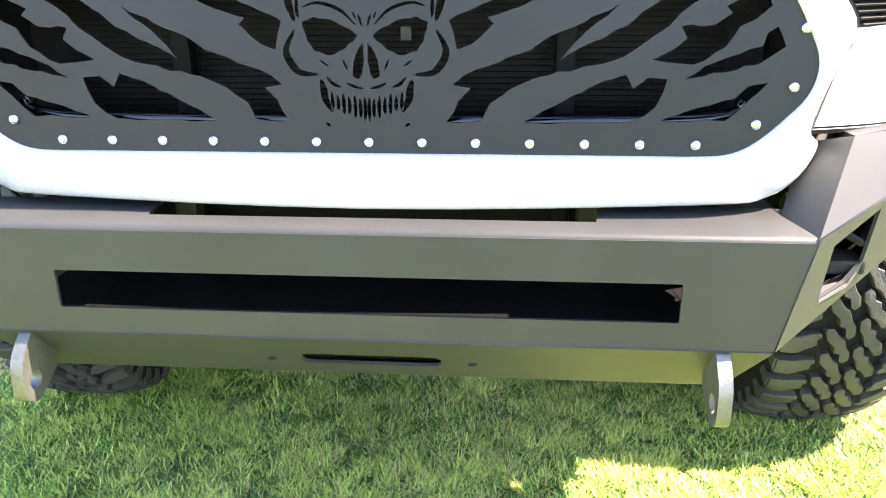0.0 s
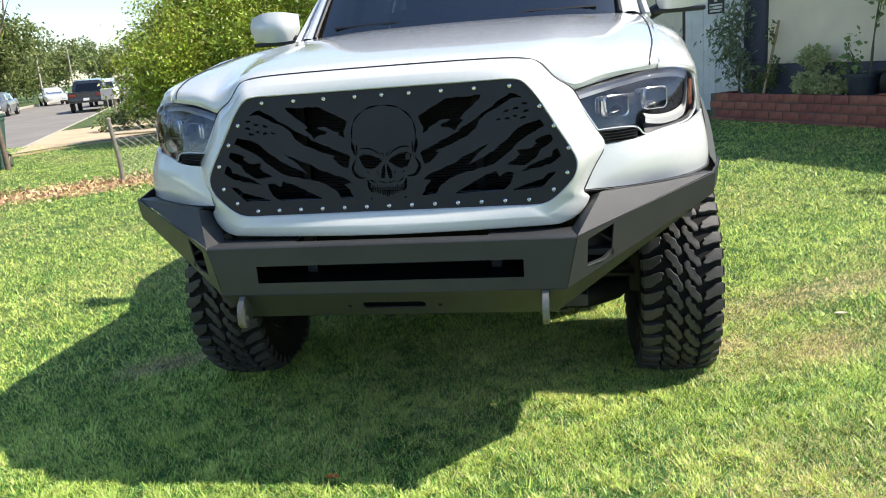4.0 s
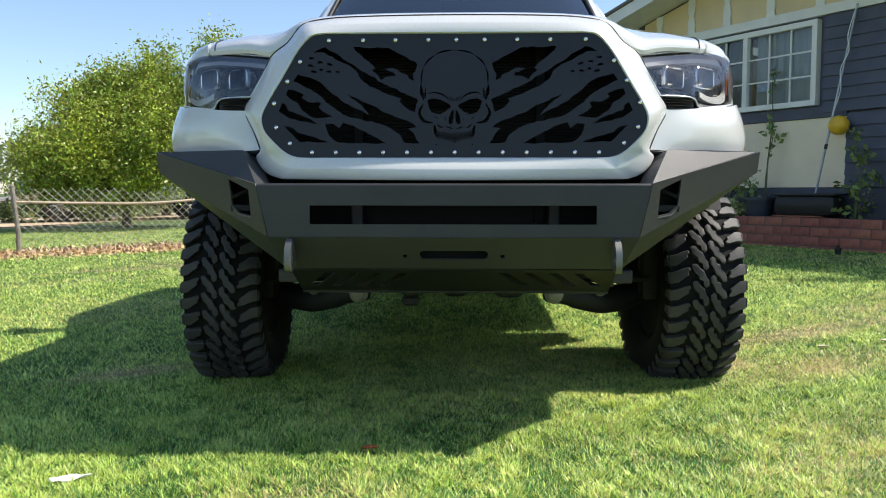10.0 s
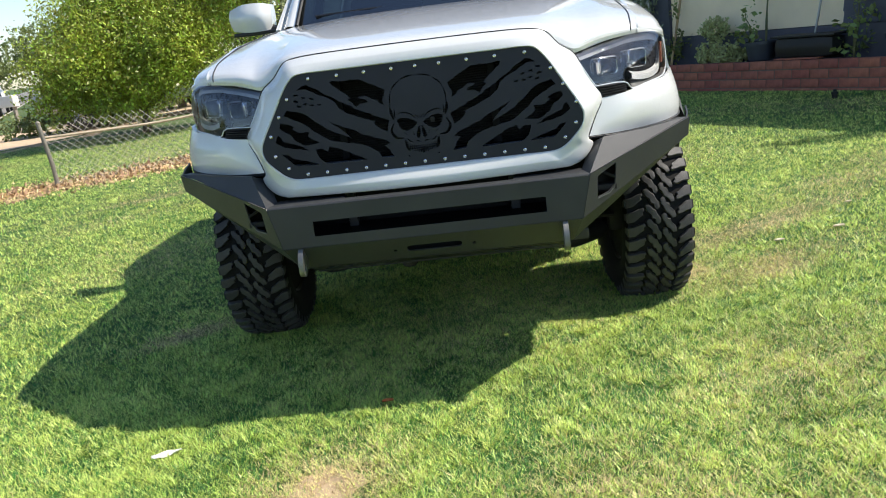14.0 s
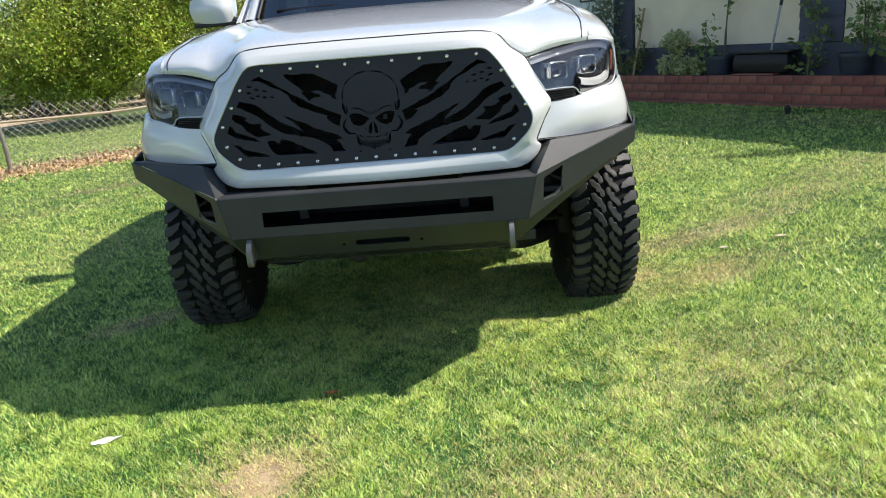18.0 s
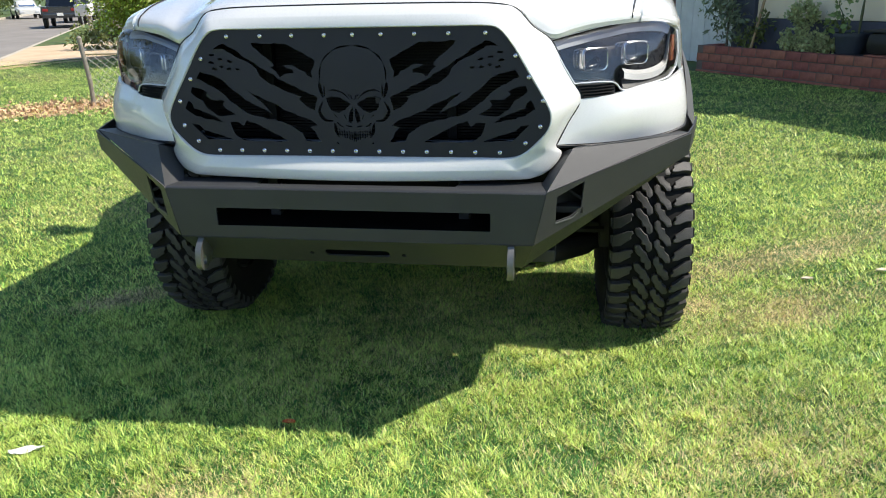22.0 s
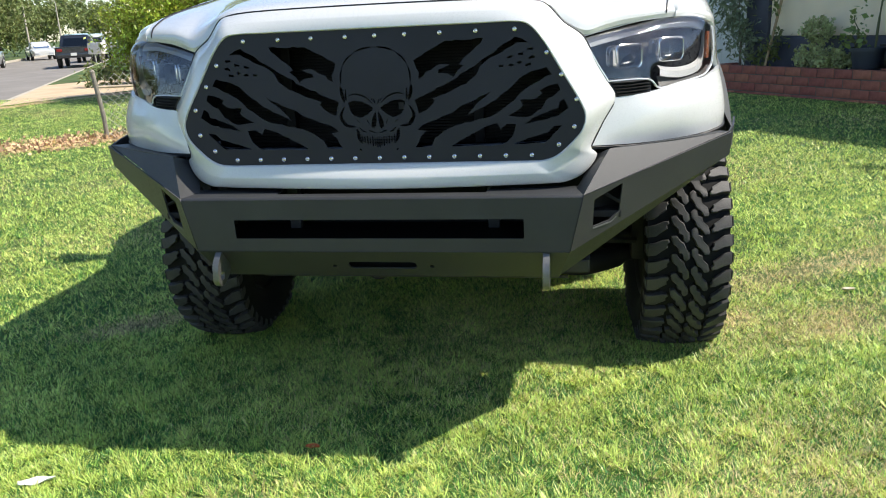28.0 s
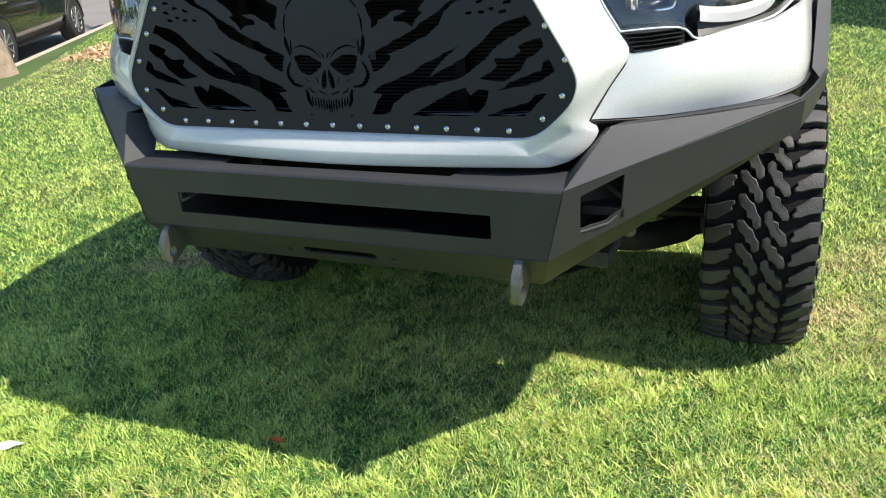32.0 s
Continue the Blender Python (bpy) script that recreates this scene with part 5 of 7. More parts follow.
part("curtain", Mesh().grid([r[:30] for r in fold]), mat("dim_curtain", (0.20, 0.22, 0.22), 0.9, 0, 0.15, 3), win, "dark window screen and curtain", 60)
part("wall_light", Mesh().lathe([(0.03, 0), (0.05, -0.03), (0.045, -0.06), (0.01, -0.07)], (-3.05, WY - 0.0, 2.55), "y", 12), BLACK, house)

# brick planter along the wall
planter = thing("brick_planter", "low red brick planter wall along the house front", "planter", H)
PX0, PX1, PY, PZ0, PZ1 = -7.05, 3.0, 7.50, 0.02, 0.475
part("mortar_core", Mesh().box(((PX0 + PX1) / 2, PY + 0.058, (PZ0 + PZ1) / 2 - 0.004), (PX1 - PX0 - 0.012, 0.100, PZ1 - PZ0 - 0.012)).box((PX0 + 0.058, PY + 0.30, (PZ0 + PZ1) / 2 - 0.004), (0.10, 0.36, PZ1 - PZ0 - 0.012)), MORTAR, planter)
SOIL = mat("dark_soil", (0.05, 0.035, 0.025), 0.95, 0, 0.3, 8, 0.8, 60)
part("soil", Mesh().box(((PX0 + PX1) / 2, PY + 0.30, PZ1 - 0.08), (PX1 - PX0 - 0.1, 0.40, 0.06)), SOIL, planter)
brick_me = Mesh().rounded((0, 0, 0), (0.238, 0.112, 0.102), 0.006).data("brick", 40)
brick_me.materials.append(BRICK)
end_me = Mesh().rounded((0, 0, 0), (0.112, 0.238, 0.102), 0.006).data("brick", 40)
end_me.materials.append(BRICK)
rng = random.Random(3)
for c in range(4):
    z = PZ0 + 0.056 + 0.1135 * c
    x = PX0 + 0.12 + (0.125 if c % 2 else 0.0)
    while x < PX1:
        part("brick", brick_me, BRICK, planter, at=pose(x, PY + 0.056 + rng.uniform(-0.004, 0.004), z + rng.uniform(-0.002, 0.002), rng.uniform(-0.6, 0.6), rng.uniform(-0.5, 0.5), rng.uniform(-0.8, 0.8)))
        x += 0.25
    part("brick", end_me, BRICK, planter, at=pose(PX0 + 0.056, PY + (0.30 if c % 2 else 0.22), z))

# gate, brick column and yard beyond
BOARDW = mat("white_weathered_boards", (0.70, 0.71, 0.70), 0.7, 0, 0.15, 4, 0.3, 60, per_object=0.06)
gate = thing("board_gate", "tall white vertical-board gate beside the house", "gate", H)
for i in range(11):
    x = -8.52 + 0.1415 * i
    part("board", Mesh().rounded((x + 0.07, 8.30 + 0.003 * (i % 2), 1.15), (0.137, 0.022, 2.05), 0.004), BOARDW, gate)
part("rail", Mesh().rounded((-7.85, 8.335, 0.5), (1.6, 0.04, 0.09), 0.005), BOARDW, gate)
part("rail", Mesh().rounded((-7.85, 8.335, 1.8), (1.6, 0.04, 0.09), 0.005), BOARDW, gate)
sign = thing("warning_sign", "small black and white warning sign on the gate", "sign", H)
part("plate", Mesh().rounded((-7.80, 8.278, 1.75), (0.36, 0.006, 0.28), 0.002), mat("black_sign_paint", (0.03, 0.03, 0.032), 0.5), sign)
SIGNW = mat("white_sign_paint", (0.7, 0.7, 0.68), 0.5)
for x, z, w, h in ((-7.80, 1.82, 0.06, 0.06), (-7.80, 1.745, 0.28, 0.025), (-7.80, 1.70, 0.28, 0.035), (-7.80, 1.65, 0.26, 0.03)):
    part("lettering_bar", Mesh().rounded((x, 8.273, z), (w, 0.004, h), 0.001), SIGNW, sign)
DBRICK = mat("dark_red_brick", (0.17, 0.07, 0.055), 0.85, 0, 0.4, 12, 0.5, 150, per_object=0.15)
column = thing("brick_column", "dark red brick column beside the gate", "column", H)
part("mortar_core", Mesh().box((-9.18, 8.75, 0.60), (1.26, 0.50, 1.10)), MORTAR, column)
for c in range(13):
    z = 0.10 + 0.082 * c
    off = 0.125 if c % 2 else 0.0
    for i in range(6):
        x0, x1 = max(-9.82, -9.82 + 0.25 * i - off), min(-8.54, -9.82 + 0.25 * (i + 1) - off)
        if x1 - x0 > 0.05:
            part("brick", Mesh().rounded(((x0 + x1) / 2, 8.52, z), (x1 - x0 - 0.012, 0.06, 0.07), 0.005), DBRICK, column)
    for i in range(2):
        part("brick", Mesh().rounded((-8.56, 8.62 + 0.24 * i + off * 0.5, z), (0.05, 0.22, 0.07), 0.005), DBRICK, column)
part("cap", Mesh().rounded((-9.18, 8.74, 1.17), (1.34, 0.58, 0.06), 0.012), DBRICK, column)
post = thing("gate_post", "dark timber post behind the brick column", "post", H)
part("shaft", Mesh().rounded((-9.1, 8.95, 1.7), (0.34, 0.2, 3.2), 0.02), mat("dark_timber", (0.06, 0.045, 0.035), 0.8, 0, 0.3, 8, 0.4, 60), post)
yard = thing("garage", "beige stucco side building behind the gate", "building", H)
part("wall", Mesh().box((-11.9, 12.5, 2.3), (9.8, 0.2, 4.6)), STUCCO, yard)
part("fence_panel", Mesh().box((-8.3, 11.6, 0.95), (2.4, 0.04, 1.9)), mat("grey_fence_wood", (0.42, 0.42, 0.40), 0.85, 0, 0.25, 3, 0.4, 40), yard)
part("awning", Mesh().rounded((-8.4, 11.0, 2.45), (2.2, 1.2, 0.10), 0.02), TRIM, yard)
# ---- plants ----
BARK = mat("grey_bark", (0.20, 0.15, 0.11), 0.9, 0, 0.4, 14, 0.8, 60)
LEAF_LEMON = mat("citrus_leaf", (0.49, 0.54, 0.075), 0.36, 0, 0.3, 0.9, dark=(0.080, 0.155, 0.022), island=0.6, trans=0.30)
LEAF_DARK = mat("dark_tree_leaf", (0.24, 0.28, 0.09), 0.55, 0, 0.3, 0.6, dark=(0.11, 0.15, 0.05), island=0.3, trans=0.3)
LEAF_OLIVE = mat("dusty_olive_leaf", (0.26, 0.27, 0.12), 0.6, 0, 0.3, 0.6, dark=(0.13, 0.15, 0.06), island=0.3, trans=0.3)
LEAF_ROSE = mat("rose_leaf", (0.22, 0.30, 0.09), 0.45, 0, 0.3, 10, island=0.3, trans=0.25)
LEAF_SHRUB = mat("pale_shrub_leaf", (0.50, 0.54, 0.26), 0.55, 0, 0.3, 10, island=0.25, trans=0.25)


def leaves(points, size, seed, droop=0.3, ratio=0.45, spread=0.5):
    """A mesh of small pointed leaves, one at each point, turned at random."""
    rng = np.random.default_rng(seed)
    p = np.asarray(points, float)
    n = len(p)
    d = rng.normal(size=(n, 3))
    d[:, 2] -= droop
    d /= np.linalg.norm(d, axis=1, keepdims=True)
    o = rng.normal(size=(n, 3))
    w = np.cross(d, o)
    w /= np.linalg.norm(w, axis=1, keepdims=True) + 1e-9
    s = size * rng.uniform(1 - spread, 1 + spread, (n, 1))
    up = np.cross(w, d)
    verts = np.stack([p, p + d * s * 0.45 + w * s * ratio * 0.5 + up * s * 0.06, p + d * s, p + d * s * 0.45 - w * s * ratio * 0.5 + up * s * 0.06], 1).reshape(-1, 3)
    faces = np.arange(4 * n).reshape(n, 4)
    me = bpy.data.meshes.new("leaves")
    me.vertices.add(4 * n)
    me.vertices.foreach_set("co", verts.ravel())
    me.loops.add(4 * n)
    me.loops.foreach_set("vertex_index", faces.ravel().astype(np.int32))
    me.polygons.add(n)
    me.polygons.foreach_set("loop_start", np.arange(0, 4 * n, 4, dtype=np.int32))
    me.update(calc_edges=True)
    return me


def crown_points(blobs, count, seed, hollow=0.55, clump=0.28, per=14):
    """Leaf places in clumps over ellipsoid blobs (centre, radii): mostly near the skin, with gaps."""
    rng = np.random.default_rng(seed)
    vol = np.array([b[1][0] * b[1][1] * b[1][2] for b in blobs]) ** 0.67
    pick = rng.choice(len(blobs), max(1, count // per), p=vol / vol.sum())
    c = np.array([b[0] for b in blobs], float)[pick]
    r = np.array([b[1] for b in blobs], float)[pick]
    d = rng.normal(size=(len(pick), 3))
    d /= np.linalg.norm(d, axis=1, keepdims=True)
    rad = hollow + (1.08 - hollow) * rng.random((len(pick), 1)) ** 0.6
    wob = 1 + 0.22 * np.sin(3.1 * d[:, :1] + 2.3 * d[:, 1:2] * 2 + seed) + 0.12 * np.sin(7 * d[:, 2:3] + 5 * d[:, :1])
    q = c + d * r * rad * wob
    pts = np.repeat(q, per, 0) + rng.normal(size=(len(q) * per, 3)) * clump * np.repeat(np.abs(rng.normal(0.8, 0.3, (len(q), 1))), per, 0)
    return pts


def limbs(base, tips, r0, seed, sides=8, fork=0.4, bend=0.12):
    """A tapered trunk that forks into limbs reaching to the tips."""
    rng = random.Random(seed)
    m = Mesh()
    base = Vector(base)
    mean = sum((Vector(t) for t in tips), Vector()) / len(tips)
    knot = base + (mean - base) * fork
    knot.x, knot.y = base.x + (mean.x - base.x) * fork * 0.6, base.y + (mean.y - base.y) * fork * 0.6
    mid = base.lerp(knot, 0.5) + Vector((rng.uniform(-1, 1), rng.uniform(-1, 1), 0)) * bend * (knot - base).length * 0.3
    m.tube(curve([base - Vector((0, 0, 0.1)), base + Vector((0, 0, 0.06)), mid, knot], 4), [r0 * (1.5 - 0.85 * min(1, i / 10)) if i < 3 else r0 * (1.1 - 0.035 * i) for i in range(13)], sides)
    for t in tips:
        t = Vector(t)
        a = knot.lerp(t, 0.5) + Vector((rng.uniform(-1, 1), rng.uniform(-1, 1), rng.uniform(-0.3, 0.6))) * bend * (t - knot).length
        path = curve([knot, a, t], 4)
        m.tube(path, [r0 * (0.55 - 0.5 * i / (len(path) - 1)) for i in range(len(path))], 6)
        for k in (3, 5, 6):
            s = path[k]
            e = s + Vector((rng.uniform(-1, 1), rng.uniform(-1, 1), rng.uniform(-0.2, 0.9))).normalized() * (t - knot).length * 0.4
            m.tube([s, s.lerp(e, 0.5) + Vector((0, 0, 0.03)), e], [r0 * 0.2, r0 * 0.14, r0 * 0.04], 5)
    return m


def tree(name, label, base, blobs, count, leaf, leaf_mat, trunk_r, seed, clump=0.28, droop=0.3, hollow=0.55, bark=None, tips=None, group="", fork=0.4):
    tr = thing(name, label, "tree", Matrix.Translation(base), group)
    b = Vector(base)
    rel = [((c[0] - b.x, c[1] - b.y, c[2] - b.z), r) for c, r in blobs]
    part("trunk", limbs((0, 0, 0), tips or [c for c, _ in rel], trunk_r, seed, fork=fork), bark or BARK, tr, angle=60)
    part("crown", leaves(crown_points(rel, count, seed, hollow, clump), leaf, seed, droop), leaf_mat, tr, "")
    return tr


def at_plan(u, v, z=None):
    p = H @ Vector((-u, v, 0))
    return (p.x, p.y, lawn_z(p.x, p.y) if z is None else z)


# citrus tree beyond the fence
lx, ly = -7.4, 14.6
tree("citrus_tree", "broad yellow-green citrus tree beyond the wire fence", (lx, ly, lawn_z(lx, ly)),
     [((-7.2, 14.6, 1.95), (1.85, 1.7, 1.10)), ((-8.70, 14.4, 1.45), (0.55, 0.8, 0.50)), ((-8.35, 14.6, 2.5), (0.36, 0.5, 0.62)), ((-7.85, 14.7, 2.85), (0.36, 0.5, 0.58)), ((-7.4, 14.6, 3.0), (0.50, 0.6, 0.62)),
      ((-6.6, 14.5, 3.25), (0.42, 0.5, 0.68)), ((-5.35, 14.6, 3.45), (0.45, 0.5, 0.78)), ((-4.9, 14.5, 2.6), (0.65, 0.8, 0.9)), ((-6.0, 13.6, 1.65), (0.95, 0.9, 0.66)), ((-7.9, 13.4, 1.55), (1.05, 0.9, 0.55)), ((-6.2, 14.4, 2.4), (1.0, 1.0, 0.85)), ((-7.2, 13.3, 1.05), (1.1, 0.7, 0.5)), ((-8.6, 13.7, 1.05), (0.7, 0.6, 0.45))],
     120000, 0.070, LEAF_LEMON, 0.11, 11, 0.13, 0.4, 0.35, fork=0.22)

# shrubs under the mailbox and along the driveway
HEDGE = [((0, 0, 0.35), (0.9, 0.6, 0.4)), ((1.1, 0.3, 0.4), (0.8, 0.6, 0.5)), ((-0.9, -0.2, 0.25), (0.6, 0.5, 0.3)), ((2.0, 0.5, 0.6), (0.8, 0.7, 0.7))]
sx, sy, sz = at_plan(21.0, 0.4)
sh = thing("shrub", "sprawling leafy shrub beneath the white mailbox", "shrub", Matrix.Translation((sx, sy, sz)))
part("foliage", leaves(crown_points(HEDGE, 3500, 21, 0.4, 0.12), 0.12, 21), LEAF_DARK, sh)
part("stem", limbs((0, 0, 0), [(0.4, 0.2, 0.5), (-0.5, -0.1, 0.4), (1.4, 0.3, 0.7)], 0.03, 3), BARK, sh)

# background trees along the street
spec = [
    (24.5, 3.6, 3.4, 1.5, LEAF_OLIVE, 31), (29.0, 2.4, 3.2, 1.5, LEAF_OLIVE, 32), (39.0, 5.0, 7.2, 3.0, LEAF_DARK, 33), (55.0, 4.5, 8.0, 3.2, LEAF_DARK, 34),
    (70.0, 5.0, 9.0, 3.6, LEAF_DARK, 35), (95.0, 7.0, 10.0, 4.2, LEAF_DARK, 36), (34.0, 9.5, 4.6, 2.4, LEAF_OLIVE, 46),
    (66.0, -11.5, 8.0, 3.0, LEAF_DARK, 37), (38.0, -14.5, 8.0, 3.2, LEAF_DARK, 38), (58.0, -12.5, 8.5, 3.3, LEAF_LEMON, 39), (70.0, -13.0, 7.2, 3.4, LEAF_DARK, 40),
    (85.0, -13.5, 6.0, 3.6, LEAF_DARK, 41), (110.0, -12.0, 7.0, 4.4, LEAF_DARK, 42), (30.0, -16.5, 8.0, 3.2, LEAF_DARK, 43), (25.0, -21.0, 8.5, 3.4, LEAF_DARK, 44), (130.0, 3.0, 11.0, 5.5, LEAF_DARK, 45), (150.0, -8.0, 8.5, 6.0, LEAF_DARK, 47),
    (30.0, -24.0, 8.0, 3.6, LEAF_DARK, 81), (38.0, -22.0, 9.0, 3.8, LEAF_DARK, 82), (46.0, -21.0, 8.5, 3.8, LEAF_DARK, 83), (54.0, -20.0, 9.0, 4.0, LEAF_DARK, 84), (64.0, -19.0, 5.0, 3.6, LEAF_DARK, 85), (76.0, -18.0, 9.5, 4.2, LEAF_DARK, 86), (22.0, -27.0, 9.0, 4.0, LEAF_DARK, 87),
]
for u, v, h, r, lm, sd in spec:
    x, y, z = at_plan(u, v + max(0.0, (u - 11) * 0.07), 0)
    rg = random.Random(sd)
    bl = [((x + rg.uniform(-0.55, 0.55) * r, y + rg.uniform(-0.55, 0.55) * r, z + h * f), (r * s, r * s, h * 0.2)) for f, s in ((0.45, 0.75), (0.55, 0.85), (0.62, 0.7), (0.72, 0.65), (0.85, 0.42), (0.5, 0.6), (0.3, 0.7))]
    tree("street_tree", "leafy green street tree in the distance", (x, y, -0.1), bl, 6500, 0.20 + 0.0022 * u, lm, 0.16, sd, 0.32, 0.3, 0.5, group="trees along the street")

# young tree by the kerb with a bare forked trunk
yx, yy, yz = at_plan(13.30, -2.36)
tips = [(-0.6, 0.2, 3.2), (0.6, -0.1, 3.3), (0.1, 0.5, 3.5), (-0.2, -0.5, 3.4)]
tree("young_tree", "slender young tree with bare forked trunk by the kerb", (yx, yy, yz), [((yx + a, yy + b, yz + c + 0.1), (0.5, 0.5, 0.45)) for a, b, c in tips] + [((yx, yy, yz + 3.6), (0.6, 0.6, 0.5))], 3600, 0.09, LEAF_OLIVE, 0.05, 51, 0.12, 0.5, 0.35, tips=tips, fork=0.52)
# purple-leaved tree and a low lime hedge across the street
px_, py_, pz_ = S @ Vector((-36.6, -11.6, -0.06))
tree("plum_tree", "small purple-leaved plum tree across the street", (px_, py_, pz_), [((px_ + dx, py_ + dy, 1.9 + dz), (0.9, 0.9, 0.7)) for dx, dy, dz in ((0, 0, 0), (0.7, 0.6, 0.5), (-0.6, -0.5, 0.4), (0.1, 0.0, 1.0))], 3800, 0.10, mat("plum_leaf", (0.16, 0.085, 0.075), 0.6, 0, 0.3, 2, island=0.35, trans=0.2), 0.07, 88, 0.16, 0.3, 0.3)
lime = thing("low_hedge", "low clipped lime-green hedge across the street", "hedge", S @ Matrix.Translation((-34.6, -10.2, -0.06)))
part("foliage", leaves(crown_points([((-1.0, 0, 0.75), (0.7, 0.35, 0.3)), ((0.2, 0, 0.78), (0.7, 0.35, 0.3)), ((1.2, 0, 0.74), (0.6, 0.35, 0.28))], 2600, 89, 0.6, 0.06, 10), 0.09, 89), LEAF_SHRUB, lime)
part("core", Mesh().rounded((0.1, 0, 0.45), (3.0, 0.5, 0.9), 0.15), LEAF_SHRUB, lime, angle=40)
# big trunk near the street
bx, by, bz = at_plan(7.95, -3.42)
tree("shade_tree", "stout pale-barked tree trunk near the kerb", (bx, by, bz), [((bx + dx, by + dy, bz + 4.6 + dz), (1.5, 1.5, 1.0)) for dx, dy, dz in ((-1.2, -1.0, 0), (0.2, -1.4, 0.6), (-1.6, 0.3, 0.5))], 3500, 0.16, LEAF_OLIVE, 0.24, 52, 0.3, bark=mat("pale_bark", (0.33, 0.25, 0.18), 0.9, 0, 0.35, 10, 0.9, 40))

# pots and plants on the planter
POT = mat("blue_black_plastic_pot", (0.035, 0.045, 0.065), 0.5, 0, 0.2, 8, 0.1, 120)
TOP = 0.475


def pot(u, v, r, h, label):
    p = H @ Vector((-u, v, TOP))
    t = thing("plant_pot", label, "pot", Matrix.Translation(p), "plant pots on the planter")
    part("pot", Mesh().lathe([(r * 0.78, 0), (r * 0.8, 0.01), (r * 0.97, h - 0.04), (r * 1.06, h - 0.04), (r * 1.06, h), (r * 0.96, h), (r * 0.93, h - 0.05), (0.01, h - 0.05)], sides=20), POT, t, angle=40)
    part("soil", Mesh().lathe([(r * 0.9, h - 0.052), (r * 0.9, h - 0.045), (0.01, h - 0.04)], sides=14), SOIL, t)
    return p


def rose(u, v, z0, height, lean, seed, label, count=110, width=0.16, low=0.1, keep=0.5):
    p = H @ Vector((-u, v, z0))
    t = thing("rose_bush", label, "plant", Matrix.Translation(p), "climbing roses by the wall")
    rg = random.Random(seed)
    stems, pts = Mesh(), []
    for k in range(3):
        hgt = height * (1.0 if k == 0 else rg.uniform(0.45, 0.75))
        path = curve([(0, 0, 0)] + [(lean[0] * f + rg.uniform(-1, 1) * width * 0.35 * f, lean[1] * f + rg.uniform(-1, 1) * 0.04, hgt * f) for f in (0.3, 0.6, 0.85, 1.0)], 4)
        stems.tube(path, [0.011 * (1 - 0.7 * i / len(path)) for i in range(len(path))], 5)
        for q in path:
            if q.z > height * low and rg.random() < keep:
                for _ in range(count // 40):
                    e = q + Vector((rg.uniform(-1, 1) * width, rg.uniform(-1, 1) * width * 0.7, rg.uniform(-0.05, 0.08)))
                    pts += [e + Vector((rg.gauss(0, 0.035), rg.gauss(0, 0.035), rg.gauss(0, 0.03))) for _ in range(5)]
    part("stem", stems, mat("green_stem", (0.10, 0.11, 0.04), 0.6) if "green_stem" not in bpy.data.materials else bpy.data.materials["green_stem"], t)
    part("foliage", leaves([tuple(q) for q in pts], 0.075, seed, 0.5, 0.62), LEAF_ROSE, t)


p1 = pot(4.69, 7.74, 0.19, 0.24, "dark blue-black plastic pot on the brick planter")
pot(2.80, 7.74, 0.19, 0.24, "dark plastic pot with a rose bush")
rose(4.62, 7.76, TOP + 0.18, 1.75, (0.10, 0.05), 61, "thin climbing rose with sparse leaves in a pot", 42, 0.10, 0.30, 0.42)
rose(4.80, 7.70, TOP + 0.18, 0.42, (-0.06, 0.0), 62, "short rose shoot with small leaves in a pot", 60, 0.10, 0.3, 0.5)
rose(3.38, 7.72, TOP - 0.05, 1.05, (0.05, 0.03), 63, "leafy rose bush growing in the planter", 60, 0.15, 0.05, 0.65)
rose(2.72, 7.74, TOP + 0.18, 0.95, (0.05, 0.03), 64, "leafy rose bush in a dark pot", 80, 0.18, 0.2, 0.6)
rose(2.35, 7.70, TOP + 0.0, 0.85, (-0.05, 0.03), 65, "leafy rose bush growing in the planter", 80, 0.18, 0.2)
bp = H @ Vector((-5.35, 7.72, TOP - 0.06))
bush = thing("succulent_bush", "rounded pale green succulent bush in the planter", "shrub", Matrix.Translation(bp))
part("foliage", leaves(crown_points([((-0.12, 0.16, 0.15), (0.12, 0.12, 0.14)), ((0.06, -0.08, 0.14), (0.17, 0.14, 0.14)), ((-0.03, 0.05, 0.50), (0.15, 0.14, 0.12)), ((0.18, -0.24, 0.12), (0.12, 0.12, 0.12)), ((-0.04, 0.05, 0.32), (0.06, 0.06, 0.08))], 4200, 71, 0.85, 0.016, 8), 0.036, 71, -0.6, 0.8), LEAF_SHRUB, bush)
part("stem", limbs((0, 0, 0), [(-0.14, 0.15, 0.2), (0.1, -0.1, 0.2), (0, 0.02, 0.45)], 0.025, 5), BARK, bush)
vp = H @ Vector((-6.78, 7.80, 0.38))
vine = thing("gate_shrub", "dark glossy shrub climbing against the white gate", "shrub", Matrix.Translation(vp))
part("foliage", leaves(crown_points([((-0.10, 0.10, 0.75), (0.28, 0.30, 0.30)), ((0.04, -0.06, 0.40), (0.22, 0.22, 0.28)), ((-0.05, 0.05, 1.15), (0.20, 0.26, 0.22)), ((0.05, -0.1, 1.45), (0.10, 0.12, 0.18)), ((-0.2, 0.25, 1.0), (0.14, 0.18, 0.15))], 1500, 72, 0.2, 0.09, 8), 0.085, 72, 0.5, 0.34), mat("narrow_grey_leaf", (0.24, 0.29, 0.17), 0.45, 0, 0.3, 10, island=0.3, trans=0.2), vine)
part("stem", limbs((0, 0, 0), [(-0.1, 0.1, 0.9), (0.05, -0.06, 0.6), (0, 0, 1.35)], 0.02, 7), BARK, vine)
stake = thing("bamboo_stake", "tan wooden stake leaning at the house corner", "stake", H)
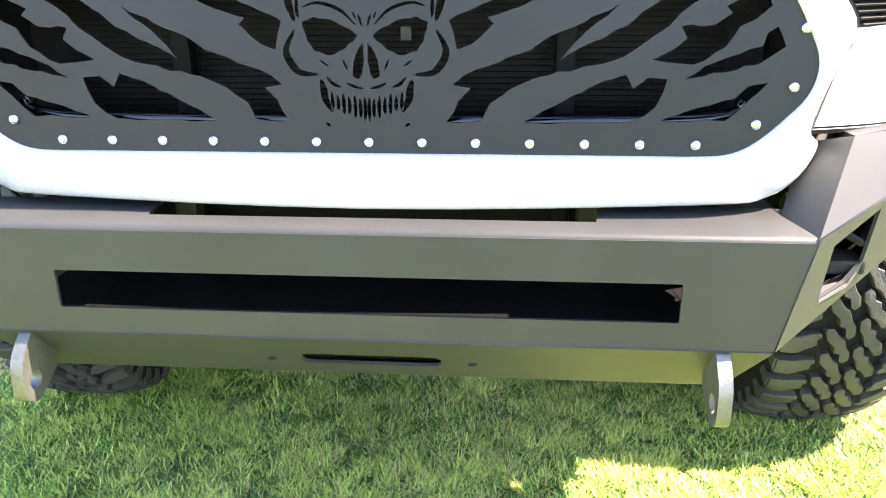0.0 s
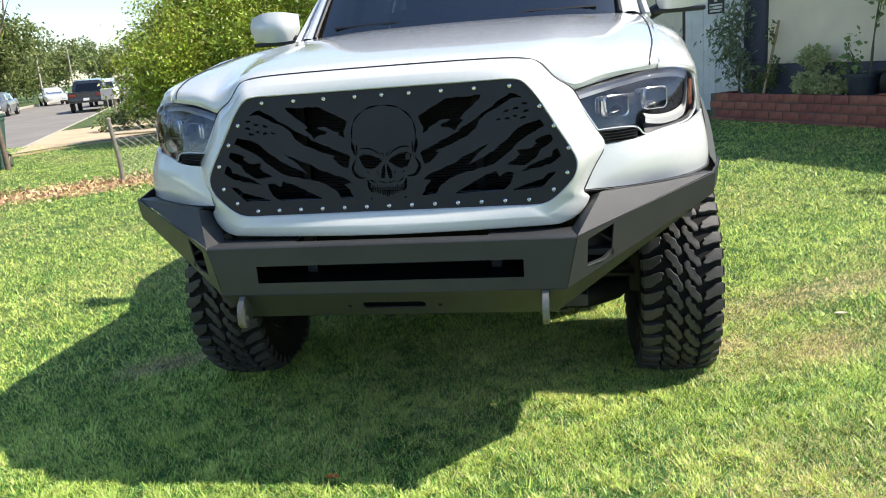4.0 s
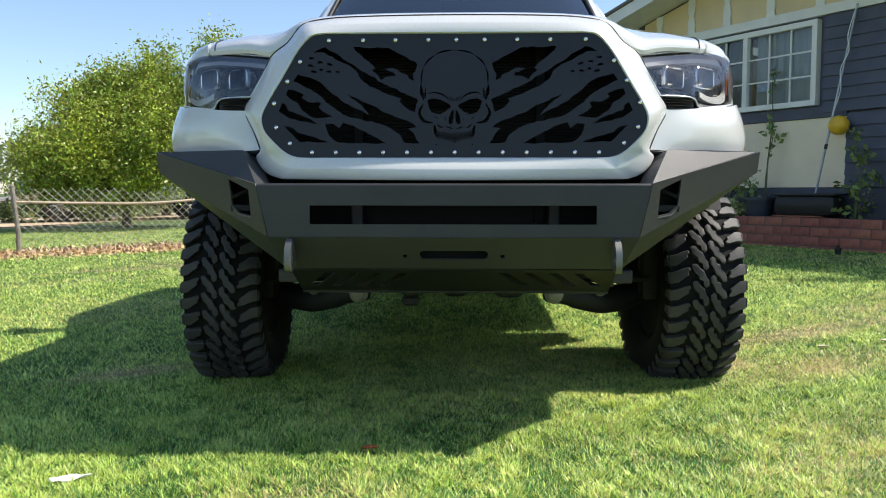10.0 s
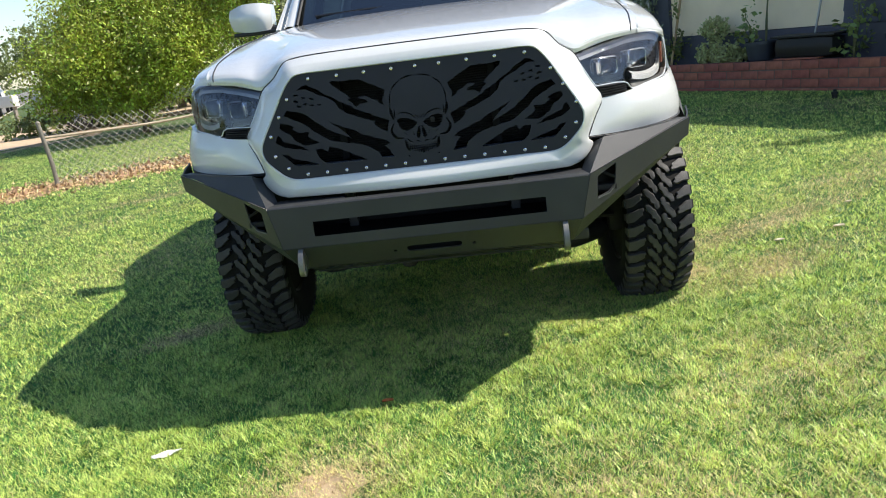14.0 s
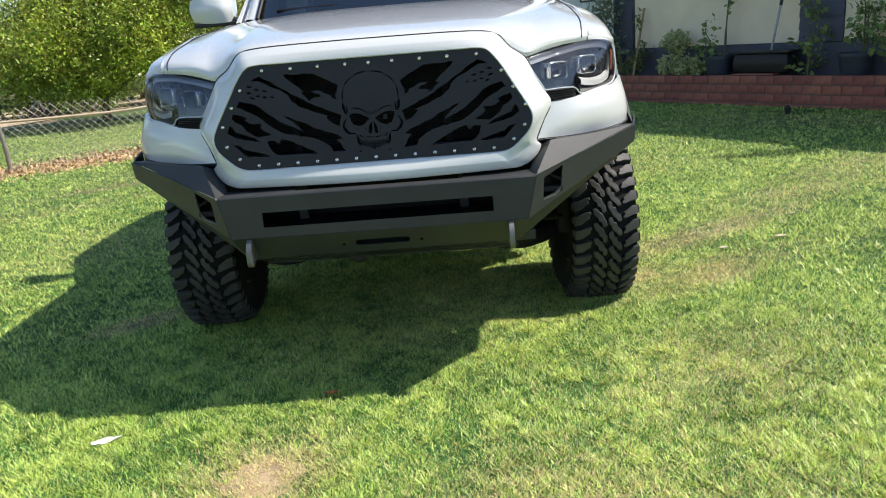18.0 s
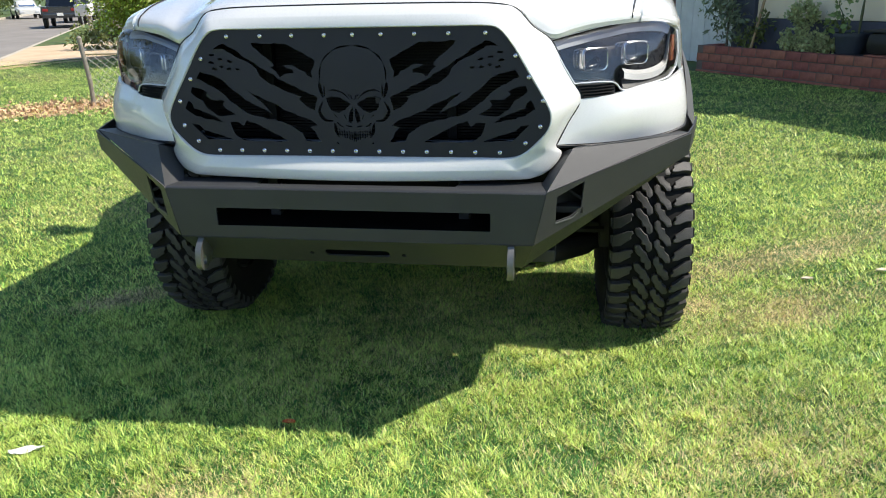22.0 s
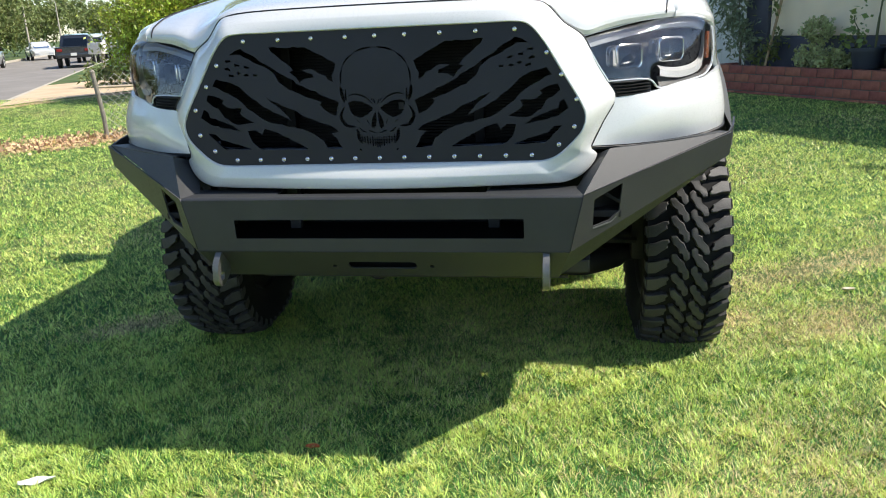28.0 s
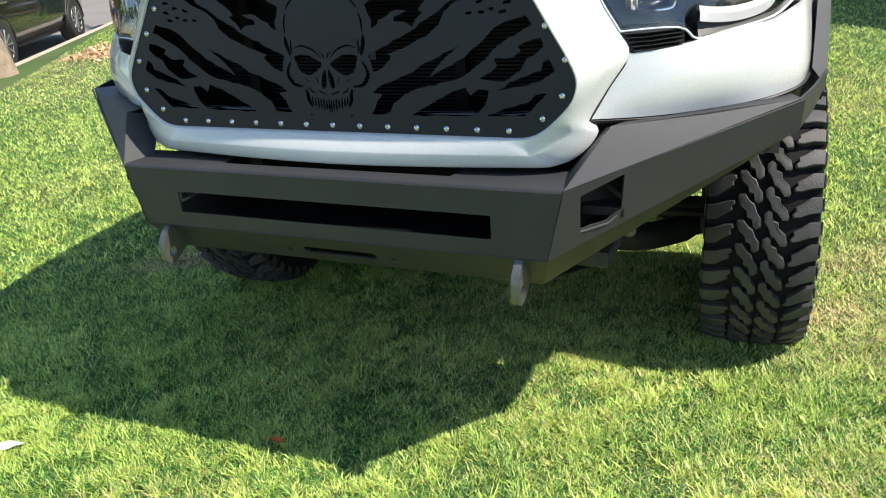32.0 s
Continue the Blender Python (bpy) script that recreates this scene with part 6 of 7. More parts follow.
part("stake", Mesh().tube([(-6.18, 7.66, 0.46), (-6.17, 7.90, 1.42)], 0.018, 6), mat("tan_cane", (0.42, 0.29, 0.15), 0.7, 0, 0.2, 20), stake)
fern = thing("corner_vine", "small vine with dark leaves at the house corner", "plant", Matrix.Translation(H @ Vector((-6.2, 7.8, TOP))))
part("foliage", leaves(crown_points([((0, 0, 0.25), (0.12, 0.12, 0.2)), ((0, 0, 0.75), (0.05, 0.06, 0.22)), ((-0.12, 0.15, 0.1), (0.15, 0.15, 0.14))], 420, 73, 0.1, 0.05, 8), 0.06, 73, 0.3, 0.5), LEAF_DARK, fern)
# trough, leaning pole and yellow ball
tro = thing("planter_trough", "long black plastic trough on the brick planter", "trough", H)
part("body", Mesh().rounded((-3.98, 7.74, TOP + 0.14), (0.84, 0.30, 0.27), 0.11), BLACK, tro, angle=40)
part("rim", Mesh().rounded((-3.98, 7.74, TOP + 0.275), (0.88, 0.33, 0.03), 0.012), BLACK, tro, angle=40)
part("drip_tray", Mesh().rounded((-4.05, 7.70, TOP + 0.008), (0.6, 0.30, 0.015), 0.005), BRICK, tro)
pole = thing("metal_pole", "thin grey metal pole with cord leaning on wall", "pole", H)
part("shaft", Mesh().tube([(-3.90, 7.74, 0.76), (-3.55, 7.90, 3.0)], 0.014, 8), mat("galvanised_pole", (0.42, 0.43, 0.45), 0.45, 0.7, 0.2, 12), pole)
part("cord", Mesh().tube(curve([(-3.74, 7.80, 1.75), (-3.66, 7.80, 2.0), (-3.69, 7.83, 2.25), (-3.60, 7.84, 2.45), (-3.63, 7.86, 2.65), (-3.55, 7.87, 2.95)], 5), 0.006, 5), TRIM, pole)
part("collar", Mesh().tube([(-3.815, 7.778, 1.30), (-3.805, 7.783, 1.36)], 0.02, 8), BLACK, pole)
ball = thing("yellow_float", "yellow plastic ball hanging against the house wall", "ball", H)
part("ball", Mesh().lathe([(0.118 * math.sin(a) + 0.001, 0.118 * -math.cos(a)) for a in [k * math.pi / 12 for k in range(13)]], (-3.68, 7.82, 1.58), sides=20), mat("yellow_plastic", (0.75, 0.45, 0.03), 0.4, 0, 0.1, 8), ball, angle=80)
part("eyelet", Mesh().tube([(-3.68, 7.82, 1.69), (-3.68, 7.87, 1.74), (-3.68, 7.94, 1.76)], 0.006, 5), STEEL, ball)
# unseen tree added to cast the narrow lawn shadow; its kind is made up
tyx, tyy, tyz = at_plan(0.45, 7.15)
tree("shadow_caster_tree", "unseen slender tree added to cast a narrow shadow beside the house", (tyx, tyy, tyz), [((tyx, tyy, tyz + z), (r, r, 0.6)) for z, r in ((0.8, 0.28), (1.5, 0.28), (2.2, 0.24), (2.9, 0.18), (3.4, 0.1))], 2600, 0.07, LEAF_DARK, 0.05, 75, 0.06, -0.8, 0.1)
sp = thing("sprinkler_head", "small black sprinkler head in the lawn", "sprinkler", Matrix.Translation((4.05, 6.35, lawn_z(4.05, 6.35))))
part("riser", Mesh().lathe([(0.03, -0.02), (0.03, 0.05), (0.038, 0.055), (0.038, 0.075), (0.02, 0.08), (0.02, 0.10), (0.01, 0.105)], sides=12), BLACK, sp)
gs = thing("grey_shrub", "wispy silver-grey shrub behind the brick column", "shrub", Matrix.Translation(H @ Vector((-9.9, 9.4, 0.1))))
part("foliage", leaves(crown_points([((0, 0, 0.95), (0.3, 0.3, 0.3)), ((-0.1, 0.2, 0.55), (0.25, 0.3, 0.35))], 1200, 91, 0.3, 0.06, 8), 0.13, 91, 0.3, 0.16), mat("silver_leaf", (0.40, 0.42, 0.38), 0.6, 0, 0.2, 10, island=0.3), gs)
part("stem", limbs((0, 0, 0), [(0, 0, 0.8), (-0.1, 0.2, 0.5)], 0.02, 9), BARK, gs)
# ---- fence and street furniture ----
WIRE = mat("galvanised_wire", (0.50, 0.47, 0.40), 0.6, 0.0, 0.3, 20)
RUST = mat("weathered_steel_post", (0.30, 0.27, 0.23), 0.7, 0.4, 0.4, 12, 0.4, 80)
fence = thing("chain_link_fence", "weathered chain-link wire fence with bent top rail", "fence")
f0 = Vector((-5.42, 7.10, 0))
fdir = Vector((0.834, 0.552, 0))


def on_fence(s, z):
    p = f0 + fdir * s
    return Vector((p.x, p.y, lawn_z(p.x, p.y) + z))


for s, lean in ((0.0, -0.05), (2.75, 0.16), (5.5, 0.0)):
    part("post", Mesh().tube([on_fence(s, -0.1), on_fence(s, 0.3), on_fence(s + lean, 0.84)], 0.028 if s == 0 else 0.022, 10), RUST, fence, "rusty grey steel post")
    part("post_cap", Mesh().lathe([(0.03, 0), (0.032, 0.02), (0.015, 0.04), (0.002, 0.045)], on_fence(s + lean, 0.835), sides=10), RUST, fence)
part("top_rail", Mesh().tube(curve([on_fence(-0.04, 0.66), on_fence(0.8, 0.63), on_fence(1.6, 0.62), on_fence(2.6, 0.68), on_fence(4.0, 0.70), on_fence(5.5, 0.72)], 5), 0.017, 8), mat("tan_rail", (0.52, 0.42, 0.30), 0.7, 0.1, 0.3, 10), fence, "sagging tan top rail")
mesh_w = Mesh()
pitch, top = 0.10, 0.80
for k in range(-9, 57):
    for d in (1, -1):
        path, j = [], 0
        for j in range(25):
            z = 0.02 + j * pitch * 0.5
            s = k * pitch + d * j * pitch * 0.5
            if 0 <= s <= 5.5 and z <= top + 0.05 * math.sin(s * 2.2):
                path.append(on_fence(s, z) + Vector((0.006 * d, 0.006 * d, 0)))
        if len(path) > 1:
            mesh_w.tube([q + Vector((0, 0, 0.006 * math.sin(7.1 * i + k))) for i, q in enumerate(path)], 0.003, 3, caps=False)
tagged(part("wire_mesh", mesh_w, WIRE, fence, "diamond wire mesh"), kind="stuff")

# mailbox
mx, my, mz = at_plan(25.2, -0.40)
mbx = thing("mailbox", "white metal mailbox on a grey wooden post", "mailbox", Matrix.Translation((mx, my, mz)) @ pose(0, 0, 0, 0, 0, -20) @ Matrix.Diagonal((0.75, 0.75, 0.95, 1)))
part("post", Mesh().rounded((0.25, 0, 0.42), (0.12, 0.12, 0.86), 0.01), mat("grey_post_wood", (0.30, 0.27, 0.23), 0.85, 0, 0.3, 12, 0.4, 60), mbx)
part("box", Mesh().rounded((0, 0, 1.02), (0.85, 0.3, 0.36), 0.04), mat("white_box_paint", (0.72, 0.71, 0.68), 0.5, 0, 0.1, 6), mbx, angle=40)
part("door", Mesh().rounded((-0.43, 0, 1.0), (0.02, 0.26, 0.30), 0.008), TRIM, mbx)

# wheeled bin by the kerb
bn = at_plan(13.54, -2.62)
bin_ = thing("wheelie_bin", "dark green wheeled rubbish bin by the kerb", "bin", Matrix.Translation(bn) @ pose(0, 0, 0, 0, 0, 20) @ Matrix.Diagonal((0.84, 0.84, 0.92, 1)))
GREEN = mat("green_bin_plastic", (0.06, 0.115, 0.10), 0.5, 0, 0.15, 5, 0.1, 100)
part("body", Mesh().box((0, 0, 0.50), (0.42, 0.46, 0.96), taper=(1.45, 1.48)), GREEN, bin_, "dark green tapered body")
part("lid", Mesh().rounded((0, -0.02, 1.01), (0.66, 0.76, 0.06), 0.025), GREEN, bin_, angle=40)
part("handle", Mesh().tube([(-0.25, 0.38, 0.95), (-0.25, 0.44, 0.97), (0.25, 0.44, 0.97), (0.25, 0.38, 0.95)], 0.015, 6), GREEN, bin_)
part("rim_band", Mesh().rounded((0, 0, 0.93), (0.62, 0.70, 0.05), 0.015), GREEN, bin_)
for sx in (-1, 1):
    part("bin_wheel", Mesh().lathe([(0.02, -0.03), (0.13, -0.03), (0.14, -0.02), (0.14, 0.02), (0.13, 0.03), (0.02, 0.03)], (sx * 0.26, 0.25, 0.14), "x", 18), BLACK, bin_, angle=40)
    part("hub_cap", Mesh().lathe([(0.01, 0.0), (0.09, 0.0), (0.085, 0.008), (0.02, 0.012)], (sx * 0.29, 0.25, 0.14), "x", 10), STEEL, bin_)

# ---- vehicles ----
CARGLASS = glass("car_glass", (0.10, 0.12, 0.13), 1.0, 0.5, 0.0, 1.6)


def car(name, label, m, paint, length, width, stations, roof, wheel_at, wheel_r, glass_bands, category="car", light=True):
    """A parked vehicle: stations of (y, half width, sill z, belt z), and a cabin of (y, half width, z)."""
    c = thing(name, label, category, m)
    rows = []
    for y, w, z0, z1 in stations:
        prof = [(w * 0.92, z0), (w, z0 + (z1 - z0) * 0.35), (w, z0 + (z1 - z0) * 0.7), (w * 0.94, z1 - 0.02), (w * 0.80, z1), (0, z1 + 0.02)]
        rows.append([(x, y, z) for x, z in prof] + [(-x, y, z) for x, z in prof[-2::-1]])
    body = Mesh().grid(sheet(rows, 3, 2))
    body.add([rows[0][i] for i in range(len(rows[0]))], [tuple(range(len(rows[0])))])
    body.add([rows[-1][i] for i in range(len(rows[-1]))], [tuple(range(len(rows[-1])))[::-1]])
    part("body", body, paint, c, angle=35)
    base = [(y, w, zb) for y, w, zb, _ in roof]
    cab = [[(w, y, zb), (w * 0.93, y, zb + (zt - zb) * 0.55), (w * 0.80, y, zt - 0.03), (w * 0.6, y, zt), (-w * 0.6, y, zt), (-w * 0.80, y, zt - 0.03), (-w * 0.93, y, zb + (zt - zb) * 0.55), (-w, y, zb)] for y, w, zb, zt in roof]
    part("cabin", Mesh().grid(cab), paint, c, angle=35)
    for y0, y1, z0, z1, wb, wt in glass_bands:
        for s in (1, -1):
            g = part("side_window", Mesh().grid([[(s * wb, y0, z0), (s * wb, y1, z0)], [(s * wt, y0 + 0.12, z1), (s * wt, y1 - 0.12, z1)]]), CARGLASS, c)
            g.visible_shadow = False
    (ya, wa, za, _), (yb, wb_, _, zb) = roof[0], roof[1]
    for (y0, w0, z0, zt0), (y1, w1, z1_, zt1) in ((roof[0], roof[1]), (roof[-1], roof[-2])):
        e = -0.012 if y1 > y0 else 0.012
        g = part("windscreen", Mesh().grid([[(-w0 * 0.80, y0 + e, zt0 + 0.01), (w0 * 0.80, y0 + e, zt0 + 0.01)], [(-w1 * 0.64, y1 + e, zt1 - 0.05), (w1 * 0.64, y1 + e, zt1 - 0.05)]]), CARGLASS, c)
        g.visible_shadow = False
    for y in wheel_at:
        for s in (1, -1):
            wh = part("wheel", Mesh().lathe([(wheel_r * 0.6, -0.1), (wheel_r * 0.95, -0.1), (wheel_r, -0.07), (wheel_r, 0.07), (wheel_r * 0.95, 0.1), (wheel_r * 0.6, 0.1)], axis="x", sides=24), RUBBER, c, angle=40, at=Matrix.Translation((s * (width / 2 - 0.09), y, wheel_r)))
            rim = Mesh().lathe([(wheel_r * 0.62, 0.09 * s), (wheel_r * 0.6, 0.105 * s), (wheel_r * 0.55, 0.07 * s), (wheel_r * 0.5, 0.04 * s)], axis="x", sides=20)
            for k in range(10):
                a = 2 * math.pi * k / 10
                rim.tube([(0.085 * s, 0, 0), (0.098 * s, wheel_r * 0.6 * math.cos(a), wheel_r * 0.6 * math.sin(a))], wheel_r * 0.06, 5)
            rim.lathe([(wheel_r * 0.02, 0.05 * s), (wheel_r * 0.58, 0.05 * s), (wheel_r * 0.58, 0.045 * s)], axis="x", sides=20)
            part("rim", rim, STEEL, wh, "silver alloy rim")
            part("wheel_arch", Mesh().tube([(s * (width / 2 - 0.008), y + (wheel_r + 0.05) * math.cos(a), wheel_r + (wheel_r + 0.05) * math.sin(a)) for a in [math.pi * k / 10 for k in range(11)]], 0.022, 6), BLACK, c)
    y0, y1 = stations[0][0], stations[-1][0]
    for s in (1, -1):
        if light:
            part("tail_light", Mesh().rounded((s * stations[0][1] * 0.78, y0 - 0.005, stations[0][3] - 0.15), (0.28, 0.05, 0.14), 0.02), RED, c)
            part("front_light", Mesh().rounded((s * stations[-1][1] * 0.74, y1 - 0.0, stations[-1][3] - 0.12), (0.3, 0.08, 0.12), 0.02), DRL, c)
        part("wing_mirror", Mesh().rounded((s * (width / 2 + 0.06), roof[-1][0] - 0.35, roof[-1][2] + 0.08), (0.18, 0.12, 0.13), 0.04), paint, c, angle=40)
        for y in (stations[1][0] + (roof[-1][0] - roof[0][0]) * 0.35, 0.5):
            part("door_handle", Mesh().rounded((s * (width / 2 - 0.005), y, stations[2][3] - 0.14), (0.03, 0.2, 0.025), 0.008), CHROME, c)
    part("rear_bumper", Mesh().rounded((0, y0 + 0.02, stations[0][2] + 0.16), (stations[0][1] * 1.9, 0.14, 0.2), 0.04), paint if light else BLACK, c, angle=40)
    part("plate", Mesh().rounded((0, y0 - 0.06, stations[0][3] - 0.38), (0.32, 0.01, 0.15), 0.004), TRIM, c)
    return c


def parked(u, y_off, z=ROAD_Z, turn=0.0):
    """A place on the street: u along the house's plan, y_off from the near kerb; the car's front points down the street."""
    p = SI @ (H @ Vector((-u, 0, 0)))
    return S @ Matrix.Translation((p.x, y_off, z)) @ pose(0, 0, 0, 0, 0, 90 + turn)


SEDAN = [(-2.3, 0.78, 0.34, 0.93), (-2.1, 0.86, 0.27, 0.98), (-1.3, 0.91, 0.24, 0.97), (0.0, 0.91, 0.23, 0.93), (1.2, 0.90, 0.24, 0.90), (1.95, 0.85, 0.28, 0.78), (2.3, 0.72, 0.36, 0.66)]
SEDAN_CAB = [(-1.75, 0.72, 0.94, 0.98), (-0.95, 0.76, 0.92, 1.36), (-0.1, 0.78, 0.90, 1.43), (0.45, 0.78, 0.88, 1.36), (1.25, 0.74, 0.88, 0.92)]
TRUCKB = [(-2.75, 0.92, 0.55, 1.12), (-2.6, 0.96, 0.50, 1.16), (-1.0, 0.98, 0.48, 1.16), (0.6, 0.98, 0.48, 1.14), (1.7, 0.97, 0.50, 1.14), (2.5, 0.94, 0.52, 1.08), (2.75, 0.86, 0.56, 1.0)]
TRUCK_CAB = [(-1.15, 0.88, 1.1, 1.16), (-0.95, 0.88, 1.1, 1.78), (0.2, 0.90, 1.1, 1.86), (0.75, 0.88, 1.1, 1.80), (1.55, 0.84, 1.1, 1.16)]
BLACKP = mat("black_car_paint", (0.008, 0.008, 0.009), 0.2, 0, 0.1, 3, coat=1.0)
DARKP = mat("charcoal_car_paint", (0.022, 0.024, 0.03), 0.25, 0, 0.1, 3, coat=1.0)
SILVERP = mat("silver_car_paint", (0.45, 0.46, 0.47), 0.3, 0.5, 0.05, 3, coat=1.0)
GREYP = mat("grey_car_paint", (0.22, 0.23, 0.23), 0.3, 0.4, 0.05, 3, coat=1.0)
band_s = [(-1.25, -0.12, 0.96, 1.30, 0.765, 0.665), (-0.06, 0.95, 0.94, 1.28, 0.775, 0.67)]
band_t = [(-0.9, 0.1, 1.2, 1.72, 0.89, 0.76), (0.14, 1.2, 1.2, 1.70, 0.89, 0.76)]
car("sedan", "glossy black sedan parked along the near kerb", parked(10.40, -1.12), BLACKP, 4.6, 1.82, SEDAN, SEDAN_CAB, (-1.35, 1.38), 0.33, band_s)
car("street_pickup", "dark charcoal pickup truck parked down the street", parked(47.3, -1.0) @ Matrix.Scale(0.95, 4), DARKP, 5.5, 1.96, TRUCKB, TRUCK_CAB, (-1.7, 1.75), 0.38, band_t)
car("street_pickup", "white pickup truck parked behind a dark pickup", parked(56.5, -0.95) @ Matrix.Scale(0.95, 4), WHITE, 5.5, 1.96, TRUCKB, TRUCK_CAB, (-1.7, 1.75), 0.38, band_t)
car("white_car", "small white car parked across the street", parked(71.0, -6.2, turn=195), WHITE, 4.6, 1.82, SEDAN, SEDAN_CAB, (-1.35, 1.38), 0.33, band_s)
car("silver_sedan", "silver grey sedan parked along the far kerb", parked(51.5, -6.7, turn=180), GREYP, 4.6, 1.82, SEDAN, SEDAN_CAB, (-1.35, 1.38), 0.33, band_s)
car("silver_sedan", "silver sedan parked on a driveway across the street", S @ Matrix.Translation((-37.6, -12.9, -0.06)) @ pose(0, 0, 0, 0, 0, 62), SILVERP, 4.6, 1.82, SEDAN, SEDAN_CAB, (-1.35, 1.38), 0.33, band_s)
vx, vy, vz = -9.4, 19.3, lawn_z(-9.4, 19.3) + 0.012
car("driveway_pickup", "grey pickup truck parked behind the citrus tree", Matrix.Translation((vx, vy, vz)) @ pose(0, 0, 0, 0, 0, 120), SILVERP, 5.5, 1.96, TRUCKB, TRUCK_CAB, (-1.7, 1.75), 0.40, band_t)

# ---- far side of the street ----
CREAM = mat("cream_wall_paint", (0.62, 0.56, 0.46), 0.85, 0, 0.1, 1.0, 0.3, 60)
far_house = thing("far_house", "cream single-storey house across the street", "house", S @ Matrix.Translation((-24, -24, -0.06)))
part("wall", Mesh().box((0, 0, 1.4), (16, 8, 2.8)), CREAM, far_house)
part("roof", Mesh().add([(-8.6, 4.6, 2.8), (8.6, 4.6, 2.8), (8.6, -4.6, 2.8), (-8.6, -4.6, 2.8), (-7.5, 0, 4.6), (7.5, 0, 4.6)], [(0, 1, 5, 4), (2, 3, 4, 5), (1, 2, 5), (3, 0, 4), (3, 2, 1, 0)]), SHINGLE, far_house)
for x in (-5, -1.5, 4):
    wdw = part("window", Mesh().rounded((x, 4.02, 1.5), (1.6, 0.08, 1.2), 0.01), TRIM, far_house)
    part("pane", Mesh().rounded((x, 4.06, 1.5), (1.44, 0.04, 1.04), 0.005), CARGLASS, wdw)
fen = thing("baluster_fence", "cream baluster fence with brick piers across street", "fence", S @ Matrix.Translation((-42.3, -10.0, -0.06)) @ Matrix.Diagonal((0.68, 1, 0.86, 1)))
for i in range(7):
    part("pier", Mesh().rounded((-9 + 3 * i, 0, 0.6), (0.4, 0.4, 1.2), 0.02), CREAM, fen)
    part("finial", Mesh().lathe([(0.12, 1.2), (0.16, 1.28), (0.1, 1.4), (0.02, 1.45)], (-9 + 3 * i, 0, 0), sides=10), CREAM, fen)
for i in range(6):
    part("low_wall", Mesh().rounded((-7.5 + 3 * i, 0, 0.25), (2.6, 0.25, 0.5), 0.02), CREAM, fen)
    part("top_rail", Mesh().rounded((-7.5 + 3 * i, 0, 1.05), (2.6, 0.2, 0.1), 0.02), CREAM, fen)
    for k in range(9):
        part("baluster", Mesh().lathe([(0.05, 0.5), (0.035, 0.6), (0.07, 0.72), (0.035, 0.9), (0.05, 1.0)], (-8.6 + 3 * i + 0.275 * k, 0, 0), sides=6), CREAM, fen)
hdg = thing("clipped_hedge", "row of clipped dark green box hedges across the street", "hedge", S @ Matrix.Translation((-43.0, -12.4, -0.06)) @ Matrix.Diagonal((0.95, 1, 1.25, 1)))
for i in range(7):
    part("hedge_block", leaves(crown_points([((-6 + 1.5 * i, 0, 1.1), (0.62, 0.6, 1.1))], 900, 80 + i, 0.85, 0.06, 10), 0.14, 80 + i), LEAF_DARK, hdg)
    part("hedge_core", Mesh().rounded((-6 + 1.5 * i, 0, 1.0), (0.95, 0.9, 1.9), 0.25), LEAF_DARK, hdg, angle=40)
for u, off, h in ((57.5, -8.2, 4.0), (80.0, -8.2, 4.8), (104.0, -8.2, 5.6)):
    pm = parked(u, off, -0.06)
    lampp = thing("street_lamp", "pale concrete street lamp pole along the street", "street lamp", pm, "street lamps")
    part("pole", Mesh().tube([(0, 0, 0), (0, 0, h * 0.5), (0, 0, h)], [0.10, 0.085, 0.06], 8), CONCRETE, lampp)
    part("arm", Mesh().tube(curve([(0, 0, h), (-0.4, 0, h + 0.3), (-1.5, 0, h + 0.35)], 4), 0.035, 6), CONCRETE, lampp)
    part("lamp_head", Mesh().rounded((-1.7, 0, h + 0.33), (0.5, 0.2, 0.1), 0.04), FLARE, lampp)
# ---- grass blades ----
# dry places in the lawn: along the plan's length and depth, with their half sizes and how dry they are
DRY_SPOTS = ((1.55, -0.60, 0.10, 0.28, 0.95), (-0.26, -0.62, 0.22, 0.24, 1.0), (0.53, 2.6, 0.13, 0.85, 1.0), (0.02, 1.87, 0.16, 0.5, 0.75), (0.25, 1.5, 0.1, 0.25, 0.8), (-0.96, -0.09, 0.4, 0.4, 0.45),
             (6.3, 0.3, 0.16, 0.8, 0.9), (-0.72, 1.08, 0.4, 0.6, 0.4), (0.73, 3.6, 0.3, 0.8, 0.55), (5.4, -0.24, 0.3, 0.6, 0.35), (-1.58, 0.03, 0.5, 0.5, 0.4), (8.4, -2.6, 1.2, 0.6, 0.7), (0.9, 4.4, 0.25, 0.9, 0.5))


def dryness(x, y):
    """How dry the lawn is at a place, 0 to 1: worn patches and soft noise."""
    d = np.zeros_like(x)
    pu, pv = -0.552 * x + 0.834 * y, 0.834 * x + 0.552 * y
    for cu, cv, ru, rv, a in DRY_SPOTS:
        d = np.maximum(d, a * np.exp(-((pu - cu) / ru) ** 2 - ((pv - cv) / rv) ** 2))
    w = 0.5 + 0.25 * np.sin(1.9 * x + 1.3 * np.sin(1.1 * y + 0.5)) + 0.25 * np.sin(2.3 * y - 1.7 * np.sin(0.9 * x))
    return np.clip(d + 0.30 * w ** 2, 0, 1)


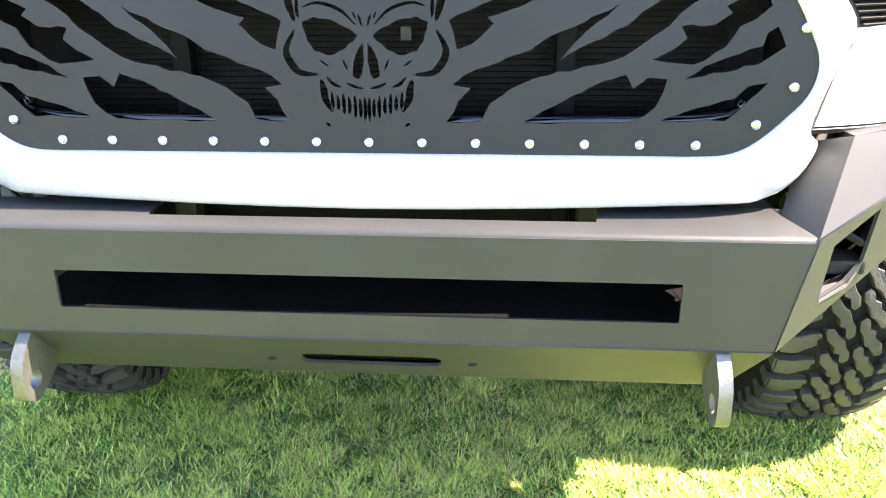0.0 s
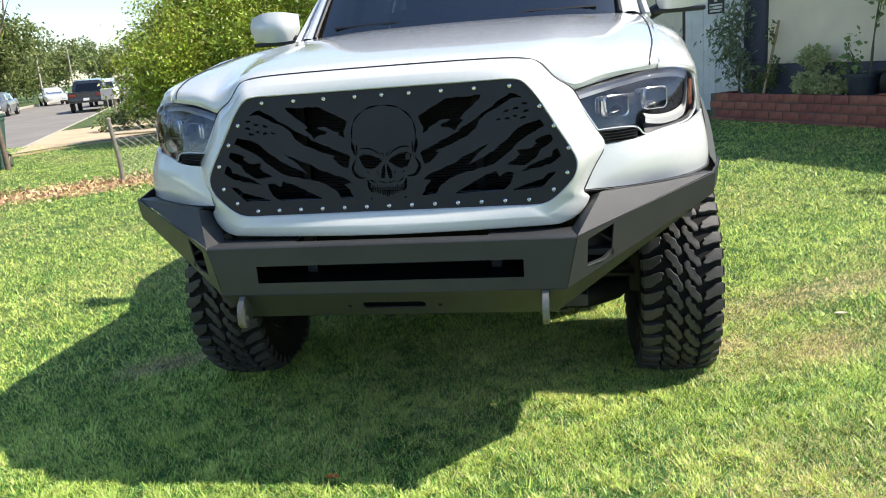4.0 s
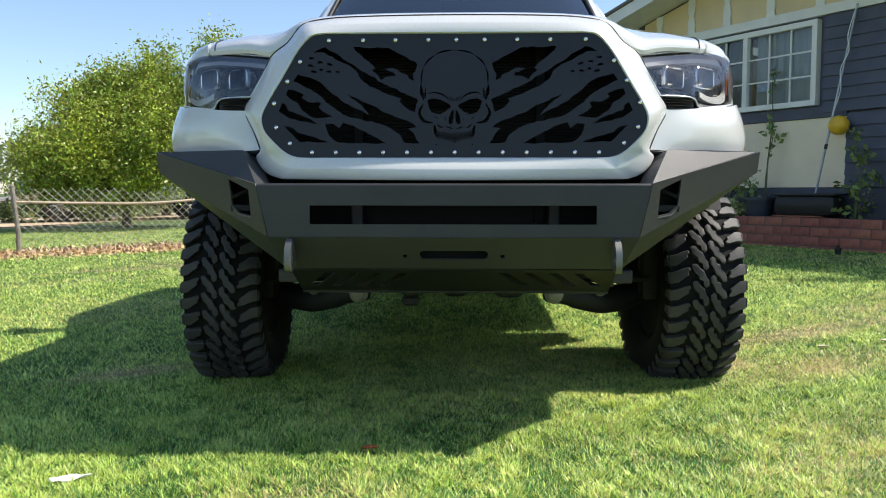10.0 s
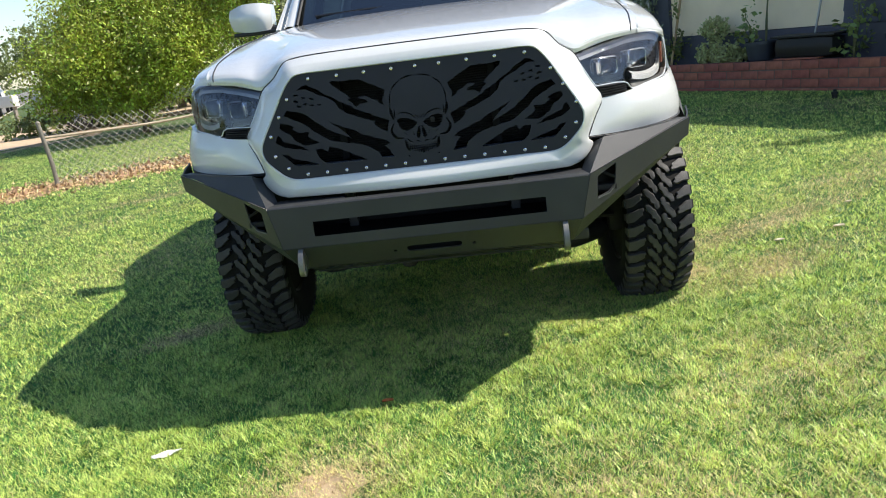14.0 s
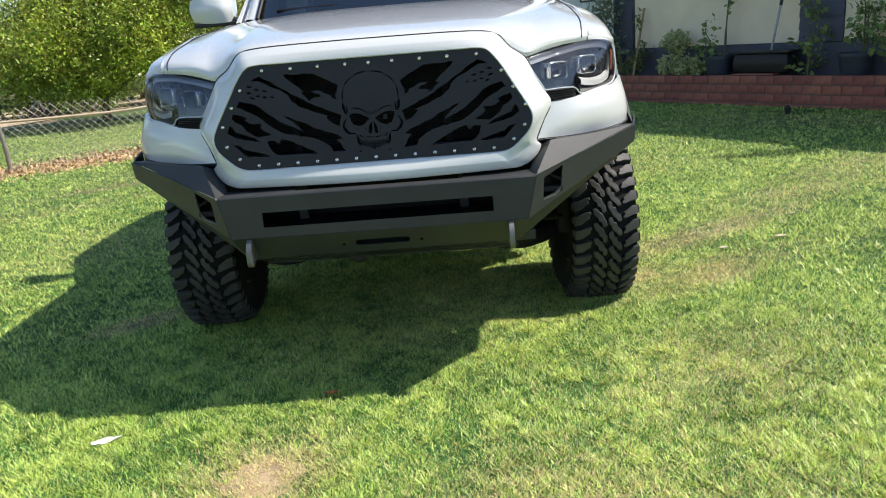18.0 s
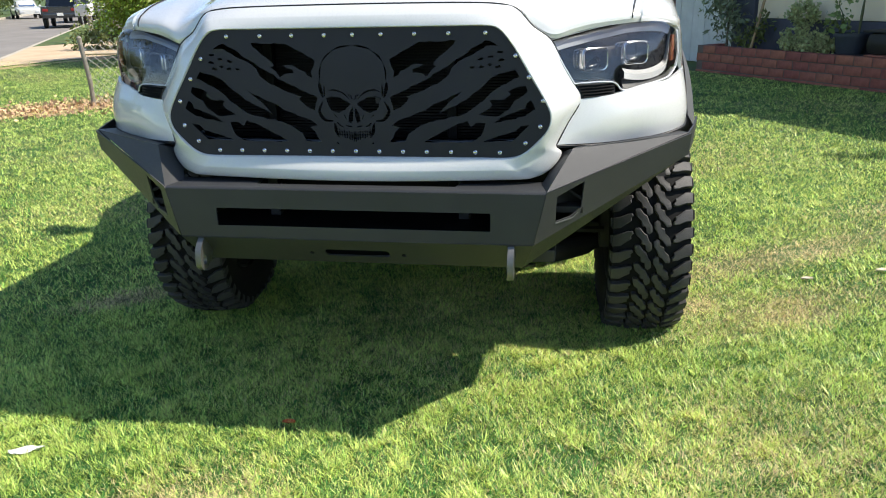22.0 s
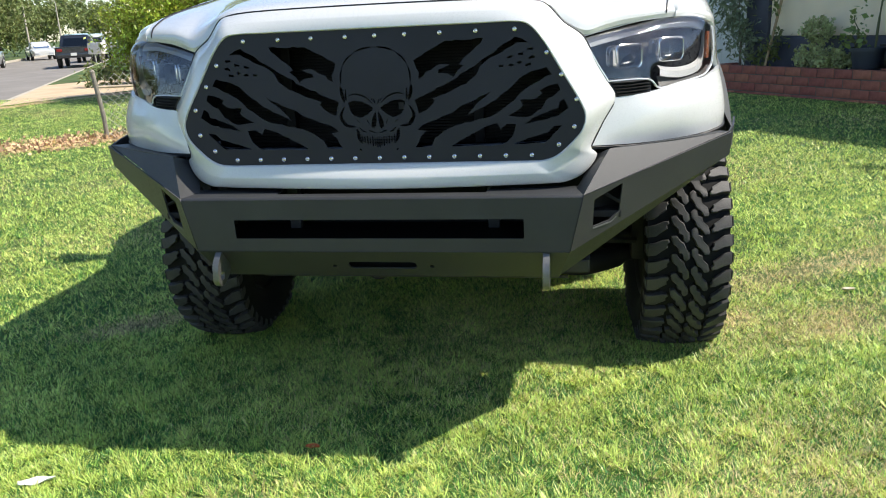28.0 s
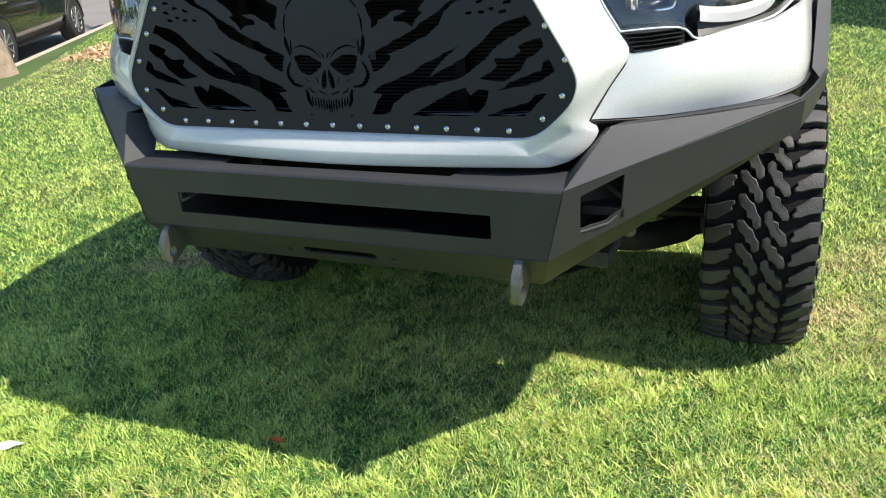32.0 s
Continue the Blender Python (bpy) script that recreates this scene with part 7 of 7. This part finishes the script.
def tufts(x, y, size, seed):
    """A random number, 0 to 1, shared by the blades of one ragged tuft."""
    wx = x + 0.35 * size * np.sin(y * 2.3 / size + seed) + 0.2 * size * np.sin(y * 5.1 / size)
    wy = y + 0.35 * size * np.sin(x * 2.7 / size + 2 * seed) + 0.2 * size * np.sin(x * 4.7 / size)
    i, j = np.floor(wx / size), np.floor(wy / size)
    v = np.sin(i * 12.9898 + j * 78.233 + seed * 3.7) * 43758.5453
    return v - np.floor(v)


def grass(name, label, x, y, height, width, seed, materials, simple=False):
    rng = np.random.default_rng(seed)
    thin = rng.random(len(x)) < 0.78 + 0.5 * tufts(x, y, 0.03, seed + 9)
    x, y = x[thin], y[thin]
    n = len(x)
    plan = np.stack([x, y, np.zeros(n)], 1)
    inv = np.array(SI)
    road = plan @ inv[:3, :3].T + inv[:3, 3]
    z = 0.0128 * (np.clip(road[:, 1], 0, 11.5) - 3.35)
    dry = dryness(x, y)
    tuft = [tufts(x, y, size, seed + k) for k, size in enumerate((0.045, 0.045, 0.16, 0.5))]
    h = height * rng.uniform(0.5, 1.15, n) * (0.65 + 0.7 * tuft[0]) * (1 - 0.4 * dry)
    a = 2 * np.pi * tuft[1] + rng.normal(0, 1.9, n)
    lean = rng.uniform(0.3, 1.75, n) * h
    dx, dy = np.cos(a), np.sin(a)
    w = width * rng.uniform(0.6, 1.3, n) / 2
    base = np.stack([x, y, z - 0.004], 1)
    side = np.stack([-dy, dx, np.zeros(n)], 1) * w[:, None]
    mid = base + np.stack([dx * lean * 0.35, dy * lean * 0.35, h * 0.6], 1)
    tip = base + np.stack([dx * lean, dy * lean, h * rng.uniform(0.75, 1.0, n)], 1)
    v = np.stack([base - side, base + side, mid + side * 0.8, mid - side * 0.8, tip], 1).reshape(-1, 3)
    per, loops_per, faces_per = (3, 3, 1) if simple else (5, 7, 2)
    if simple:
        v = np.stack([base - side, base + side, tip], 1).reshape(-1, 3)
    k = per * np.arange(n)[:, None]
    loops = (k + [0, 1, 2] if simple else np.concatenate([k + [0, 1, 2, 3], k + [3, 2, 4]], 1)).ravel().astype(np.int32)
    starts = (loops_per * np.arange(n)[:, None] + ([0] if simple else [0, 4])).ravel().astype(np.int32)
    me = bpy.data.meshes.new(name)
    me.vertices.add(per * n)
    me.vertices.foreach_set("co", v.ravel())
    me.loops.add(loops_per * n)
    me.loops.foreach_set("vertex_index", loops)
    me.polygons.add(faces_per * n)
    me.polygons.foreach_set("loop_start", starts)
    tone = 0.5 * tuft[0] + 0.3 * tuft[2] + 0.2 * tuft[3] + rng.normal(0, 0.34, n)
    pick = np.where(tone < 0.43, 2, np.where(tone > 0.59, 3, 0))
    pick = np.where(rng.random(n) < np.clip(dry * 1.05 - 0.08, 0, 0.88), 1, pick).astype(np.int32)
    me.polygons.foreach_set("material_index", np.repeat(pick, faces_per))
    me.update(calc_edges=True)
    for m in materials:
        me.materials.append(m)
    return tagged(new(name, me), label, "grass", kind="stuff")


BLADE = mat("grass_blade", (0.49, 0.64, 0.14), 0.38, 0, 0.25, 1.6, dark=(0.28, 0.47, 0.07), island=0.45, trans=0.24)
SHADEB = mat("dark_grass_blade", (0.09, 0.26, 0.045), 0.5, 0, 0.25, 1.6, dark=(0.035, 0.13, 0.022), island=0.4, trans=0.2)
YELLOWB = mat("yellow_grass_blade", (0.78, 0.82, 0.26), 0.36, 0, 0.25, 1.6, dark=(0.54, 0.69, 0.15), island=0.35, trans=0.34)
STRAW = mat("dry_grass_blade", (0.80, 0.62, 0.36), 0.7, 0, 0.25, 3.0, dark=(0.45, 0.42, 0.16), island=0.3, trans=0.2)
rg = np.random.default_rng(8)


def scatter(n, x0, x1, y0, y1, keep):
    x, y = rg.uniform(x0, x1, n), rg.uniform(y0, y1, n)
    k = keep(x, y)
    return x[k], y[k]


def reach(x, y):
    return np.hypot(x - 0.2, y + 0.3)


inner = scatter(1350000, -2.2, 2.6, -1.5, 1.9, lambda x, y: rg.random(len(x)) < np.clip(2.3 - reach(x, y), 0, 1))
grass("grass", "short mown green grass in front of the truck", *inner, 0.023, 0.0046, 3, (BLADE, STRAW, SHADEB, YELLOWB), True)
near = scatter(2500000, -5.0, 5.6, -4.2, 5.4, lambda x, y: rg.random(len(x)) < np.clip(1.25 - 0.2 * reach(x, y), 0, 1) * np.clip(reach(x, y) - 0.9, 0.12, 1))
grass("grass", "short mown green grass with dry straw patches", *near, 0.024, 0.0060, 1, (BLADE, STRAW, SHADEB, YELLOWB), True)
far = scatter(1700000, -13.5, 8.5, -7.0, 14.5, lambda x, y: (rg.random(len(x)) < np.clip((reach(x, y) - 1.8) / 3.0, 0, 1) * np.clip(9.0 / (reach(x, y) + 0.1), 0.4, 1)) & (0.834 * x + 0.552 * y < 7.42) & (0.834 * x + 0.552 * y > -3.0))
grass("grass", "mown green lawn grass farther from the truck", *far, 0.028, 0.0098, 2, (BLADE, STRAW, SHADEB, YELLOWB), True)

# litter on the lawn
pap = thing("paper_scrap", "crumpled white paper scrap on the lawn", "litter", Matrix.Translation((-0.995, -0.285, lawn_z(-0.995, -0.285) + 0.008) ) @ Matrix.Scale(0.55, 4))
r2 = random.Random(4)
part("paper", thick([[Vector((0.17 * i / 7 - 0.085, 0.035 * math.sin(math.pi * (i + 0.4) / 8) * (j / 3 - 0.5) * 2 + 0.01 * i, 0.018 + 0.010 * r2.uniform(-1, 1))) for i in range(8)] for j in range(4)], (0, 0, -0.002)), TRIM, pap)
LEAFO = mat("orange_dry_leaf", (0.55, 0.13, 0.03), 0.7, 0, 0.3, 60)
LEAFT = mat("pale_dry_leaf", (0.66, 0.56, 0.42), 0.8, 0, 0.3, 60)
for x, y, s, lm, lb in ((-0.238, -0.022, 0.022, LEAFO, "small orange dry leaf on the lawn"), (1.69, 1.40, 0.026, LEAFT, "curled pale brown leaf on the lawn"), (2.05, 1.53, 0.03, LEAFT, "curled pale brown leaf on the lawn"), (2.3, 2.0, 0.02, LEAFT, "curled pale brown leaf on the lawn")):
    lf = thing("fallen_leaf", lb, "leaf", Matrix.Translation((x, y, lawn_z(x, y) + 0.012)))
    part("blade", thick([[Vector((s * (i / 4 - 0.5) * 2, s * 0.55 * math.sin(math.pi * (i + 0.3) / 4.6) * (j - 1), 0.25 * s * (j - 1) ** 2 + 0.1 * s * i / 4)) for i in range(5)] for j in range(3)], (0, 0, -0.0015)), lm, lf)

# dry leaves heaped along the fence
rl = np.random.default_rng(17)
heap = [H @ Vector((-9.0 + rl.normal(0, 0.38), -2.7 + 8.7 * rl.random() ** 0.9, 0)) for _ in range(9000)]
tagged(part("leaf_litter", leaves([(p.x, p.y, lawn_z(p.x, p.y) + 0.012 + 0.02 * rl.random()) for p in heap], 0.05, 18, -0.05, 0.6), mat("brown_fallen_leaf", (0.62, 0.42, 0.24), 0.8, 0, 0.35, 30, island=0.45)), "brown and orange leaves fallen along the fence", "leaf litter", kind="stuff")
SOILB = mat("bare_tan_soil", (0.46, 0.34, 0.21), 0.95, 0, 0.3, 9, 0.8, 70)
for cu, cv, ru, rv, tilt_by in ((-0.26, -0.62, 0.14, 0.13, 1),):
    rr = random.Random(tilt_by)
    rim = []
    for k in range(22):
        a = 2 * math.pi * k / 22
        f = rr.uniform(0.72, 1.1)
        p = H @ Vector((-cu - ru * f * math.cos(a), cv + rv * f * math.sin(a), 0))
        rim.append((p.x, p.y, lawn_z(p.x, p.y) + 0.001))
    c = H @ Vector((-cu, cv, 0))
    tagged(part("bare_patch", Mesh().add(rim + [(c.x, c.y, lawn_z(c.x, c.y) + 0.003)], [(k, (k + 1) % 22, 22) for k in range(22)]), SOILB), "bare tan soil patch in the lawn", "ground", kind="structure")
